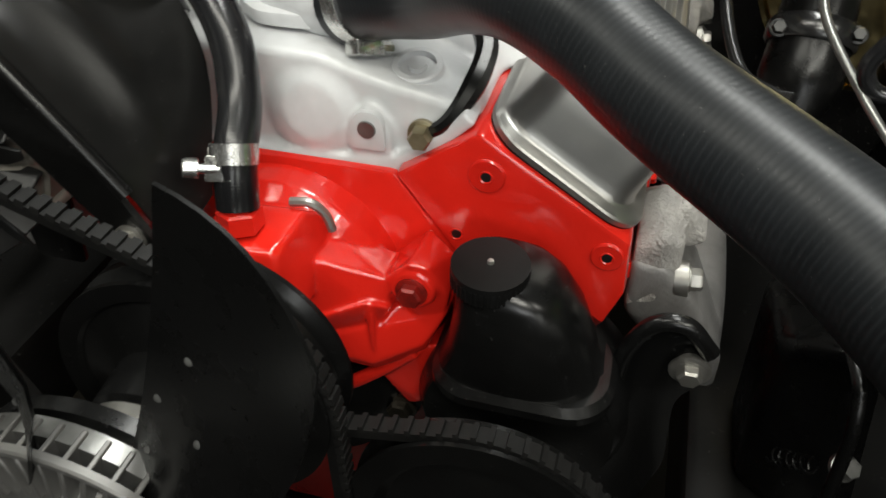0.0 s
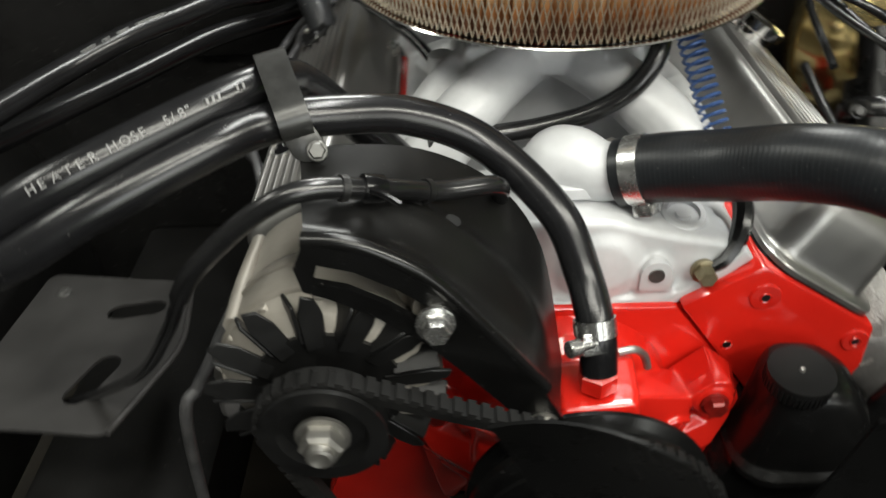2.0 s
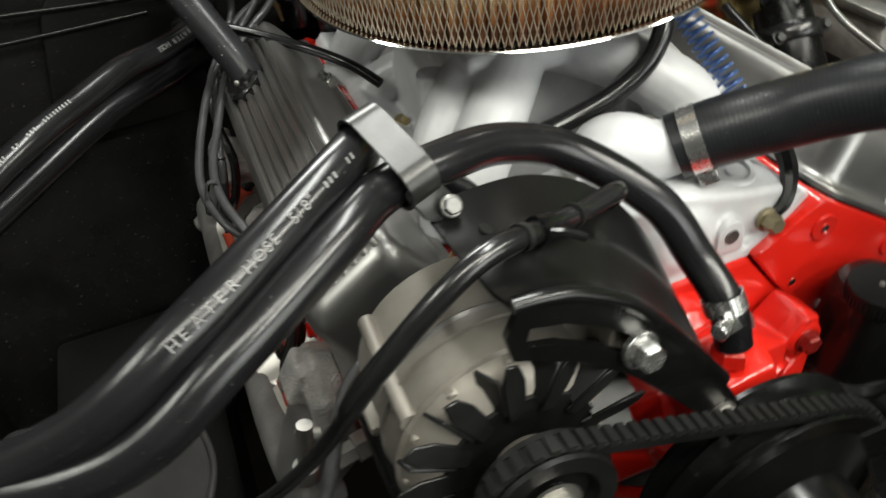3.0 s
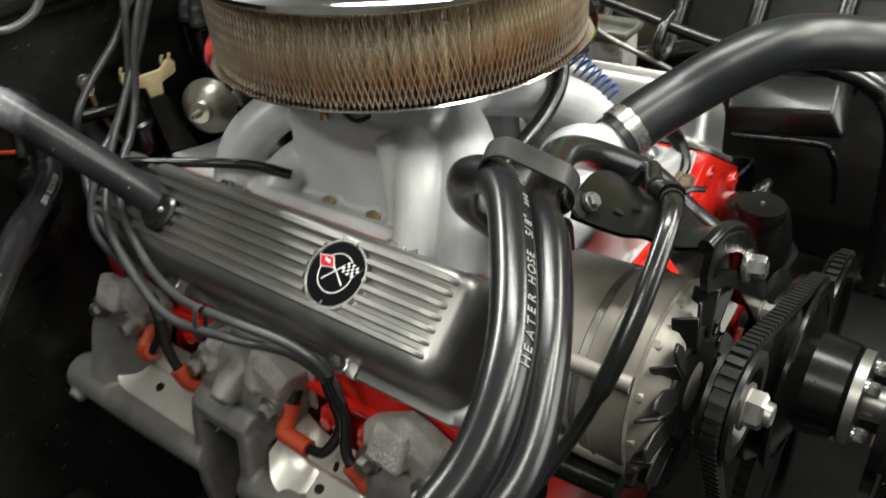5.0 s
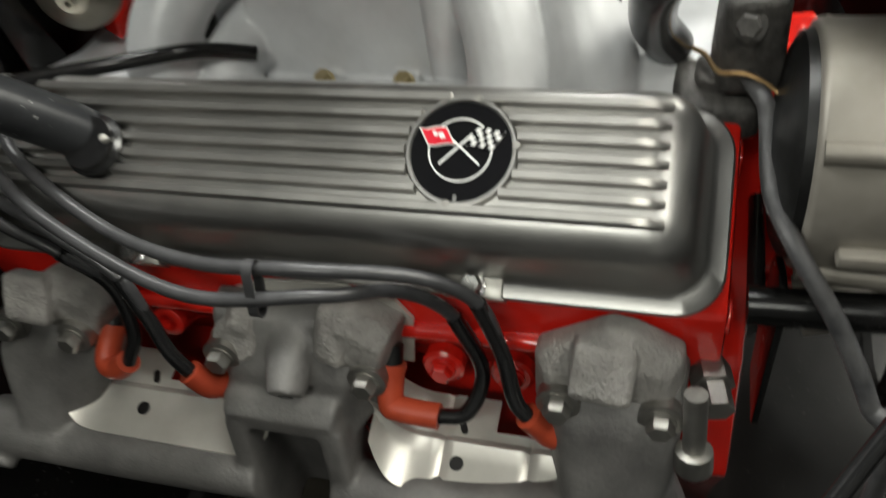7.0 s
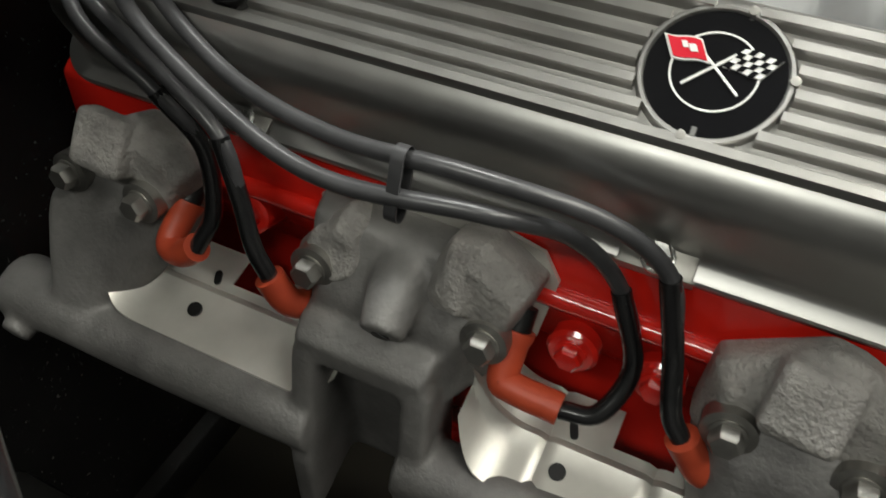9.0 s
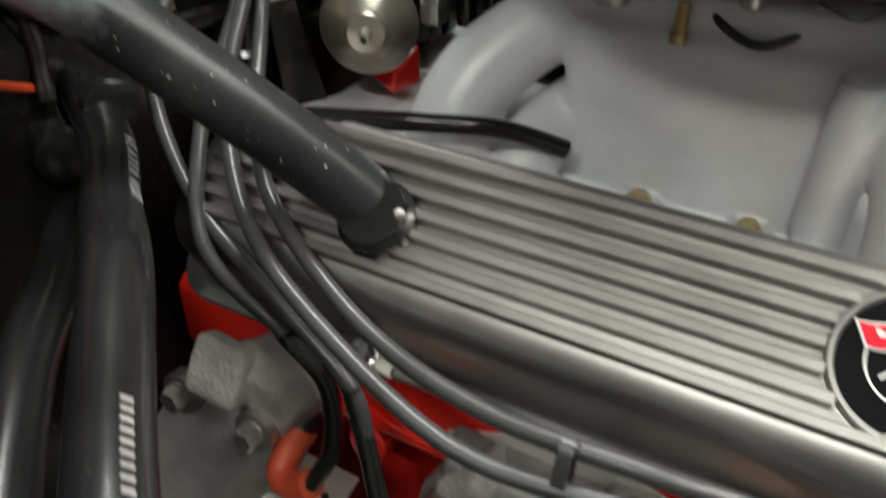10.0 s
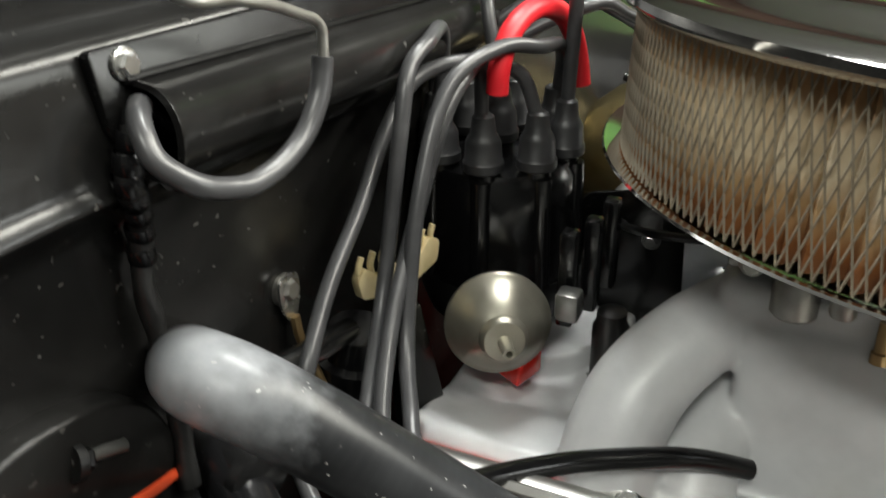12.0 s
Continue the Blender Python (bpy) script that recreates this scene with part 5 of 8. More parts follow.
def alternator():
    th = thing("alternator", (ALT.x, -0.03, 0.69), "dusty cast aluminium alternator with black fan and pulley", "alternator")
    a = Vector((0, -1, 0))
    bm = bmesh.new()
    lathe(bm, [(0.0, 0.050), (0.0005, 0.0605), (0.002, 0.0630), (0.004, 0.0640), (0.045, 0.0642), (0.048, 0.0640)], (ALT.x, -0.001, ALT.z), a, 56)
    part("rear_housing", bm, ALTALU, th)
    bm = bmesh.new()
    lathe(bm, [(-0.014, 0.0), (-0.014, 0.022), (-0.011, 0.030), (-0.008, 0.0500), (-0.004, 0.0575), (0.001, 0.0590)], (ALT.x, -0.001, ALT.z), a, 44)
    part("rear_cap", bm, FINBLACK, th, "black rear end cap")
    bm = bmesh.new()
    box(bm, (ALT.x - 0.071, -0.045, ALT.z - 0.018), (ALT.x - 0.055, -0.017, ALT.z - 0.009), 0.003)
    part("terminal_ledge", bm, ALTALU, th)
    bm = bmesh.new()
    lathe(bm, [(0.0, 0.0625), (0.0005, 0.0640), (0.006, 0.0640)], (ALT.x, -0.049, ALT.z), a, 56)
    part("stator_core", bm, STEEL, th, "bare laminated stator ring between the housings")
    bm = bmesh.new()
    lathe(bm, [(0.0, 0.0655), (0.001, 0.0670), (0.028, 0.0672), (0.038, 0.0655), (0.045, 0.0600), (0.049, 0.050), (0.051, 0.022)], (ALT.x, -0.055, ALT.z), a, 56)
    fh = part("front_housing", bm, ALTALU, th)
    # through-bolt bosses along the housing
    for ang in (25, 145, 215, 325):
        ca, sa = math.cos(radians(ang)), math.sin(radians(ang))
        bm = bmesh.new()
        tube(bm, [(ALT.x + 0.0665 * ca, -0.088, ALT.z + 0.0665 * sa), (ALT.x + 0.0665 * ca, -0.05, ALT.z + 0.0665 * sa), (ALT.x + 0.0640 * ca, -0.004, ALT.z + 0.0640 * sa)], 0.0058, 10, 4)
        part("through_bolt_boss", bm, ALTALU, th)
    for yy in (-0.064, -0.088):
        bm = bmesh.new()
        lathe(bm, [(0, 0.0665), (0.0012, 0.0686), (0.0026, 0.0665)], (ALT.x, yy, ALT.z), a, 56)
        part("cast_ridge", bm, ALTALU, fh)
    bm = bmesh.new()
    tube(bm, [(-0.205, -0.06, 0.712), (-0.212, -0.035, 0.698), (-0.214, -0.012, 0.69)], 0.017, 14, 4)
    part("mounting_ear", bm, ALTALU, th)
    bm = bmesh.new()
    tube(bm, [(-0.120, -0.070, 0.815), (-0.110, -0.082, 0.824), (-0.106, -0.100, 0.826)], 0.013, 12, 4)
    part("adjuster_ear", bm, ALTALU, th)
    # vent fins on the front face
    for k in range(12):
        ang = 2 * math.pi * k / 12
        bm = bmesh.new()
        m = Matrix.Translation((ALT.x, -0.090, ALT.z)) @ Matrix.Rotation(ang, 4, "Y")
        box(bm, (0.030, -0.006, -0.003), (0.066, 0.004, 0.003), 0.001, m, 1)
        part("vent_spoke", bm, ALTALU, fh)
    bm = bmesh.new()
    lathe(bm, [(0, 0.018), (0, 0.046), (0.003, 0.046), (0.003, 0.018)], (ALT.x, -0.104, ALT.z), a, 40, True)
    fan = part("cooling_fan", bm, FINBLACK, th, "black stamped fan wheel")
    for k in range(13):
        ang = 2 * math.pi * k / 13 + 0.2
        m = Matrix.Translation((ALT.x, -0.106, ALT.z)) @ Matrix.Rotation(-ang, 4, "Y") @ Matrix.Rotation(0.5, 4, "X")
        bm = bmesh.new()
        prism(bm, [(0.036, -0.006), (0.060, -0.0085), (0.072, -0.006), (0.076, 0.001), (0.064, 0.0055), (0.036, 0.006)], m @ axes((0, 0, 0), (1, 0, 0), (0, 0.25, 1)), 0.0022, 0.0006, 1)
        box(bm, (0.042, 0.000, 0.006), (0.070, 0.016, 0.0085), 0.0008, m, 1)
        part("fan_vane", bm, FINBLACK, fan)
    bm = bmesh.new()
    grooved_pulley(bm, (ALT.x, -0.132, ALT.z), 0.037, 0.020, 0.72)
    part("pulley", bm, FINBLACK, th)
    bm = bmesh.new()
    lathe(bm, [(0, 0.016), (0.002, 0.016), (0.0025, 0.013)], (ALT.x, -0.140, ALT.z), a, 24)
    lathe(bm, [(0.002, 0.0128), (0.011, 0.0128), (0.013, 0.0105)], (ALT.x, -0.140, ALT.z), a, 6)
    lathe(bm, [(0.010, 0.008), (0.017, 0.008), (0.018, 0.006), (0.015, 0.0)], (ALT.x, -0.140, ALT.z), a, 18)
    part("pulley_nut", bm, STEEL, th, "dull steel hex nut on the shaft")
    return th


alternator()


def holed_plate(bm, outline, holes, m, depth):
    vs = [bm.verts.new(m @ Vector((a, b, 0))) for a, b in outline]
    edges = [bm.edges.new((vs[i], vs[(i + 1) % len(vs)])) for i in range(len(vs))]
    for hole in holes:
        hv = [bm.verts.new(m @ Vector((a, b, 0))) for a, b in hole]
        edges += [bm.edges.new((hv[i], hv[(i + 1) % len(hv)])) for i in range(len(hv))]
    bmesh.ops.triangle_fill(bm, edges=edges, use_beauty=True)
    ext = bmesh.ops.extrude_face_region(bm, geom=bm.faces[:])
    d = m.to_3x3() @ Vector((0, 0, depth))
    bmesh.ops.translate(bm, verts=[v for v in ext["geom"] if isinstance(v, bmesh.types.BMVert)], vec=d)
    return bm


def swept_slot(c, w):
    """A long hole along a centre line in x and z."""
    a = [Vector(p) for p in c]
    left, right = [], []
    for i, p in enumerate(a):
        t = (a[min(i + 1, len(a) - 1)] - a[max(i - 1, 0)]).normalized()
        nrm = Vector((-t.y, t.x))
        left.append(tuple(p + nrm * w / 2))
        right.append(tuple(p - nrm * w / 2))
    return left + right[::-1]


BRACKETBLACK = surface("dusty_matt_black_bracket", (0.004, 0.004, 0.004), (0.008, 0.0078, 0.0075), (0.24, 0.36), 0.0, 14, 200, 0.15, 0.0006, 0.0, 0.04, 0.22)


GRIMYSTEEL = surface("grimy_dark_cast_metal", (0.030, 0.028, 0.026), (0.15, 0.142, 0.134), (0.4, 0.6), 0.3, 70, 260, 0.6, 0.0018)


def accessory_bracket():
    th = thing("alternator_bracket", (-0.05, -0.09, 0.74), "black painted steel bracket with slotted adjuster arm", "bracket")
    bm = bmesh.new()
    m = XZ.copy()
    m.translation = (0, -0.1055, 0)
    outer = [(-0.172, 0.879), (-0.155, 0.877), (-0.136, 0.870), (-0.108, 0.850), (-0.078, 0.812), (-0.042, 0.761), (-0.030, 0.738), (-0.034, 0.724), (-0.050, 0.722), (-0.062, 0.746), (-0.089, 0.780), (-0.112, 0.807), (-0.142, 0.831), (-0.162, 0.842), (-0.176, 0.848), (-0.179, 0.864)]
    slot = swept_slot([(-0.168, 0.860), (-0.150, 0.855), (-0.128, 0.842), (-0.106, 0.824)], 0.012)
    holed_plate(bm, outer, [slot], m, 0.0045)
    part("adjuster_arm", bm, BLACKPAINT, th)
    bm = bmesh.new()
    tube(bm, [(-0.173, -0.105, 0.879), (-0.155, -0.106, 0.878), (-0.136, -0.106, 0.871), (-0.108, -0.106, 0.851), (-0.078, -0.106, 0.813), (-0.042, -0.105, 0.762)], 0.0048, 10, 6)
    part("rolled_edge", bm, BLACKPAINT, th)
    bm = bmesh.new()
    # pressed sheet that falls away behind the arm, up to the hose clip and along the hose
    low = spline([(-0.173, -0.105, 0.879), (-0.136, -0.105, 0.870), (-0.108, -0.105, 0.850), (-0.078, -0.105, 0.812), (-0.046, -0.103, 0.768), (-0.030, -0.098, 0.728)], 5)
    high = spline([(-0.184, -0.024, 0.883), (-0.160, -0.014, 0.882), (-0.112, -0.002, 0.870), (-0.066, 0.000, 0.842), (-0.036, -0.016, 0.800), (-0.024, -0.056, 0.735)], 5)
    rows = []
    for i in range(33):
        v = i / 32
        ridge = 0.0075 * math.exp(-((v - 0.44) / 0.10) ** 2) - 0.004 * math.exp(-((v - 0.20) / 0.10) ** 2)
        rows.append([a.lerp(b, v) + Vector((0, 0, -0.005 * math.sin(math.pi * v) * (1 - 0.5 * k / len(low)) + ridge * math.sin(math.pi * min(1.0, 0.12 + k / len(low))))) for k, (a, b) in enumerate(zip(low, high))])
    for lift in (0.0, -0.003):
        grid = [[bm.verts.new(q + Vector((0, -lift * 0.3, lift))) for q in row] for row in rows]
        for A, B in zip(grid, grid[1:]):
            for k in range(len(A) - 1):
                bm.faces.new((A[k], A[k + 1], B[k + 1], B[k]))
    part("pressed_sheet", bm, BRACKETBLACK, th, "smooth black pressed sheet", 60)
    for k, v, w in ((6, 0.62, 0.016), (9, 0.55, 0.013), (4, 0.7, 0.008), (12, 0.5, 0.010)):
        q = rows[int(v * 32)][k]
        bm = bmesh.new()
        prism(bm, capsule_outline(w, 0.007, 5), axes(q + Vector((0, 0, 0.0006)), (1, 0, -0.5), (0.2, 0.9, 0.3)), 0.0008, 0.0)
        part("punched_hole", bm, FINBLACK, th)
    bm = bmesh.new()
    hex_bolt(bm, (-0.106, -0.112, 0.824), (0.1, -1, 0.15), 0.0082, 0.012, 1.35)
    part("adjuster_bolt", bm, ZINC, th, "bright zinc adjuster bolt")
    bm = bmesh.new()
    hex_bolt(bm, (-0.043, -0.111, 0.736), (0, -1, 0.1), 0.0080, 0.012, 1.2)
    part("pivot_bolt", bm, STEEL, th)
    bm = bmesh.new()
    tube(bm, [(-0.233, 0.016, 0.7085), (-0.233, -0.03, 0.7105), (-0.232, -0.085, 0.7130)], 0.0105, 18, 3)
    part("spacer_tube", bm, BLACKPAINT, th, "black painted spacer tube")
    bm = bmesh.new()
    tube(bm, [(-0.2330, 0.0120, 0.7100), (-0.1900, 0.0105, 0.7050), (-0.1400, 0.0090, 0.7000)], 0.0048, 10, 5)
    part("rear_brace", bm, BLACKPAINT, th)
    bm = bmesh.new()
    slab(bm, rounded([(-0.236, 0.600), (-0.239, 0.712), (-0.218, 0.717), (-0.190, 0.706), (-0.184, 0.690), (-0.192, 0.600)], 0.006), -0.003, 0.001, 0.0008)
    part("rear_plate", bm, BLACKPAINT, th)
    bm = bmesh.new()
    hull(bm, [(-0.150, 0.010, 0.838), (-0.150, 0.040, 0.834), (-0.122, 0.008, 0.836), (-0.122, 0.044, 0.830), (-0.148, 0.008, 0.782), (-0.148, 0.038, 0.778), (-0.118, 0.006, 0.772), (-0.114, 0.046, 0.770)], 0.005)
    hull(bm, [(-0.140, 0.020, 0.785), (-0.112, 0.020, 0.785), (-0.140, 0.050, 0.782), (-0.110, 0.052, 0.782), (-0.125, 0.035, 0.752), (-0.100, 0.035, 0.752), (-0.100, 0.058, 0.752)], 0.004)
    hull(bm, [(-0.146, 0.014, 0.770), (-0.146, 0.060, 0.766), (-0.118, 0.018, 0.782), (-0.112, 0.066, 0.782), (-0.150, 0.016, 0.750), (-0.148, 0.062, 0.748), (-0.11, 0.02, 0.75), (-0.11, 0.06, 0.75)], 0.004)
    part("rear_support", bm, GRIMYSTEEL, th, "grimy dark cast support behind the alternator", 50)
    bm = bmesh.new()
    hex_bolt(bm, (-0.1495, 0.028, 0.822), (-0.9, 0.2, 0.4), 0.0065, 0.006, 1.3)
    part("support_bolt", bm, GRIMYSTEEL, th)
    return th


accessory_bracket()


def power_steering_pump():
    th = thing("power_steering_pump", (0.165, -0.02, 0.56), "black power steering pump with ribbed filler cap", "power steering pump")
    bm = bmesh.new()
    # tall teardrop reservoir over a round body
    m = axes((0, -0.035, 0), (1, 0, 0), (0, 0.0, 1))
    lathe(bm, [(-0.048, 0.030), (-0.044, 0.060), (-0.030, 0.070), (0.022, 0.072), (0.036, 0.064), (0.040, 0.030)], (0.168, -0.020, 0.578), (0, -1, 0), 44)
    part("pump_body", bm, BLACKPAINT, th)
    bm = bmesh.new()
    rows = []
    for z, x0, x1, hy in ((0.625, 0.112, 0.218, 0.036), (0.650, 0.120, 0.211, 0.036), (0.675, 0.124, 0.201, 0.034), (0.692, 0.125, 0.190, 0.031), (0.700, 0.127, 0.180, 0.028), (0.704, 0.130, 0.166, 0.024)):
        ring = []
        cx, rx = (x0 + x1) / 2, (x1 - x0) / 2
        for k in range(32):
            a = 2 * math.pi * k / 32
            ca, sa = math.cos(a), math.sin(a)
            ring.append(bm.verts.new((cx + rx * math.copysign(abs(ca) ** 0.7, ca), -0.040 + hy * math.copysign(abs(sa) ** 0.7, sa), z)))
        rows.append(ring)
    for A, B in zip(rows, rows[1:]):
        for k in range(32):
            bm.faces.new((A[k], A[(k + 1) % 32], B[(k + 1) % 32], B[k]))
    bm.faces.new(rows[-1])
    bm.faces.new(rows[0][::-1])
    part("reservoir", bm, BLACKPAINT, th, "glossy black sheet steel reservoir")
    bm = bmesh.new()
    cap_axis = Vector((0.02, -0.05, 1.0))
    lathe(bm, [(-0.016, 0.017), (-0.014, 0.0225), (-0.003, 0.0232), (0.0, 0.0232), (0.0005, 0.0)], (0.1455, -0.050, 0.7105), cap_axis, 40)
    cap = part("filler_cap", bm, CAPBLACK, th, "matt black round filler cap with small centre pin")
    m = frame_on(Vector((0.1455, -0.050, 0.7105)), cap_axis)
    for k in range(44):
        bm = bmesh.new()
        box(bm, (0.0222, -0.0007, -0.0135), (0.0235, 0.0007, -0.004), 0.0, m @ Matrix.Rotation(2 * math.pi * k / 44, 4, "Z"))
        part("grip_rib", bm, CAPBLACK, cap)
    bm = bmesh.new()
    lathe(bm, [(0, 0.0022), (0.002, 0.0018), (0.0024, 0.0)], (0.1455, -0.050, 0.711), cap_axis, 10)
    part("centre_pin", bm, STEEL, cap)
    bm = bmesh.new()
    ring_loft(bm, Matrix.Identity(4), [(0.110, 0.227, -0.080, 0.000, 0.618, 0.03), (0.110, 0.227, -0.080, 0.000, 0.624, 0.03), (0.114, 0.223, -0.076, -0.003, 0.629, 0.028)])
    part("reservoir_flange", bm, BLACKPAINT, th)
    bm = bmesh.new()
    grooved_pulley(bm, (0.160, -0.125, 0.568), 0.083, 0.020, 0.80)
    part("pulley", bm, BLACKPAINT, th)
    return th


power_steering_pump()
cog_belt("power_steering_belt", round_belt([(0.160, 0.568, 0.083), (CX, 0.456, 0.075), (CX, 0.546, 0.070)]), -0.125, "cogged black rubber belt on the steering pump pulley", 0.0095, 0.011, 0.009, 0.16)


def steering_bracket():
    th = thing("steering_pump_bracket", (0.25, -0.02, 0.55), "black pressed steel steering pump bracket", "bracket")
    bm = bmesh.new()
    out = rounded([(0.222, 0.560), (0.232, 0.640), (0.246, 0.668), (0.266, 0.672), (0.284, 0.652), (0.286, 0.622), (0.270, 0.600), (0.274, 0.53), (0.250, 0.44), (0.222, 0.44)], 0.012)
    slab(bm, [(a - 0.003, b - 0.010) for a, b in out], -0.016, -0.010, 0.0012)
    part("face_plate", bm, BLACKPAINT, th)
    bm = bmesh.new()
    tube(bm, [(0.219, -0.018, 0.53), (0.226, -0.021, 0.59), (0.230, -0.022, 0.632), (0.243, -0.022, 0.659), (0.263, -0.022, 0.663), (0.281, -0.020, 0.642)], 0.006, 10, 6)
    part("rolled_edge", bm, BLACKPAINT, th)
    bm = bmesh.new()
    tube(bm, [(0.2705, 0.006, 0.630), (0.2705, -0.008, 0.628), (0.271, -0.020, 0.6265)], 0.0085, 14, 3)
    lathe(bm, [(0, 0.0135), (0.002, 0.0135), (0.003, 0.011)], (0.271, -0.021, 0.6262), (0, -1, -0.12), 24)
    hex_bolt(bm, (0.271, -0.023, 0.6260), (0, -1, -0.12), 0.0082, 0.008, 1.25)
    part("bracket_bolt", bm, STEEL, th, "worn steel bolt with washer")
    return th


steering_bracket()

# ---- hoses at the front ----


def radiator_hose():
    th = thing("radiator_hose", (0.04, 0.04, 0.83), "thick finely ringed black rubber upper radiator hose", "hose")
    bm = bmesh.new()
    pts = [(0.0269, 0.0520, 0.8130), (0.0543, 0.0388, 0.8248), (0.0910, 0.0180, 0.8380), (0.1220, -0.0120, 0.8570), (0.1534, -0.0423, 0.8685), (0.1882, -0.0698, 0.8640), (0.2246, -0.1019, 0.8522), (0.2980, -0.1731, 0.8367), (0.3550, -0.2747, 0.8232), (0.4071, -0.4028, 0.8070), (0.4313, -0.5236, 0.7936)]
    tube(bm, pts, 0.0245, 28, 12)
    part("hose_body", bm, RADHOSE, th)
    bm = bmesh.new()
    clamp_band(bm, (0.0395, 0.0462, 0.8188), (0.82, -0.44, 0.37), 0.0246, 0.013)
    cl = part("hose_clamp", bm, ZINC, th, "slotted worm-drive hose clamp")
    clamp_slots(cl, (0.0395, 0.0462, 0.8188), (0.82, -0.44, 0.37), 0.0246, 0.013)
    bm = bmesh.new()
    m = axes((0.0440, 0.0330, 0.7955), (0.82, -0.44, 0.37), (0.2, -0.5, -0.84))
    box(bm, (-0.007, -0.004, -0.009), (0.007, 0.006, 0.012), 0.0015, m)
    lathe(bm, [(0, 0.005), (0.010, 0.005), (0.011, 0.004)], m @ Vector((0, 0.001, 0.011)), m.to_3x3() @ Vector((0, 0, 1)), 8)
    part("clamp_screw", bm, ZINC, cl)
    return th


radiator_hose()

HOSE_A = [(-0.001, -0.067, 0.735), (-0.003, -0.0565, 0.762), (-0.0095, -0.029, 0.7865), (-0.0267, -0.0045, 0.8215), (-0.0727, 0.0229, 0.8581), (-0.1193, 0.0197, 0.8816), (-0.1631, 0.0025, 0.8935), (-0.2043, -0.0137, 0.8968), (-0.2356, -0.0389, 0.8948), (-0.2990, -0.0734, 0.8761), (-0.3585, -0.0864, 0.8497),
          (-0.4346, -0.0607, 0.8346), (-0.5087, 0.0072, 0.8127), (-0.5417, 0.1231, 0.7800), (-0.5117, 0.2721, 0.7520), (-0.4472, 0.3753, 0.7499), (-0.3680, 0.4596, 0.7609), (-0.3007, 0.5157, 0.7600), (-0.2546, 0.5580, 0.7600)]
HOSE_B = [(-0.1080, 0.0657, 0.7850), (-0.1301, 0.0758, 0.8138), (-0.1665, 0.0705, 0.8568), (-0.1919, 0.0476, 0.8955), (-0.2071, 0.0138, 0.9102), (-0.2420, -0.0187, 0.9086), (-0.3155, -0.0638, 0.8903), (-0.3773, -0.0721, 0.8609), (-0.4480, -0.0419, 0.8365),
          (-0.5113, 0.0514, 0.8134), (-0.5159, 0.1681, 0.7978), (-0.4704, 0.2767, 0.8014), (-0.4187, 0.3339, 0.8132), (-0.3800, 0.3754, 0.8162), (-0.3364, 0.4197, 0.8193), (-0.2999, 0.4659, 0.8093), (-0.2633, 0.5083, 0.8071), (-0.2400, 0.5469, 0.8174)]


def lettering(th, path, text, start, height, lean, material):
    """Stamps characters along a hose: start metres from the path's first point, on the side that faces lean."""
    path = spline(path, 24)
    lens = [0.0]
    for a, b in zip(path, path[1:]):
        lens.append(lens[-1] + (b - a).length)

    def at(s):
        for i in range(len(path) - 1):
            if lens[i + 1] >= s:
                k = (s - lens[i]) / max(1e-9, lens[i + 1] - lens[i])
                return path[i].lerp(path[i + 1], k), (path[i + 1] - path[i]).normalized()
        return path[-1], (path[-1] - path[-2]).normalized()

    bm = bmesh.new()
    s = start
    for ch in text:
        if ch == " ":
            s -= height * 0.65
            continue
        p, t = at(s)
        t = -t
        nrm = Vector(lean)
        nrm = (nrm - t * nrm.dot(t)).normalized()
        up = nrm.cross(t)
        m = Matrix((t, up, nrm)).transposed().to_4x4()
        m.translation = p + nrm * 0.01285
        if ch == "|":
            box(bm, (0, -height * 0.3, -0.0002), (height * 0.24, height * 0.3, 0.0003), 0.0, m @ Matrix.Rotation(-0.25, 4, "Z"))
            s -= height * 0.6
            continue
        cu = bpy.data.curves.new("glyph", "FONT")
        cu.body, cu.size, cu.align_y, cu.extrude = ch, height * 1.35, "CENTER", 0.0003
        ob = bpy.data.objects.new("glyph", cu)
        me = bpy.data.meshes.new_from_object(ob)
        me.transform(m)
        wid = ob.dimensions.x
        bm.from_mesh(me)
        bpy.data.objects.remove(ob)
        bpy.data.curves.remove(cu)
        bpy.data.meshes.remove(me)
        s -= height * (1.16 if ch in "HEATRO" else 0.78)
    part("stamped_lettering", bm, WHITEINK, th, "white stamped lettering")


def heater_hose(path, label, text):
    th = thing("heater_hose", path[0], label, "hose", "heater hoses")
    bm = bmesh.new()
    tube(bm, path, 0.0126, 22, 12)
    part("hose_body", bm, HEATHOSE, th)
    if text:
        lettering(th, path, "HEATER HOSE  5/8\"  |||  ||", 0.331, 0.0058, (0.1, -0.75, 0.55), WHITEINK)
        lettering(th, path, "|||||||||  |||  ||  ||||", 0.953, 0.0064, (0.40, -0.44, 0.91), FADEDINK)
        lettering(th, path, "HEATER HOSE", 1.135, 0.0056, (0.05, -0.95, 0.5), WHITEINK)
    return th


hose = heater_hose(HOSE_A, "black rubber heater hose clamped to the water pump", False)
bm = bmesh.new()
clamp_band(bm, (-0.0038, -0.0555, 0.7640), (-0.12, 0.48, 0.87), 0.0128, 0.012)
cl = part("hose_clamp", bm, ZINC, hose, "bright screw hose clamp")
clamp_slots(cl, (-0.0038, -0.0555, 0.7640), (-0.12, 0.48, 0.87), 0.0128, 0.012)
m = axes((-0.0085, -0.0680, 0.7610), (1, 0.15, 0), (-0.1, 0.48, 0.87))
bm = bmesh.new()
prism(bm, rounded([(-0.006, -0.0075), (0.010, -0.0065), (0.010, 0.0065), (-0.006, 0.0075)], 0.002), m, 0.0035, 0.0008)
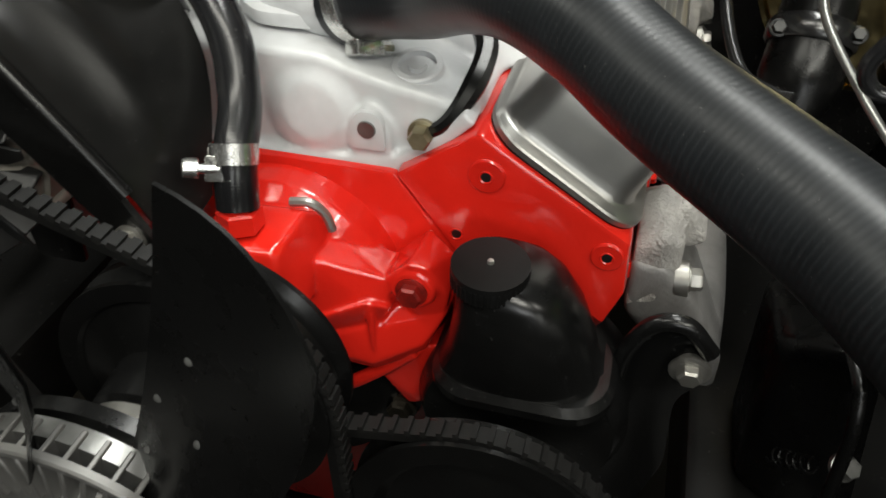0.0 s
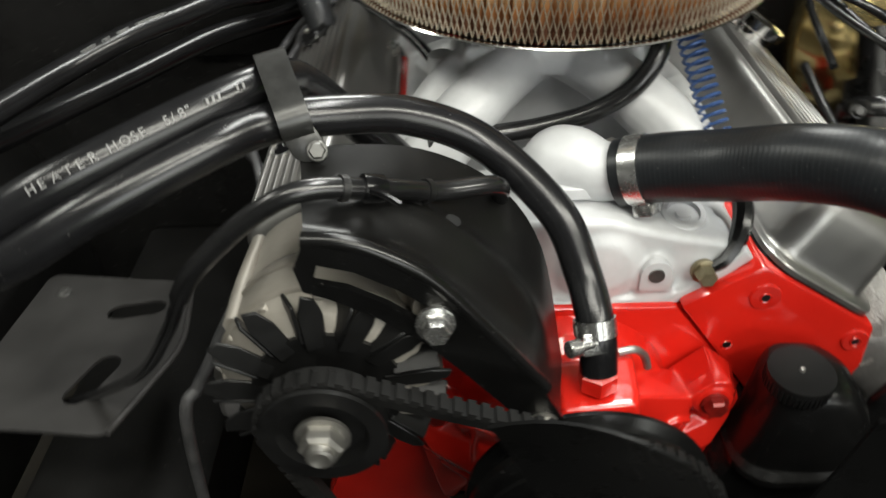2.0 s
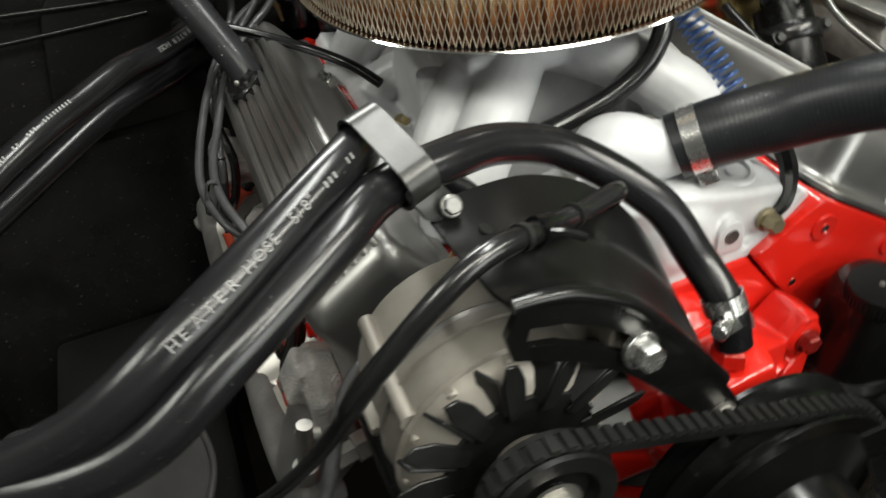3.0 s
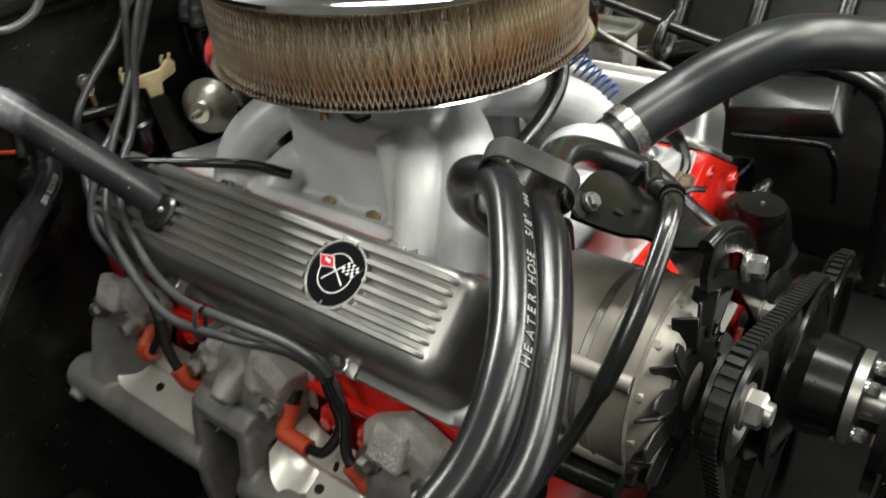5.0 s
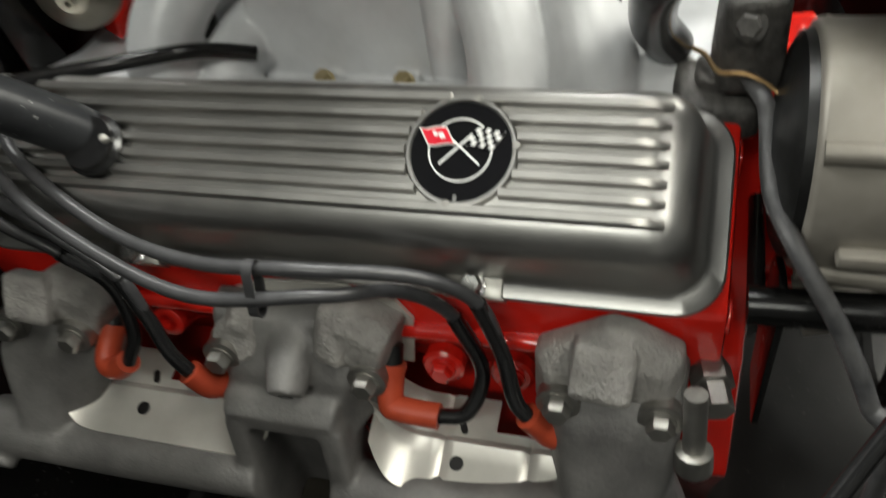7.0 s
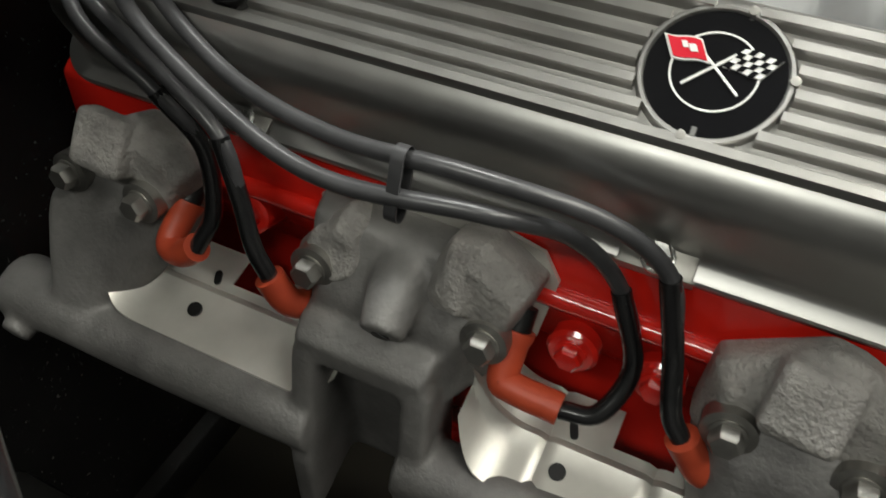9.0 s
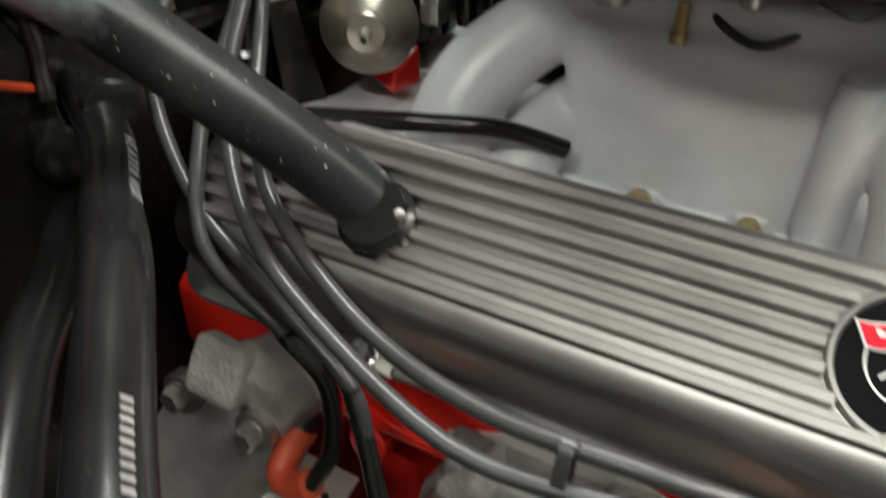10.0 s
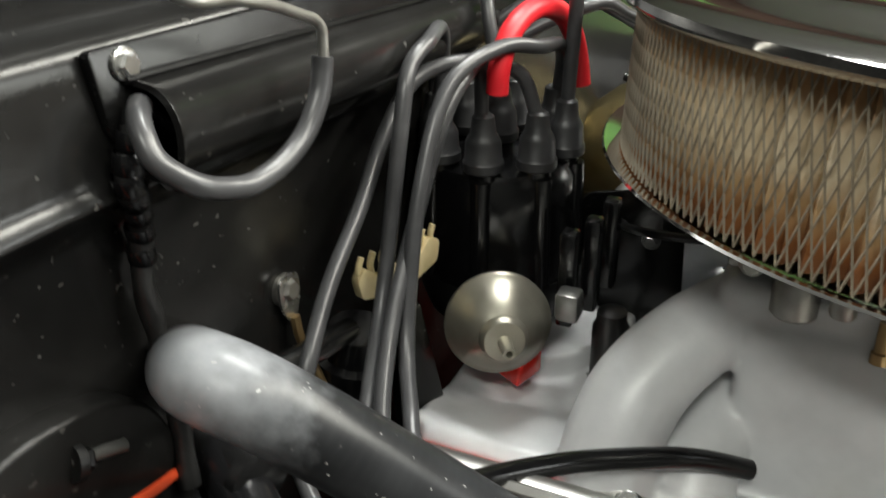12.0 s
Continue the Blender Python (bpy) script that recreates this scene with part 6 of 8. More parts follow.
part("screw_housing", bm, ZINC, cl)
bm = bmesh.new()
lathe(bm, [(-0.012, 0.0030), (0.0, 0.0030), (0.0, 0.0058), (0.0075, 0.0058), (0.0085, 0.0050), (0.0085, 0.0)], m @ Vector((-0.009, 0.0, 0.0045)), m.to_3x3() @ Vector((-1, 0, 0.35)), 20)
part("clamp_screw", bm, ZINC, cl, "slotted zinc screw")
hose = heater_hose(HOSE_B, "black rubber heater hose with white stamped lettering", True)


bm = bmesh.new()
lathe(bm, [(-0.030, 0.0105), (0.004, 0.0105)], HOSE_B[0], (-0.4, 0.15, 0.9), 20)
lathe(bm, [(-0.030, 0.0150), (-0.016, 0.0150), (-0.015, 0.0125)], HOSE_B[0], (-0.4, 0.15, 0.9), 6)
part("hose_nipple", bm, STEELDARK, hose, "dull steel hose nipple")


def hose_bracket():
    """A double P-clip that holds both heater hoses on the bracket."""
    th = thing("hose_bracket", (-0.185, -0.02, 0.88), "dark steel double clip round two heater hoses", "hose clip")
    bm = bmesh.new()
    ax = Vector((-0.93, -0.32, -0.12)).normalized()
    c1, c2 = Vector((-0.186, -0.0135, 0.9015)), Vector((-0.200, 0.0125, 0.9160))
    across = (c2 - c1)
    across = (across - ax * across.dot(ax))
    sep = across.length
    across.normalize()
    up = across.cross(ax)
    if up.z < 0:
        up = -up
    mid = (c1 + c2) / 2
    prof = [(a * 1.0, b * 1.0) for a, b in capsule_outline(sep + 0.0295, 0.0295, 12)]
    inner = capsule_outline(sep + 0.0262, 0.0262, 12)
    rows = []
    for poly in (prof, inner):
        for w in (-0.0095, 0.0095):
            rows.append([bm.verts.new(mid + across * a + up * b + ax * w) for a, b in poly])
    n = len(prof)
    for A, B in ((rows[0], rows[1]), (rows[1], rows[3]), (rows[3], rows[2]), (rows[2], rows[0])):
        for k in range(n):
            bm.faces.new((A[k], A[(k + 1) % n], B[(k + 1) % n], B[k]))
    part("strap", bm, CLIPSTEEL, th)
    bm = bmesh.new()
    m = axes((-0.182, -0.0285, 0.8890), (1, 0.3, 0.05), (0, -0.5, -1))
    prism(bm, rounded([(-0.011, -0.014), (0.009, -0.014), (0.016, 0.004), (0.012, 0.010), (-0.004, 0.008)], 0.006), m, 0.0025, 0.0006)
    part("tab", bm, CLIPSTEEL, th)
    bm = bmesh.new()
    hex_bolt(bm, (-0.172, -0.031, 0.888), (0.1, -0.8, 0.55), 0.0052, 0.005, 1.2)
    part("clip_bolt", bm, STEELDARK, th)
    return th


hose_bracket()


def cable(name, pts, r, material, label, category="cable", seg=12, group=""):
    bm = bmesh.new()
    tube(bm, pts, r, seg, 10)
    return single(name, bm, material, label, category, group)


def wiring_loom():
    th = thing("wiring_loom", (-0.1, -0.05, 0.868), "black sleeved alternator wiring loom tied with nylon", "cable")
    pts = [(-0.0634, -0.002, 0.8300), (-0.0680, -0.0245, 0.8560), (-0.1030, -0.0424, 0.8650), (-0.1355, -0.0667, 0.8837), (-0.1826, -0.0859, 0.8933), (-0.2392, -0.0872, 0.8478), (-0.2753, -0.0679, 0.7837), (-0.3234, -0.0277, 0.7070), (-0.4019, 0.0365, 0.6159), (-0.4723, 0.0747, 0.5585)]
    bm = bmesh.new()
    tube(bm, pts, lambda q: 0.0062 if q < 0.42 else 0.0046, 14, 10)
    part("sleeve", bm, RUBBER, th)
    path = spline(pts, 10)
    for k in (22, 34):
        t = (path[k + 1] - path[k - 1]).normalized()
        bm = bmesh.new()
        lathe(bm, [(-0.002, 0.0066), (-0.002, 0.0074), (0.002, 0.0074), (0.002, 0.0066)], path[k], t, 18, True)
        part("tape_band", bm, TAPE, th)
    bm = bmesh.new()
    tube(bm, [(-0.134, -0.0650, 0.8830), (-0.1385, -0.0685, 0.8855), (-0.143, -0.0705, 0.8870)], 0.0082, 12, 3)
    tie = part("cable_tie", bm, BLACKPLASTIC, th, "black nylon cable tie")
    bm = bmesh.new()
    tube(bm, [(-0.1375, -0.076, 0.8890), (-0.131, -0.079, 0.8880), (-0.122, -0.083, 0.8840)], 0.0022, 8, 4)
    part("tie_tail", bm, BLACKPLASTIC, tie)


wiring_loom()
cable("vacuum_hose", [(-0.1134, 0.1014, 0.8158), (-0.0875, 0.1124, 0.8122), (-0.0484, 0.1189, 0.8118), (-0.0157, 0.1208, 0.8161), (0.0195, 0.1183, 0.8286), (0.0502, 0.1194, 0.8498), (0.0673, 0.1329, 0.8760), (0.0657, 0.1647, 0.8930)], 0.0078, RUBBER, "black rubber vacuum hose beside the carburetor", "hose", 14)

# ---- exhaust side ----


def exhaust_manifold(side):
    fx = (lambda x: x) if side < 0 else flip
    s = side
    yo = 0.0 if side < 0 else -0.024
    th = thing("exhaust_manifold", (fx(-0.31), 0.28, 0.52), "rough grey cast iron exhaust manifold", "exhaust manifold", "exhaust manifolds")

    def lump(bm, groups, bevel=0.004):
        """A hull round outlines in y and z, each at its own x."""
        hull(bm, [(fx(x), y + yo, z) for x, yz in groups for y, z in yz], bevel, 2)

    def rect(y0, y1, z0, z1):
        return [(y0, z0), (y1, z0), (y1, z1), (y0, z1)]

    def shifted(yz, k, dz, yc, zc):
        return [(yc + (y - yc) * k, zc + (z - zc) * k + dz) for y, z in yz]

    bm = bmesh.new()
    # the log, in two runs with the outlet's framed pocket between them
    tube(bm, [(fx(x), y + yo, z) for x, y, z in ((-0.282, 0.040, 0.592), (-0.294, 0.080, 0.577), (-0.300, 0.14, 0.567), (-0.302, 0.20, 0.564), (-0.302, 0.258, 0.563))], 0.0205, 24, 6)
    tube(bm, [(fx(x), y + yo, z) for x, y, z in ((-0.303, 0.312, 0.566), (-0.304, 0.37, 0.566), (-0.304, 0.43, 0.566), (-0.303, 0.49, 0.566), (-0.302, 0.545, 0.564))], lambda q: 0.0200 + 0.003 * q, 24, 6)
    lathe(bm, [(0, 0.011), (0.016, 0.010)], (fx(-0.315), 0.530 + yo, 0.556), (s * 0.8, 0.0, -0.25), 16)
    # the paired centre port, running down to the frame
    lump(bm, [(-0.240, rect(0.216, 0.334, 0.630, 0.690)), (-0.262, rect(0.222, 0.330, 0.620, 0.688)), (-0.282, rect(0.240, 0.322, 0.602, 0.652)), (-0.286, rect(0.248, 0.322, 0.598, 0.626))], 0.006)
    lump(bm, [(-0.262, rect(0.246, 0.324, 0.606, 0.644)), (-0.290, rect(0.246, 0.326, 0.614, 0.640)), (-0.300, rect(0.248, 0.325, 0.614, 0.630))], 0.004)
    for y0, y1 in ((0.244, 0.260), (0.312, 0.327)):
        lump(bm, [(-0.266, rect(y0, y1, 0.50, 0.622)), (-0.290, rect(y0, y1, 0.50, 0.622)), (-0.301, rect(y0, y1, 0.50, 0.624)), (-0.322, rect(y0 - 0.004, y1 - 0.004, 0.49, 0.545))], 0.003)
    lump(bm, [(-0.262, rect(0.25, 0.32, 0.50, 0.61)), (-0.272, rect(0.25, 0.32, 0.50, 0.61))], 0.001)
    # curved webs from the log up into the end ports
    for y0, y1, y2, y3 in ((0.040, 0.126, 0.044, 0.104), (0.424, 0.488, 0.462, 0.508)):
        lump(bm, [(-0.240, rect(y0, y1, 0.630, 0.676)), (-0.264, rect(y0 + 0.002, y1 - 0.002, 0.622, 0.672)), (-0.286, rect(y2, y3, 0.588, 0.646)), (-0.298, rect(y2 + 0.006, y3 - 0.004, 0.560, 0.612)), (-0.314, rect(y2 + 0.010, y3 - 0.006, 0.556, 0.586))], 0.008)
    tube(bm, [(fx(-0.258), 0.276 + yo, 0.668), (fx(-0.280), 0.274 + yo, 0.664), (fx(-0.2965), 0.2725 + yo, 0.6560)], lambda q: 0.0185 - 0.0070 * q, 20, 4)
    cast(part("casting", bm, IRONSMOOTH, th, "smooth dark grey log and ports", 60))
    pads = (([(0.346, 0.640), (0.342, 0.662), (0.325, 0.684), (0.308, 0.702), (0.297, 0.690), (0.306, 0.668), (0.318, 0.648)], 0.322, 0.668, 0.268),
            ([(0.264, 0.676), (0.252, 0.706), (0.233, 0.709), (0.207, 0.690), (0.219, 0.644), (0.242, 0.640), (0.260, 0.662)], 0.238, 0.676, 0.271),
            ([(0.128, 0.640), (0.126, 0.686), (0.097, 0.702), (0.084, 0.712), (0.070, 0.709), (0.044, 0.694), (0.040, 0.645), (0.084, 0.630)], 0.084, 0.672, 0.268),
            ([(0.500, 0.648), (0.480, 0.686), (0.445, 0.710), (0.410, 0.699), (0.402, 0.686), (0.424, 0.645), (0.470, 0.640)], 0.455, 0.676, 0.268))
    for yz, yc, zc, x in pads:
        bm = bmesh.new()
        lump(bm, [(-0.241, shifted(yz, 1.0, -0.010, yc, zc)), (-x + 0.008, shifted(yz, 0.98, -0.002, yc, zc)), (-x - 0.004, shifted(yz, 0.80, -0.006, yc, zc))], 0.003)
        if yc in (0.084, 0.455):
            u = Vector((-s * -0.45, 0, 0.9))
            box(bm, (-0.017, -0.017, -0.012), (0.017, 0.017, 0.0055), 0.004, axes((fx(-x - 0.001), yc + yo + 0.002, zc + 0.014), (0, 1, 0.1), (s * -0.5, 0, 0.85)) @ Matrix.Rotation(math.pi if s > 0 else 0, 4, "X"))
        if yc == 0.322:
            lathe(bm, [(-0.012, 0.016), (0.002, 0.0155)], (fx(-0.271), 0.314 + yo, 0.672), (s * 0.85, 0, 0.5), 24)
        if yc == 0.238:
            hull(bm, [(fx(x2), y + yo, z) for x2, y, z in ((-0.262, 0.258, 0.668), (-0.262, 0.248, 0.702), (-0.278, 0.256, 0.676), (-0.278, 0.246, 0.694), (-0.268, 0.232, 0.698), (-0.284, 0.240, 0.672), (-0.268, 0.232, 0.660))], 0.002)
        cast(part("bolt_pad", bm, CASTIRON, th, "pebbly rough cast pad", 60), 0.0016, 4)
    for y, z in ((0.110, 0.660), (0.054, 0.657), (0.226, 0.656), (0.323, 0.662), (0.436, 0.661), (0.487, 0.664)):
        bm = bmesh.new()
        lathe(bm, [(-0.006, 0.0125), (0.0028, 0.0125), (0.0034, 0.0105)], (fx(-0.276), y + yo, z), (s, 0, 0.12), 24)
        hex_bolt(bm, (fx(-0.279), y + yo, z + 0.0003), (s, 0, 0.12), 0.0078, 0.009, 1.12)
        part("manifold_bolt", bm, STEEL, th, "greyish steel manifold bolt")
    bm = bmesh.new()
    lathe(bm, [(0.0, 0.0048), (0.0015, 0.0048), (0.0015, 0.0)], (fx(-0.2958), 0.2725 + yo, 0.6562), (s * 0.90, -0.05, -0.43), 20)
    part("boss_hole", bm, FINBLACK, th)
    bm = bmesh.new()
    hull(bm, [(fx(x), y + yo, z) for x in (-0.240, -0.2425) for y, z in ((0.210, 0.632), (0.203, 0.676), (0.212, 0.692), (0.250, 0.702), (0.300, 0.698), (0.338, 0.680), (0.336, 0.632))], 0.0)
    part("gasket", bm, SHIELD, th, "thin bright gasket edge")
    return th


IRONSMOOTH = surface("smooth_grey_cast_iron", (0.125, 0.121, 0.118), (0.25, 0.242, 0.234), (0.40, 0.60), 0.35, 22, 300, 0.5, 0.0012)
exhaust_manifold(-1)
exhaust_manifold(1)


def heat_shield(y0, y1, notch):
    """A bright stamped shield tray under two plug boots: floor, pressed bead, folded lip that turns up round its ends."""
    th = thing("heat_shield", (-0.29, (y0 + y1) / 2, 0.59), "bright stamped steel spark plug heat shield", "heat shield", "plug heat shields")
    bm = bmesh.new()
    lift = 0.006 if y0 > 0.3 else 0.0
    prof = [(-0.241, 0.5975), (-0.262, 0.5925), (-0.268, 0.5910), (-0.2705, 0.5930), (-0.2735, 0.5935), (-0.276, 0.5920), (-0.2800, 0.5900), (-0.2840, 0.5880), (-0.3060, 0.5815)]
    n = 36
    rows = []
    for k in range(n + 1):
        u = k / n
        y = y0 + (y1 - y0) * u
        e = min(u, 1 - u) * (y1 - y0)
        tail = (1 - u) * (y1 - y0)
        rim = max(0.0, 1 - e / 0.014) ** 2 * 0.008 + max(0.0, 1 - tail / 0.034) ** 2 * 0.026  # the rear end sweeps well upwards
        seam = -0.0022 if y0 < 0.3 and min(abs(u - 0.30), abs(u - 0.70)) < 0.016 else 0.0
        pull = max(0.0, 1 - e / 0.020) ** 2 * 0.016  # rounded outer corners
        rows.append([bm.verts.new((x + (pull if i > 4 else 0.0) * (i - 4) / 4, y, z + lift + rim * (1.0 if i < 6 else 0.75) + seam)) for i, (x, z) in enumerate(prof)])
    for a, (A, B) in enumerate(zip(rows, rows[1:])):
        u = (a + 0.5) / n
        for i in range(len(prof) - 1):
            if i == 0 and abs(u - notch) < 0.11:
                continue  # a notch where the plug passes
            bm.faces.new((A[i], A[i + 1], B[i + 1], B[i]))
    ext = bmesh.ops.extrude_face_region(bm, geom=bm.faces[:])
    bmesh.ops.translate(bm, verts=[v for v in ext["geom"] if isinstance(v, bmesh.types.BMVert)], vec=(-0.0002, 0, -0.0014))
    part("tray", bm, SHIELD, th, "", 30)
    mid = y0 + (y1 - y0) * 0.62
    bm = bmesh.new()
    prism(bm, capsule_outline(0.010, 0.0045, 6), axes((-0.262, mid, 0.5932 + lift), (0.9, 0.4, 0.21), (0.4, -0.9, 0.09)), -0.0012, 0.0)
    part("pierced_slot", bm, FINBLACK, th)
    bm = bmesh.new()
    lathe(bm, [(-0.001, 0.0046), (0.0006, 0.0046), (0.0006, 0.0)], (-0.2862, mid, 0.5886 + lift), (-0.38, 0, 0.92), 16)
    part("pierced_hole", bm, FINBLACK, th)
    return th


heat_shield(0.086, 0.232, 0.36)
heat_shield(0.308, 0.470, 0.45)


def boot(bm, pts, r):
    tube(bm, pts, r, 16, 6)


def plug_wire(name, pts, boot_pts, label):
    th = thing(name, pts[0], label, "spark plug wire", "spark plug wires")
    bm = bmesh.new()
    tube(bm, pts, 0.0040, 12, 10)
    part("wire", bm, WIRE, th)
    if boot_pts:
        bm = bmesh.new()
        tube(bm, pts[-4:], 0.0049, 12, 10)
        part("heat_sleeve", bm, RUBBER, th, "black heat sleeve")
        bm = bmesh.new()
        tube(bm, boot_pts, lambda q: 0.0082 if q < 0.9 else 0.0092, 16, 8)
        part("plug_boot", bm, BOOT, th, "orange red angled silicone boot")
        bm = bmesh.new()
        tube(bm, [boot_pts[-1], tuple(Vector(boot_pts[-1]) + (Vector(boot_pts[-1]) - Vector(boot_pts[-2])).normalized() * 0.012)], 0.0068, 14, 1, True, True)
        part("spark_plug", bm, FINBLACK, th)
    return th


SEC1 = [(-0.2040, 0.4690, 0.8090), (-0.2413, 0.4315, 0.7869), (-0.2689, 0.3660, 0.7624), (-0.2845, 0.3001, 0.7582), (-0.2842, 0.2356, 0.7605), (-0.2691, 0.1826, 0.7457), (-0.2616, 0.1534, 0.7209), (-0.2639, 0.1429, 0.6823), (-0.2776, 0.1348, 0.6583), (-0.2819, 0.1269, 0.6483)]
SEC2 = [(-0.2150, 0.4790, 0.8060), (-0.2557, 0.4353, 0.7842), (-0.2800, 0.3816, 0.7660), (-0.2990, 0.3024, 0.7480), (-0.2900, 0.2277, 0.7480), (-0.2648, 0.1953, 0.7279), (-0.2520, 0.1724, 0.6950), (-0.2600, 0.1577, 0.6577), (-0.2768, 0.1652, 0.6363), (-0.2800, 0.1832, 0.6317)]
SEC3 = [(-0.2178, 0.4916, 0.8082), (-0.2609, 0.4621, 0.7656), (-0.2680, 0.4127, 0.7355), (-0.2640, 0.3933, 0.7050), (-0.2727, 0.3883, 0.6697), (-0.2838, 0.3957, 0.6483)]
SEC4 = [(-0.2158, 0.5270, 0.8071), (-0.2477, 0.4750, 0.7763), (-0.2655, 0.4116, 0.7500), (-0.2754, 0.3695, 0.7273), (-0.2820, 0.3580, 0.6960), (-0.2890, 0.3491, 0.6749), (-0.2900, 0.3404, 0.6559)]
UPA = [(-0.0350, 0.4760, 0.9200), (-0.0400, 0.4847, 0.9430), (-0.0594, 0.5057, 0.9523), (-0.0817, 0.5256, 0.9467), (-0.1089, 0.5304, 0.9261), (-0.1390, 0.5296, 0.8972), (-0.1770, 0.5266, 0.8720), (-0.2090, 0.5212, 0.8441)]
UPB = [(-0.0430, 0.5320, 0.9200), (-0.0460, 0.5271, 0.9535), (-0.0623, 0.5208, 0.9689), (-0.0872, 0.5149, 0.9680), (-0.1077, 0.5159, 0.9591), (-0.1210, 0.5146, 0.9362), (-0.1459, 0.5150, 0.8607), (-0.1850, 0.5040, 0.8250)]
UPC = [(0.0185, 0.4800, 0.9220), (0.0100, 0.4760, 0.9420), (-0.0120, 0.4720, 0.9540), (-0.0380, 0.4742, 0.9577), (-0.0645, 0.4867, 0.9615), (-0.0990, 0.5001, 0.9484), (-0.1304, 0.5023, 0.9012), (-0.1553, 0.4983, 0.8447), (-0.1803, 0.4850, 0.8200)]
UPD = [(-0.0506, 0.5024, 0.9200), (-0.0543, 0.5016, 0.9470), (-0.0698, 0.4993, 0.9524), (-0.0985, 0.5018, 0.9356), (-0.1251, 0.5053, 0.8945), (-0.1613, 0.5026, 0.8524), (-0.1925, 0.4930, 0.8237)]
plug_wire("spark_plug_wire", UPC + SEC1, [(-0.2819, 0.127, 0.650), (-0.281, 0.121, 0.640), (-0.279, 0.113, 0.628), (-0.262, 0.110, 0.618)], "grey spark plug wire clipped along the valve cover")
plug_wire("spark_plug_wire", UPD + SEC2, [(-0.280, 0.183, 0.632), (-0.280, 0.208, 0.634), (-0.277, 0.2145, 0.6365), (-0.262, 0.2145, 0.656)], "grey spark plug wire with angled orange red boot")
plug_wire("spark_plug_wire", UPA + SEC4, [(-0.290, 0.342, 0.658), (-0.288, 0.334, 0.642), (-0.278, 0.330, 0.632), (-0.262, 0.326, 0.628)], "grey spark plug wire running to a rear cylinder")
plug_wire("spark_plug_wire", UPB + SEC3, [(-0.2838, 0.395, 0.650), (-0.284, 0.408, 0.640), (-0.279, 0.420, 0.640), (-0.260, 0.418, 0.656)], "grey spark plug wire dropping behind the manifold")
bm = bmesh.new()
m = axes((-0.293, 0.262, 0.7520), (-0.30, 0.0, -0.95), (-0.95, 0.0, 0.30))
tie = capsule_outline(0.0335, 0.0115, 8)
rows = [[bm.verts.new(m @ Vector((a + da, b * k, w))) for a, b in tie] for k, da, w in ((1.0, 0.0, -0.0028), (1.0, 0.0, 0.0028), (0.78, 0.0, 0.0028), (0.78, 0.0, -0.0028))]
for A, B in zip(rows, rows[1:] + rows[:1]):
    for k in range(len(tie)):
        bm.faces.new((A[k], A[(k + 1) % len(tie)], B[(k + 1) % len(tie)], B[k]))
single("wire_separator", bm, WIRE, "grey loop clip holding two plug wires together", "wire clip")


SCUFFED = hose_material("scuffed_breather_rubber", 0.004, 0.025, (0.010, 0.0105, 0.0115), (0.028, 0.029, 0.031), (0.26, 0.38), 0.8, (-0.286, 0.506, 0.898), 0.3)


def breather_hose():
    th = thing("breather_hose", (-0.213, 0.381, 0.79), "thick scuffed black breather hose plugged into the valve cover", "hose")
    bm = bmesh.new()
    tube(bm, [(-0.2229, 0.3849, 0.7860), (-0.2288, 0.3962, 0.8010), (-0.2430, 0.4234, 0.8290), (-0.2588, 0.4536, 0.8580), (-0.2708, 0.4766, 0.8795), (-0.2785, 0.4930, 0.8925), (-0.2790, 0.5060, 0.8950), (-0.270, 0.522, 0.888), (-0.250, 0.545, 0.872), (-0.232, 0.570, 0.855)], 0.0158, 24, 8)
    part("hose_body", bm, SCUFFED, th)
    m = cover_frame(-1)
    nrm = m.to_3x3() @ Vector((0, 0, 1))
    bm = bmesh.new()
    lathe(bm, [(-0.012, 0.015), (-0.002, 0.0185), (0.004, 0.0185), (0.006, 0.016), (0.010, 0.0155)], (-0.2310, 0.3794, 0.7890), nrm, 28)
    part("grommet", bm, RUBBER, th, "black rubber grommet")
    bm = bmesh.new()
    lathe(bm, [(0, 0.0026), (0.002, 0.0026), (0.0026, 0.0018)], (-0.2390, 0.3634, 0.802), (-0.5, -0.7, 0.4), 14)
    part("clip_end", bm, STEEL, th)
    return th


breather_hose()
def drain_tube():
    th = thing("drain_tube", (-0.106, 0.338, 0.774), "loose black plastic tube lying over the valve cover", "tube")
    pts = [(-0.1089, 0.3368, 0.7760), (-0.1233, 0.3570, 0.7866), (-0.1383, 0.3751, 0.7939), (-0.1635, 0.4089, 0.7999), (-0.1981, 0.4337, 0.8118), (-0.2294, 0.4463, 0.8239)]
    bm = bmesh.new()
    tube(bm, pts, 0.0052, 16, 10)
    part("tube_wall", bm, BLACKPLASTIC, th)
    d = (Vector(pts[0]) - Vector(pts[1])).normalized()
    bm = bmesh.new()
    lathe(bm, [(0.0, 0.0036), (0.0004, 0.0036), (0.0004, 0.0)], pts[0], d, 14)
    part("open_bore", bm, FINBLACK, th)


drain_tube()


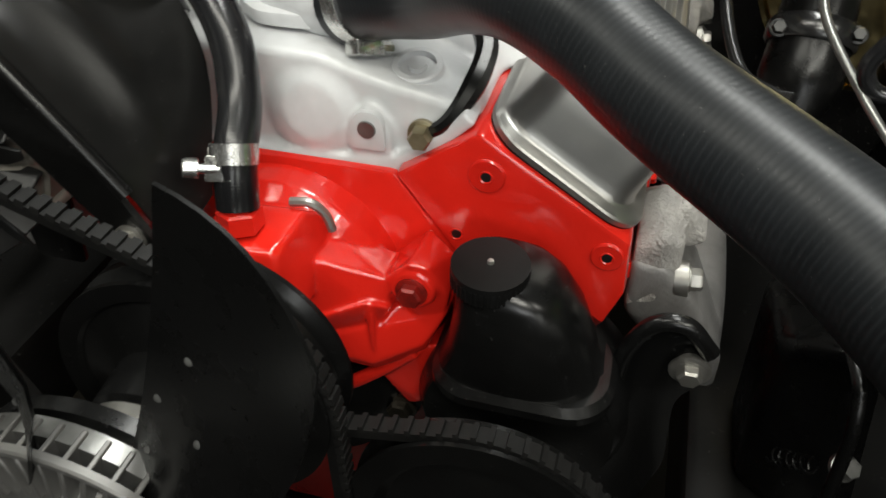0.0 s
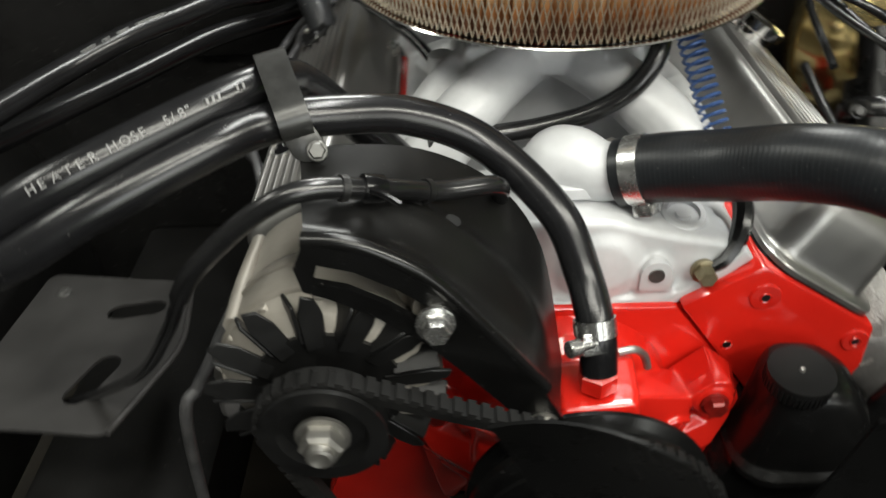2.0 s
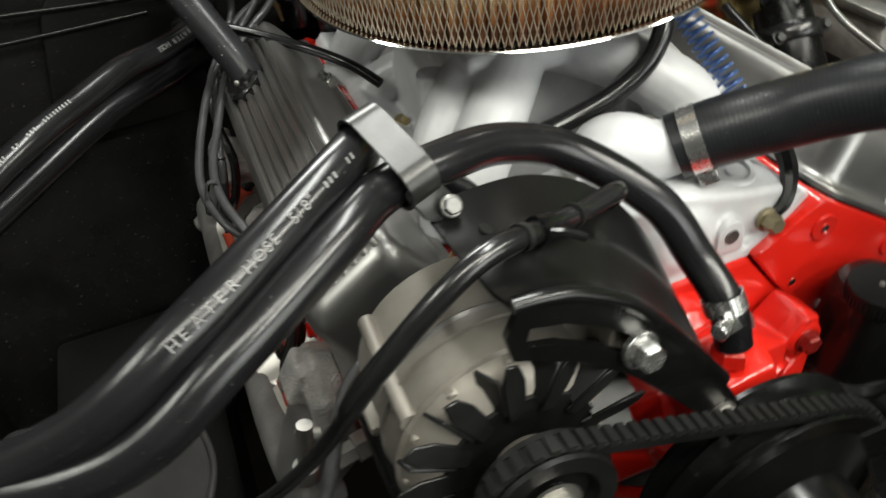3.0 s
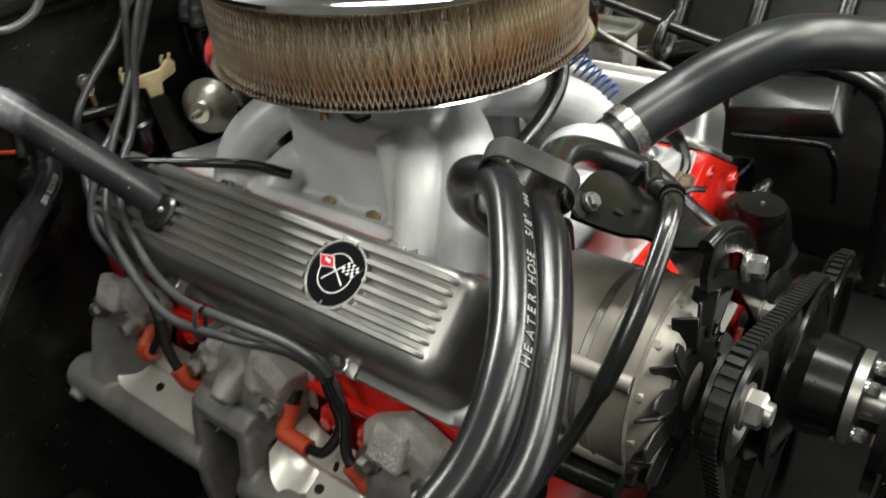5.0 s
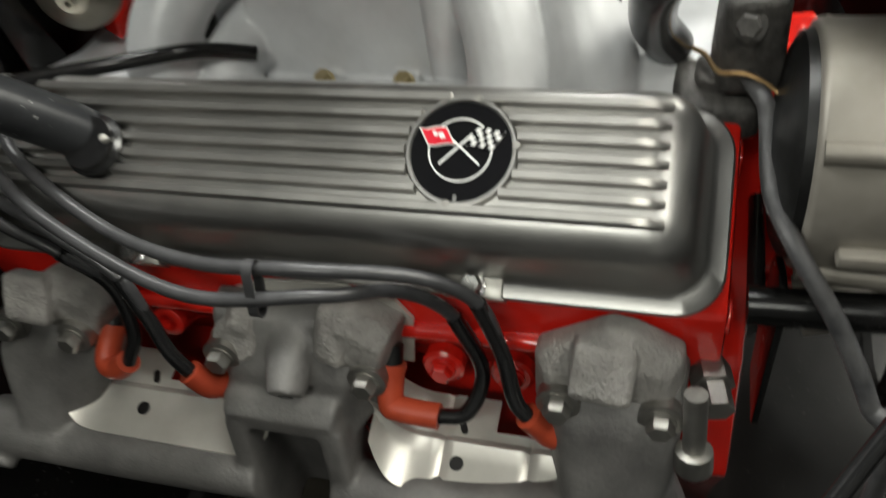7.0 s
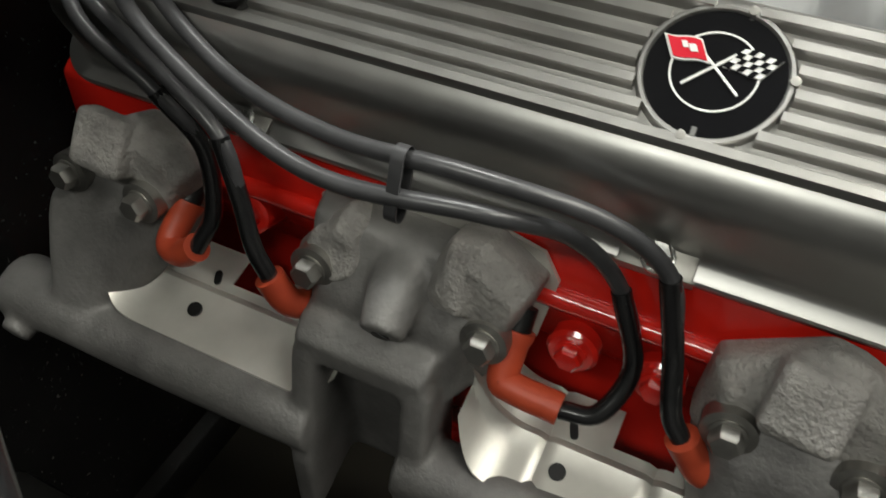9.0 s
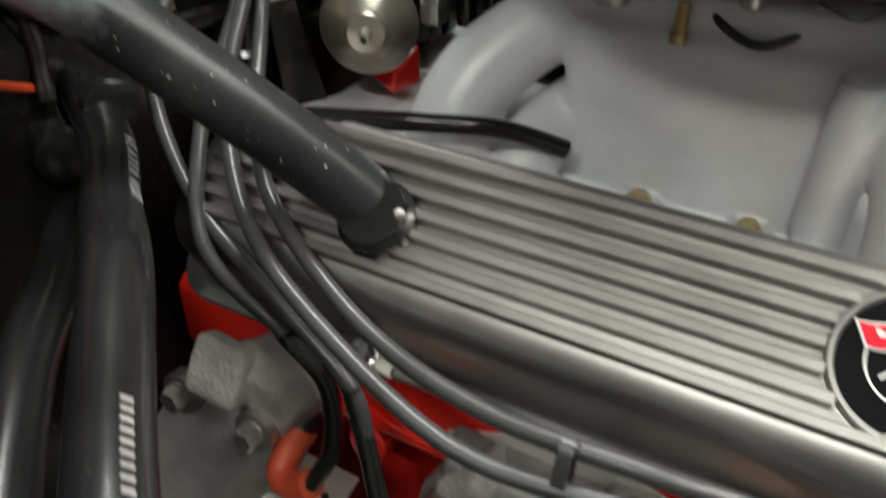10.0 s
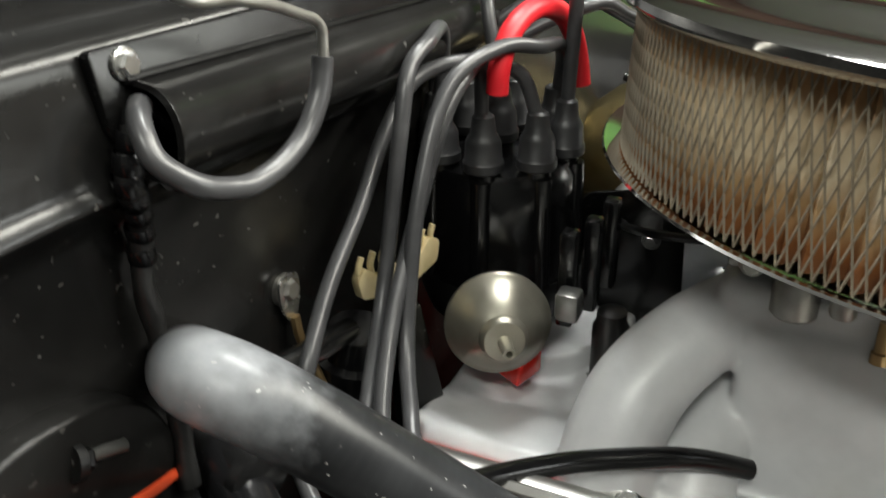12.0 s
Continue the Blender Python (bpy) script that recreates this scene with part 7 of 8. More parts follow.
def loom_branch():
    th = thing("wire_loom_branch", (-0.2, 0.0, 0.6), "grey taped wire loom hanging beside the alternator", "cable")
    bm = bmesh.new()
    tube(bm, [(-0.138, 0.030, 0.792), (-0.1650, 0.0180, 0.7900), (-0.1750, 0.0150, 0.7830), (-0.1950, 0.0130, 0.7690), (-0.2120, 0.0100, 0.7620), (-0.2320, 0.0040, 0.7610), (-0.2480, -0.0050, 0.7530), (-0.2600, -0.0180, 0.7370), (-0.2720, -0.0310, 0.7160), (-0.2820, -0.0390, 0.7000), (-0.2930, -0.0500, 0.6760), (-0.305, -0.05, 0.52)], 0.0047, 12, 8)
    part("sleeve", bm, TAPEGREY, th)
    bm = bmesh.new()
    tube(bm, [(-0.112, 0.054, 0.786), (-0.125, 0.047, 0.790), (-0.151, 0.040, 0.796), (-0.156, 0.026, 0.798), (-0.160, 0.012, 0.791), (-0.165, 0.006, 0.785)], 0.0014, 8, 8)
    part("brown_wire", bm, BRASS, th)


loom_branch()


def knock_fitting():
    th = thing("sensor_fitting", (-0.26, 0.045, 0.60), "pale metal sensor fitting at the front of the head", "sensor")
    bm = bmesh.new()
    lathe(bm, [(0, 0.0), (0, 0.0062), (0.040, 0.0062), (0.041, 0.0100), (0.054, 0.0104), (0.056, 0.009), (0.056, 0.0)], (-0.279, 0.038, 0.688), (-0.2, -0.06, -1), 20)
    part("stem", bm, STEEL, th)
    bm = bmesh.new()
    lathe(bm, [(0, 0.012), (0.014, 0.012), (0.015, 0.009), (0.03, 0.009)], (-0.236, 0.030, 0.655), (-1, -0.2, 0), 6)
    part("hex_plug", bm, STEEL, th)


knock_fitting()

# ---- rear of the bay ----


def distributor():
    c = Vector((-0.011, 0.507, 0))
    th = thing("distributor", (c.x, c.y, 0.76), "black distributor with rubber booted plug wires", "distributor")
    bm = bmesh.new()
    lathe(bm, [(0.0, 0.024), (0.025, 0.026), (0.030, 0.045), (0.050, 0.052), (0.060, 0.052)], (c.x, c.y, 0.756), (0, 0, 1), 32)
    part("housing", bm, FINBLACK, th)
    bm = bmesh.new()
    lathe(bm, [(0, 0.049), (0.004, 0.051), (0.050, 0.048), (0.066, 0.048), (0.074, 0.044), (0.076, 0.0)], (c.x, c.y, 0.812), (0, 0, 1), 40)
    cap = part("cap", bm, BLACKPLASTIC, th, "glossy black moulded cap")
    for k in range(8):
        ang = 2 * math.pi * k / 8 + 0.14
        bm = bmesh.new()
        tube(bm, [(c.x + 0.048 * math.cos(ang), c.y + 0.048 * math.sin(ang), 0.816), (c.x + 0.046 * math.cos(ang), c.y + 0.046 * math.sin(ang), 0.884)], 0.006, 10, 2, True, True)
        part("cap_rib", bm, BLACKPLASTIC, cap)
    tw = [(c.x + 0.040 * math.cos(2 * math.pi * k / 8 + 0.14), c.y + 0.040 * math.sin(2 * math.pi * k / 8 + 0.14)) for k in range(8)]
    for x, y in tw + [(c.x, c.y)]:
        hh = 0.006 if (x, y) == (c.x, c.y) else 0.0
        bm = bmesh.new()
        lathe(bm, [(0, 0.0085), (0.014 + hh, 0.0085)], (x, y, 0.884), (0, 0, 1), 18)
        part("tower", bm, BLACKPLASTIC, cap)
        bm = bmesh.new()
        lathe(bm, [(0, 0.0104), (0.0012, 0.0116), (0.0060, 0.0118), (0.0072, 0.0108), (0.0175, 0.0102), (0.0205, 0.0088), (0.0225, 0.0074), (0.0320, 0.0062), (0.0335, 0.0044)], (x, y, 0.8885 + hh), (0, 0, 1), 20)
        part("wire_boot", bm, BOOTRUBBER, th, "ridged black rubber wire boot")
    bm = bmesh.new()
    ax = Vector((-0.86, -0.48, 0.16)).normalized()
    o = Vector((-0.084, 0.479, 0.8125))
    lathe(bm, [(-0.006, 0.026), (-0.002, 0.0300), (0.002, 0.0305), (0.004, 0.0290), (0.005, 0.0275), (0.012, 0.024), (0.020, 0.017), (0.023, 0.0135), (0.026, 0.0130), (0.028, 0.011), (0.0285, 0.004), (0.044, 0.0032), (0.044, 0.0018), (0.034, 0.0018), (0.034, 0.0)], o, ax, 48)
    adv = part("vacuum_advance", bm, YELLOWSTEEL, th, "pale gold vacuum advance canister with nipple")
    bm = bmesh.new()
    tube(bm, [o - ax * 0.004, o - ax * 0.03 + Vector((0, 0, 0.004)), Vector((-0.035, 0.482, 0.826))], 0.012, 12, 4)
    part("canister_neck", bm, STEEL, th)
    bm = bmesh.new()
    box(bm, (-0.074, 0.436, 0.814), (-0.060, 0.450, 0.832), 0.003)
    part("bracket", bm, STEELDARK, th)
    bm = bmesh.new()
    hull(bm, [(-0.079, 0.468, 0.766), (-0.056, 0.460, 0.766), (-0.077, 0.468, 0.778), (-0.052, 0.462, 0.792), (-0.060, 0.50, 0.766), (-0.040, 0.49, 0.766), (-0.045, 0.50, 0.79)], 0.002)
    part("hold_down", bm, RED, th, "red painted hold-down lug")
    for x, y in ((-0.050, 0.448), (-0.028, 0.440), (0.004, 0.437)):
        bm = bmesh.new()
        box(bm, (x - 0.006, y - 0.004, 0.800), (x + 0.006, y + 0.006, 0.860), 0.002)
        part("side_lug", bm, BLACKPLASTIC, th)
    return th


YELLOWSTEEL = surface("faded_yellow_zinc_can", (0.29, 0.275, 0.225), (0.42, 0.40, 0.335), (0.26, 0.42), 0.8, 26, 300, 0.15, 0.0004)
distributor()
cable("coil_wire", [(-0.0594, 0.4900, 0.9367), (-0.0591, 0.4890, 0.9501), (-0.0502, 0.4870, 0.9652), (-0.0348, 0.4840, 0.9731), (-0.0169, 0.4800, 0.9745), (0.0042, 0.4760, 0.9677), (0.0153, 0.4720, 0.9552), (0.0199, 0.4690, 0.9390), (0.0209, 0.4670, 0.9236)], 0.0060, REDWIRE, "thick red coil wire arching over the distributor", "cable", 14)
for pts, lab in (([(0.028, 0.517, 0.905), (0.030, 0.515, 0.942), (0.055, 0.47, 0.965), (0.085, 0.455, 0.955), (0.13, 0.43, 0.93)], "grey plug wire running to the far bank"),
                 ([(0.0135, 0.541, 0.905), (0.018, 0.538, 0.942), (0.050, 0.50, 0.972), (0.09, 0.485, 0.965), (0.15, 0.45, 0.93)], "grey plug wire running to the far bank"),
                 ([(-0.0165, 0.5465, 0.905), (-0.012, 0.545, 0.95), (0.035, 0.525, 0.982), (0.09, 0.51, 0.975), (0.17, 0.47, 0.935)], "grey plug wire running to the far bank"),
                 ([(-0.011, 0.507, 0.915), (-0.010, 0.512, 0.95), (0.004, 0.520, 0.980), (0.05, 0.515, 0.99), (0.16, 0.49, 0.95)], "grey plug wire running to the far bank")):
    cable("spark_plug_wire", pts, 0.0040, WIRE, lab, "spark plug wire", 12, "spark plug wires")

# loose black lead standing up in front of the distributor
cable("upright_lead", [(-0.0054, 0.4675, 0.915), (-0.0060, 0.466, 0.945), (-0.0075, 0.464, 0.985), (-0.010, 0.464, 1.020), (-0.006, 0.476, 1.055), (0.03, 0.50, 1.06), (0.08, 0.50, 1.03)], 0.0042, WIRE, "grey lead rising out of the distributor boots", "cable")


def washer_line():
    th = thing("washer_hose", (-0.2, 0.52, 0.93), "black rubber washer hose hanging in a loop", "hose")
    bm = bmesh.new()
    tube(bm, [(-0.2570, 0.5360, 0.9790), (-0.2635, 0.5310, 0.9770), (-0.2675, 0.5262, 0.9725), (-0.2688, 0.5220, 0.9662), (-0.2660, 0.5170, 0.9605), (-0.2595, 0.5130, 0.9550), (-0.2500, 0.5110, 0.9512), (-0.2395, 0.5090, 0.9495), (-0.2250, 0.5070, 0.9522), (-0.2110, 0.5060, 0.9592), (-0.2022, 0.5050, 0.9698), (-0.1985, 0.5050, 0.9780), (-0.1972, 0.5050, 0.9840)], 0.0040, 14, 8)
    part("hose_body", bm, WIRE, th)
    bm = bmesh.new()
    tube(bm, [(-0.1972, 0.505, 0.980), (-0.1962, 0.505, 0.987), (-0.1962, 0.505, 0.9935), (-0.2000, 0.505, 0.9975), (-0.210, 0.504, 1.001), (-0.228, 0.502, 1.007), (-0.249, 0.50, 1.012), (-0.275, 0.50, 1.018), (-0.300, 0.535, 1.050)], 0.0020, 10, 6)
    part("metal_nozzle_pipe", bm, STEEL, th)
    return th


washer_line()
def taped_harness():
    th = thing("taped_harness", (-0.265, 0.54, 0.9), "taped black wiring harness on the firewall", "cable")
    pts = [(-0.256, 0.537, 0.976), (-0.262, 0.535, 0.973), (-0.2645, 0.536, 0.967), (-0.2668, 0.537, 0.960), (-0.2668, 0.538, 0.953), (-0.2630, 0.540, 0.947), (-0.2610, 0.543, 0.940), (-0.2592, 0.546, 0.931), (-0.2590, 0.548, 0.921), (-0.2605, 0.548, 0.9108), (-0.2592, 0.548, 0.8916), (-0.2600, 0.547, 0.872), (-0.260, 0.545, 0.850), (-0.266, 0.54, 0.825)]
    bm = bmesh.new()
    tube(bm, pts, lambda q: 0.0042 + 0.0004 * math.sin(q * 40), 14, 12)
    part("wrapping", bm, TAPE, th)
    path = spline(pts, 12)
    for k in range(8, 104, 12):
        t = (path[k + 1] - path[k - 1]).normalized()
        bm = bmesh.new()
        lathe(bm, [(-0.004, 0.0043), (-0.003, 0.0049), (0.003, 0.0050), (0.004, 0.0043)], path[k], t + Vector((0.25, 0, 0)), 18, True)
        part("tape_turn", bm, BLACKPLASTIC, th)


taped_harness()
cable("orange_wire", [(-0.258, 0.551, 0.834), (-0.261, 0.549, 0.830), (-0.268, 0.545, 0.831), (-0.300, 0.531, 0.849), (-0.335, 0.523, 0.866), (-0.362, 0.522, 0.888), (-0.40, 0.52, 0.93)], 0.0023, ORANGE, "bright orange wire near the firewall", "wire", 10)


def ground_screw():
    th = thing("ground_strap", (-0.171, 0.553, 0.86), "zinc screw with ring terminal and copper lead on the firewall", "ground strap")
    bm = bmesh.new()
    hex_bolt(bm, (-0.171, 0.5565, 0.862), (0, -1, 0.1), 0.0055, 0.006, 1.5)
    part("screw", bm, STEEL, th)
    bm = bmesh.new()
    m = axes((-0.171, 0.5545, 0.862), (1, 0, 0), (0, 0, 1))
    prism(bm, rounded([(-0.008, 0.008), (-0.008, -0.006), (-0.003, -0.016), (0.003, -0.016), (0.008, -0.006), (0.008, 0.008)], 0.005), m, 0.0015, 0.0)
    part("ring_terminal", bm, ZINC, th)
    bm = bmesh.new()
    tube(bm, [(-0.171, 0.552, 0.848), (-0.171, 0.550, 0.835), (-0.166, 0.545, 0.81), (-0.160, 0.54, 0.78)], 0.0026, 8, 5)
    part("copper_lead", bm, BRASS, th)


ground_screw()


def heater_box():
    """A rounded black cover on the firewall with a threaded stud."""
    th = thing("heater_cover", (-0.33, 0.53, 0.78), "black rounded heater cover with threaded stud", "heater cover")
    bm = bmesh.new()
    slab(bm, rounded([(-0.44, 0.70), (-0.40, 0.86), (-0.325, 0.890), (-0.272, 0.876), (-0.258, 0.83), (-0.262, 0.70)], 0.03, 6), 0.545, 0.568, 0.008, 3)
    part("cover", bm, BLACKBAY, th)
    bm = bmesh.new()
    tube(bm, [(-0.308, 0.546, 0.868), (-0.300, 0.545, 0.866), (-0.288, 0.543, 0.862)], 0.0026, 10, 3)
    part("stud", bm, STEELDARK, th)
    bm = bmesh.new()
    hex_bolt(bm, (-0.306, 0.5455, 0.8675), (0.9, -0.2, -0.3), 0.0052, 0.005, 1.3)
    part("nut", bm, FINBLACK, th)
    for x0, z0, x1, z1 in ((-0.47, 0.857, -0.31, 0.842), (-0.47, 0.826, -0.30, 0.824)):
        bm = bmesh.new()
        tube(bm, [(x0, 0.5445, z0), ((x0 + x1) / 2, 0.5435, (z0 + z1) / 2), (x1, 0.5445, z1)], 0.0028, 10, 4)
        part("pressed_bead", bm, BLACKPAINT, th)


heater_box()


def wire_clip():
    """A cream nylon comb clip on a black upright that spaces the plug wires."""
    th = thing("wire_comb", (-0.12, 0.535, 0.78), "cream nylon comb clip on a black bracket", "wire clip")
    c = Vector((-0.116, 0.526, 0.853))
    m = axes(c, (0.92, -0.30, 0), (0, 0, 1))
    bm = bmesh.new()
    prism(bm, rounded([(a * 1.25, b) for a, b in [(-0.024, 0.006), (-0.022, -0.006), (-0.006, -0.010), (-0.004, -0.030), (0.006, -0.030), (0.008, -0.010), (0.022, -0.004), (0.024, 0.008), (0.018, 0.012), (0.010, 0.003), (-0.012, 0.003), (-0.020, 0.012)]], 0.003), m, 0.006, 0.0008)
    part("comb", bm, CREAM, th)
    for a in (-0.026, -0.018, -0.010, 0.018, 0.026):
        bm = bmesh.new()
        tube(bm, [m @ Vector((a, 0.004, 0.003)), m @ Vector((a - 0.001, 0.011, 0.003)), m @ Vector((a + 0.0015, 0.017, 0.003))], 0.0018, 8, 4)
        part("finger", bm, CREAM, th)
    bm = bmesh.new()
    prism(bm, [(-0.010, -0.022), (0.010, -0.022), (0.034, -0.125), (-0.004, -0.125)], m, 0.010, 0.002)
    part("upright", bm, BLACKPAINT, th)


wire_clip()


def firewall_fitting():
    th = thing("firewall_fitting", (-0.15, 0.53, 0.80), "black fitting with steel collar on the firewall", "fitting")
    bm = bmesh.new()
    lathe(bm, [(0, 0.019), (0.03, 0.019), (0.032, 0.022), (0.038, 0.022), (0.04, 0.018), (0.055, 0.016)], (-0.142, 0.545, 0.775), (0.0, -0.2, 1), 24)
    part("body", bm, BLACKPLASTIC, th)
    bm = bmesh.new()
    tube(bm, [(-0.20, 0.548, 0.835), (-0.17, 0.540, 0.832), (-0.145, 0.538, 0.828)], 0.007, 10, 4)
    part("pipe", bm, BLACKPAINT, th)


firewall_fitting()
for p, axis in (((-0.237, 0.556, 0.819), (-0.25, -0.95, -0.05)), ((-0.252, 0.562, 0.806), (-0.5, -0.8, -0.2))):
    bm = bmesh.new()
    lathe(bm, [(-0.01, 0.011), (0.028, 0.011), (0.030, 0.0145), (0.036, 0.0145), (0.037, 0.0125)], p, axis, 24)
    single("heater_pipe", bm, RUBBER, "dark heater pipe stub through the firewall", "pipe", "heater pipes")


def brake_booster():
    th = thing("brake_booster", (0.42, 0.50, 0.76), "gold zinc plated brake booster drum on the firewall", "brake booster")
    o = Vector((0.425, 0.478, 0.735))
    bm = bmesh.new()
    lathe(bm, [(-0.085, 0.060), (-0.05, 0.085), (0, 0.105), (0.030, 0.115), (0.038, 0.119), (0.044, 0.119), (0.048, 0.114), (0.075, 0.104), (0.095, 0.080), (0.105, 0.050), (0.110, 0.035)], o, (0, -1, 0.05), 56)
    part("drum", bm, GOLD, th)
    bm = bmesh.new()
    lathe(bm, [(0.034, 0.119), (0.034, 0.1215), (0.048, 0.1215), (0.048, 0.117)], o, (0, -1, 0.05), 56, True)
    part("crimped_band", bm, GOLD, th)
    bm = bmesh.new()
    box(bm, (0.42, 0.235, 0.675), (0.47, 0.375, 0.735), 0.008)
    part("master_cylinder", bm, CASTIRON, th)
    bm = bmesh.new()
    box(bm, (0.415, 0.230, 0.735), (0.475, 0.370, 0.748), 0.004)
    part("reservoir_lid", bm, STEEL, th)


GOLD = surface("gold_dichromate_plate", (0.50, 0.36, 0.13), (0.66, 0.56, 0.30), (0.12, 0.24), 0.95, 18, 260, 0.06, 0.0003)
brake_booster()
for pts, r, mat, lab in (([(0.30, 0.50, 0.86), (0.28, 0.36, 0.84), (0.33, 0.25, 0.80), (0.38, 0.28, 0.79), (0.34, 0.36, 0.81), (0.27, 0.34, 0.83), (0.26, 0.24, 0.80)], 0.004, RUBBER, "coiled black brake line beside the booster"),
                         ([(0.47, 0.50, 0.80), (0.45, 0.30, 0.78), (0.43, 0.1, 0.745), (0.44, -0.02, 0.735), (0.455, -0.10, 0.69), (0.46, -0.125, 0.60), (0.45, -0.13, 0.54)], 0.0075, RUBBER, "black sleeved harness along the inner fender"),
                         ([(0.40, 0.34, 0.79), (0.36, 0.28, 0.80), (0.33, 0.22, 0.78), (0.36, 0.16, 0.74), (0.40, 0.12, 0.70)], 0.0035, STEELDARK, "bent dull steel brake pipe"),
                         ([(0.26, 0.40, 0.86), (0.25, 0.30, 0.85), (0.29, 0.22, 0.83), (0.33, 0.24, 0.82), (0.31, 0.31, 0.83), (0.24, 0.30, 0.86)], 0.004, RUBBER, "loose black wire loop above the far cover")):
    cable("line", pts, r, mat, lab, "cable", 10)


def steering_coupling():
    """The jointed lower end of the steering shaft, stacked from collars and a clamp."""
    th = thing("steering_coupling", (0.345, 0.25, 0.70), "black jointed steering shaft coupling with clamp bolt", "steering joint")
    a = Vector((-0.10, -0.62, -0.78)).normalized()
    o = Vector((0.350, 0.34, 0.790))
    bm = bmesh.new()
    lathe(bm, [(0, 0.020), (0.05, 0.020), (0.052, 0.030), (0.075, 0.031), (0.078, 0.026)], o, a, 32)
    part("upper_collar", bm, FANBLACK, th)
    bm = bmesh.new()
    lathe(bm, [(0.074, 0.0345), (0.078, 0.037), (0.090, 0.037), (0.094, 0.0345)], o, a, 32)
    part("flexible_disc", bm, RUBBER, th)
    bm = bmesh.new()
    lathe(bm, [(0.092, 0.032), (0.120, 0.034), (0.135, 0.030), (0.15, 0.024), (0.20, 0.020)], o, a, 32)
    part("lower_yoke", bm, FANBLACK, th)
    for k in (-1, 1):
        bm = bmesh.new()
        hex_bolt(bm, o + a * 0.083 + Vector((0.030 * k, -0.02, 0.012)), (0, -0.78, 0.62), 0.006, 0.006)
        part("joint_bolt", bm, FINBLACK, th)


steering_coupling()


def steering_gear():
    th = thing("steering_gear", (0.37, 0.10, 0.45), "black cast steering gear housing on the frame rail", "steering gear")
    bm = bmesh.new()
    hull(bm, [(0.335, 0.05, 0.60), (0.335, 0.15, 0.58), (0.40, 0.03, 0.62), (0.40, 0.15, 0.60), (0.34, 0.06, 0.42), (0.34, 0.15, 0.42), (0.42, 0.0, 0.42), (0.42, 0.15, 0.42)], 0.012, 3)
    part("housing", bm, FANBLACK, th)
    bm = bmesh.new()
    a, b = Vector((0.352, 0.026, 0.505)), Vector((0.372, -0.002, 0.535))
    d = (b - a).normalized()
    u = d.cross(Vector((0, 0, 1))).normalized()
    w = d.cross(u)
    tube(bm, [a + (b - a) * (k / 60) + (u * math.cos(k * math.pi / 5) + w * math.sin(k * math.pi / 5)) * 0.006 for k in range(61)], 0.0010, 6, 1, True, True)
    part("return_spring", bm, FANBLACK, th)
    bm = bmesh.new()
    hex_bolt(bm, (0.384, -0.012, 0.552), (0.3, -0.5, 0.6), 0.008, 0.010)
    part("lock_bolt", bm, STEELDARK, th)


steering_gear()
for pts, r, mat, lab in (([(0.262, 0.30, 0.775), (0.270, 0.24, 0.748), (0.284, 0.20, 0.728), (0.305, 0.17, 0.728), (0.318, 0.16, 0.730)], 0.0048, RUBBER, "black brake hose dropping beside the far head"),
                         ([(0.40, 0.16, 0.79), (0.372, 0.16, 0.782), (0.358, 0.16, 0.760), (0.368, 0.16, 0.742), (0.39, 0.16, 0.742), (0.405, 0.16, 0.76)], 0.0062, HEATHOSE, "ribbed convoluted conduit bent in a loop"),
                         ([(0.322, 0.13, 0.36), (0.318, 0.125, 0.33), (0.335, 0.07, 0.28)], 0.008, RUBBER, "short hose stub low beside the frame")):
    cable("line", pts, r, mat, lab, "cable", 12)


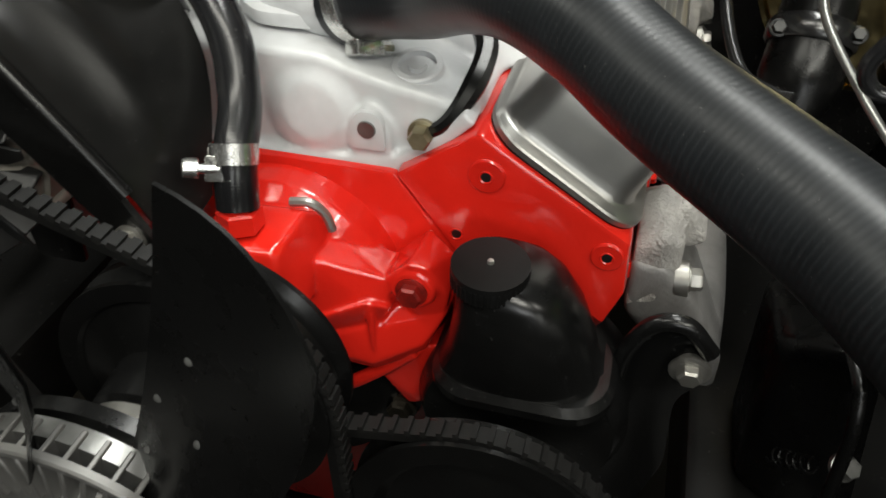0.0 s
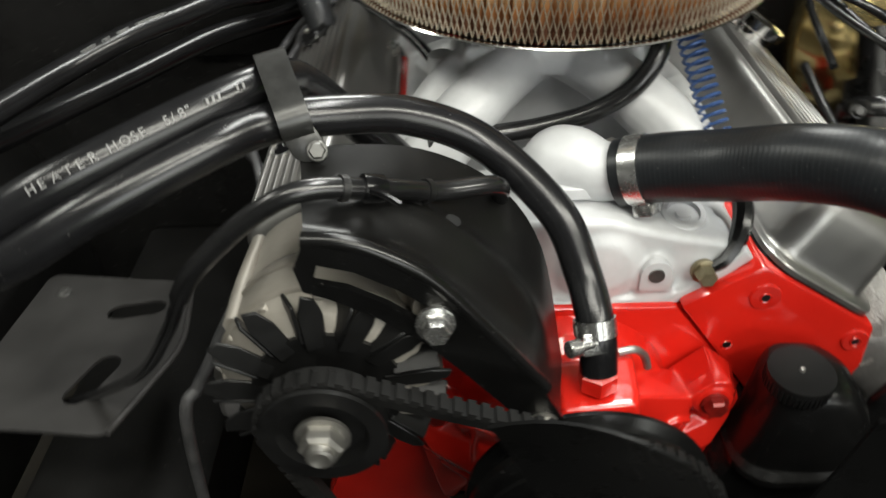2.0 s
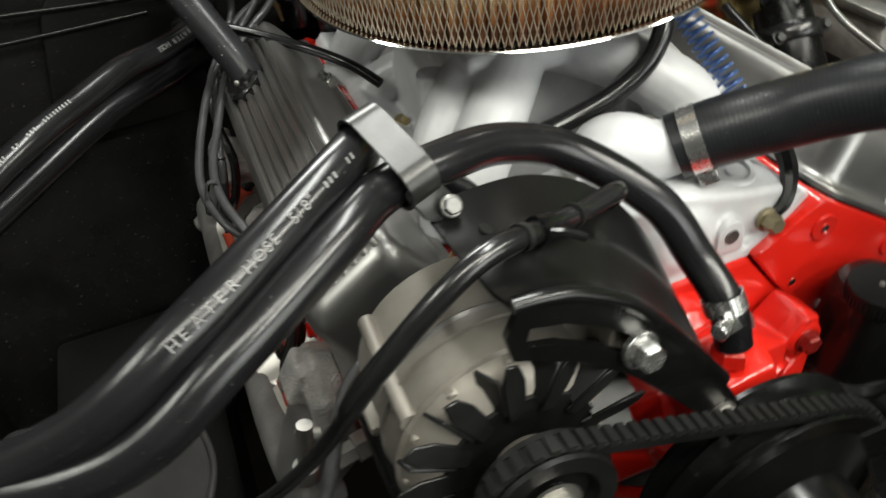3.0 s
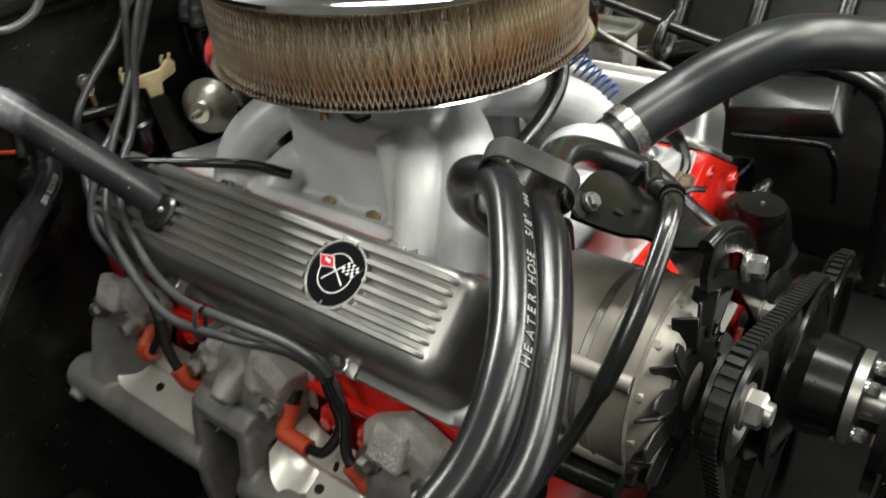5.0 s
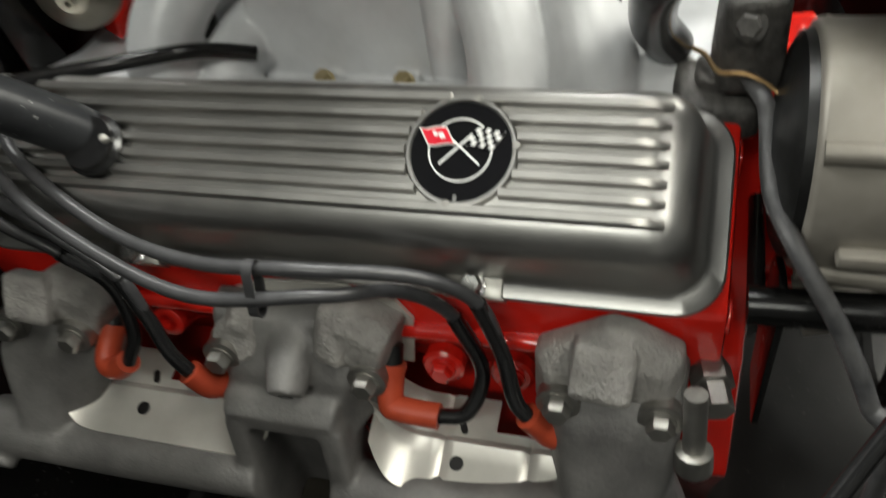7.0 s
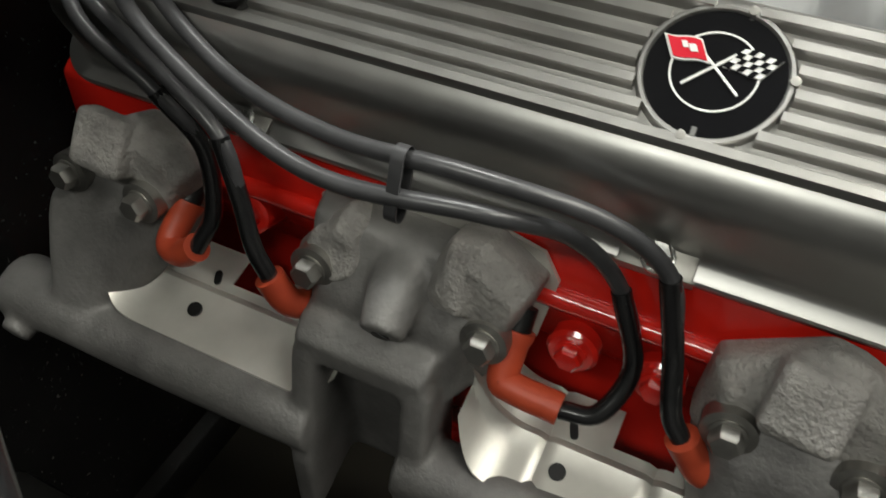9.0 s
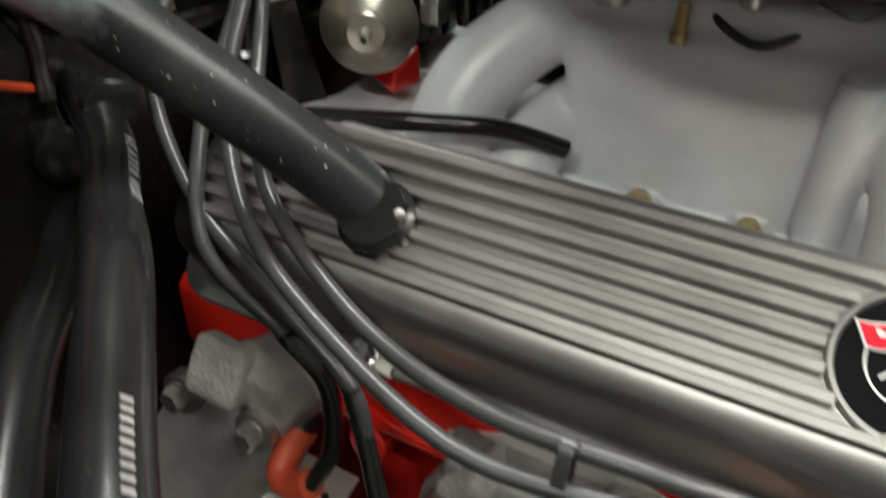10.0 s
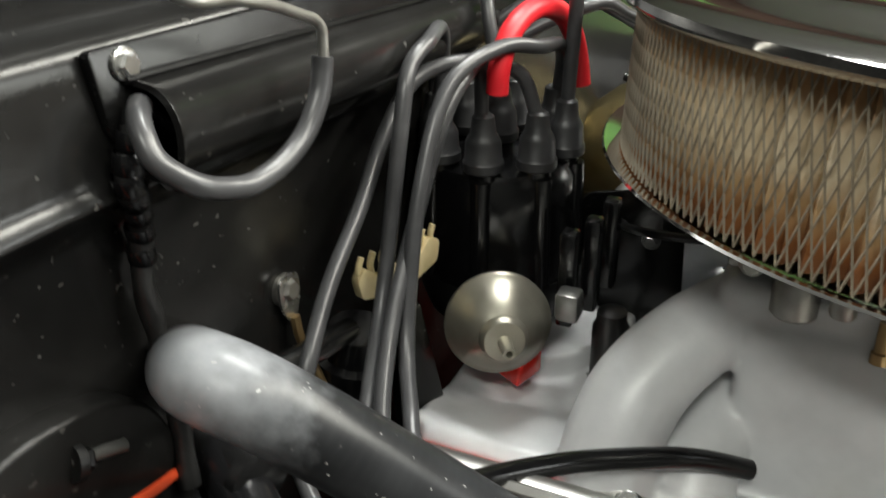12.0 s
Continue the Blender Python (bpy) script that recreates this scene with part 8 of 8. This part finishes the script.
def throttle_bracket():
    """Folded plate and lever between the carburetor and the distributor."""
    th = thing("throttle_bracket", (0.050, 0.435, 0.745), "black folded throttle cable bracket on the intake manifold", "bracket")
    bm = bmesh.new()
    prism(bm, rounded([(0.395, 0.742), (0.400, 0.838), (0.425, 0.850), (0.468, 0.842), (0.478, 0.800), (0.474, 0.742)], 0.008), axes((0.050, 0, 0), (0, 1, 0), (0, 0, 1)), 0.0035, 0.0008)
    part("plate", bm, BLACKPAINT, th)
    bm = bmesh.new()
    box(bm, (0.030, 0.395, 0.742), (0.052, 0.475, 0.7455), 0.001)
    part("foot", bm, BLACKPAINT, th)
    bm = bmesh.new()
    tube(bm, [(0.046, 0.440, 0.826), (0.020, 0.430, 0.835), (-0.005, 0.405, 0.845), (-0.010, 0.360, 0.850)], 0.0028, 8, 6)
    part("cable", bm, FINBLACK, th)
    bm = bmesh.new()
    hex_bolt(bm, (0.0485, 0.420, 0.815), (-1, 0, 0), 0.005, 0.005)
    part("nut", bm, STEELDARK, th)


throttle_bracket()


def throttle_spring():
    th = thing("throttle_spring", (0.11, 0.14, 0.83), "dark blue coil spring beside the far valve cover", "spring")
    bm = bmesh.new()
    a, b = Vector((0.092, 0.165, 0.880)), Vector((0.112, 0.095, 0.812))
    d = (b - a).normalized()
    u = d.cross(Vector((0, 1, 0))).normalized()
    w = d.cross(u)
    pts = [a + (b - a) * (k / 168) + (u * math.cos(k * math.pi / 6) + w * math.sin(k * math.pi / 6)) * 0.0095 for k in range(169)]
    tube(bm, pts, 0.0014, 6, 1, True, True)
    part("coil", bm, BLUE, th)


throttle_spring()


def oil_filler():
    th = thing("oil_filler_cap", (0.19, 0.075, 0.80), "bright oil filler cap on the far valve cover", "filler cap")
    m = cover_frame(1)
    nrm = m.to_3x3() @ Vector((0, 0, 1))
    bm = bmesh.new()
    o = m @ Vector((0.060, 0.33, 0.066))
    lathe(bm, [(0, 0.020), (0.012, 0.020), (0.014, 0.026), (0.024, 0.026), (0.027, 0.022), (0.027, 0.0)], o, nrm, 32)
    part("cap", bm, CHROME, th)


oil_filler()
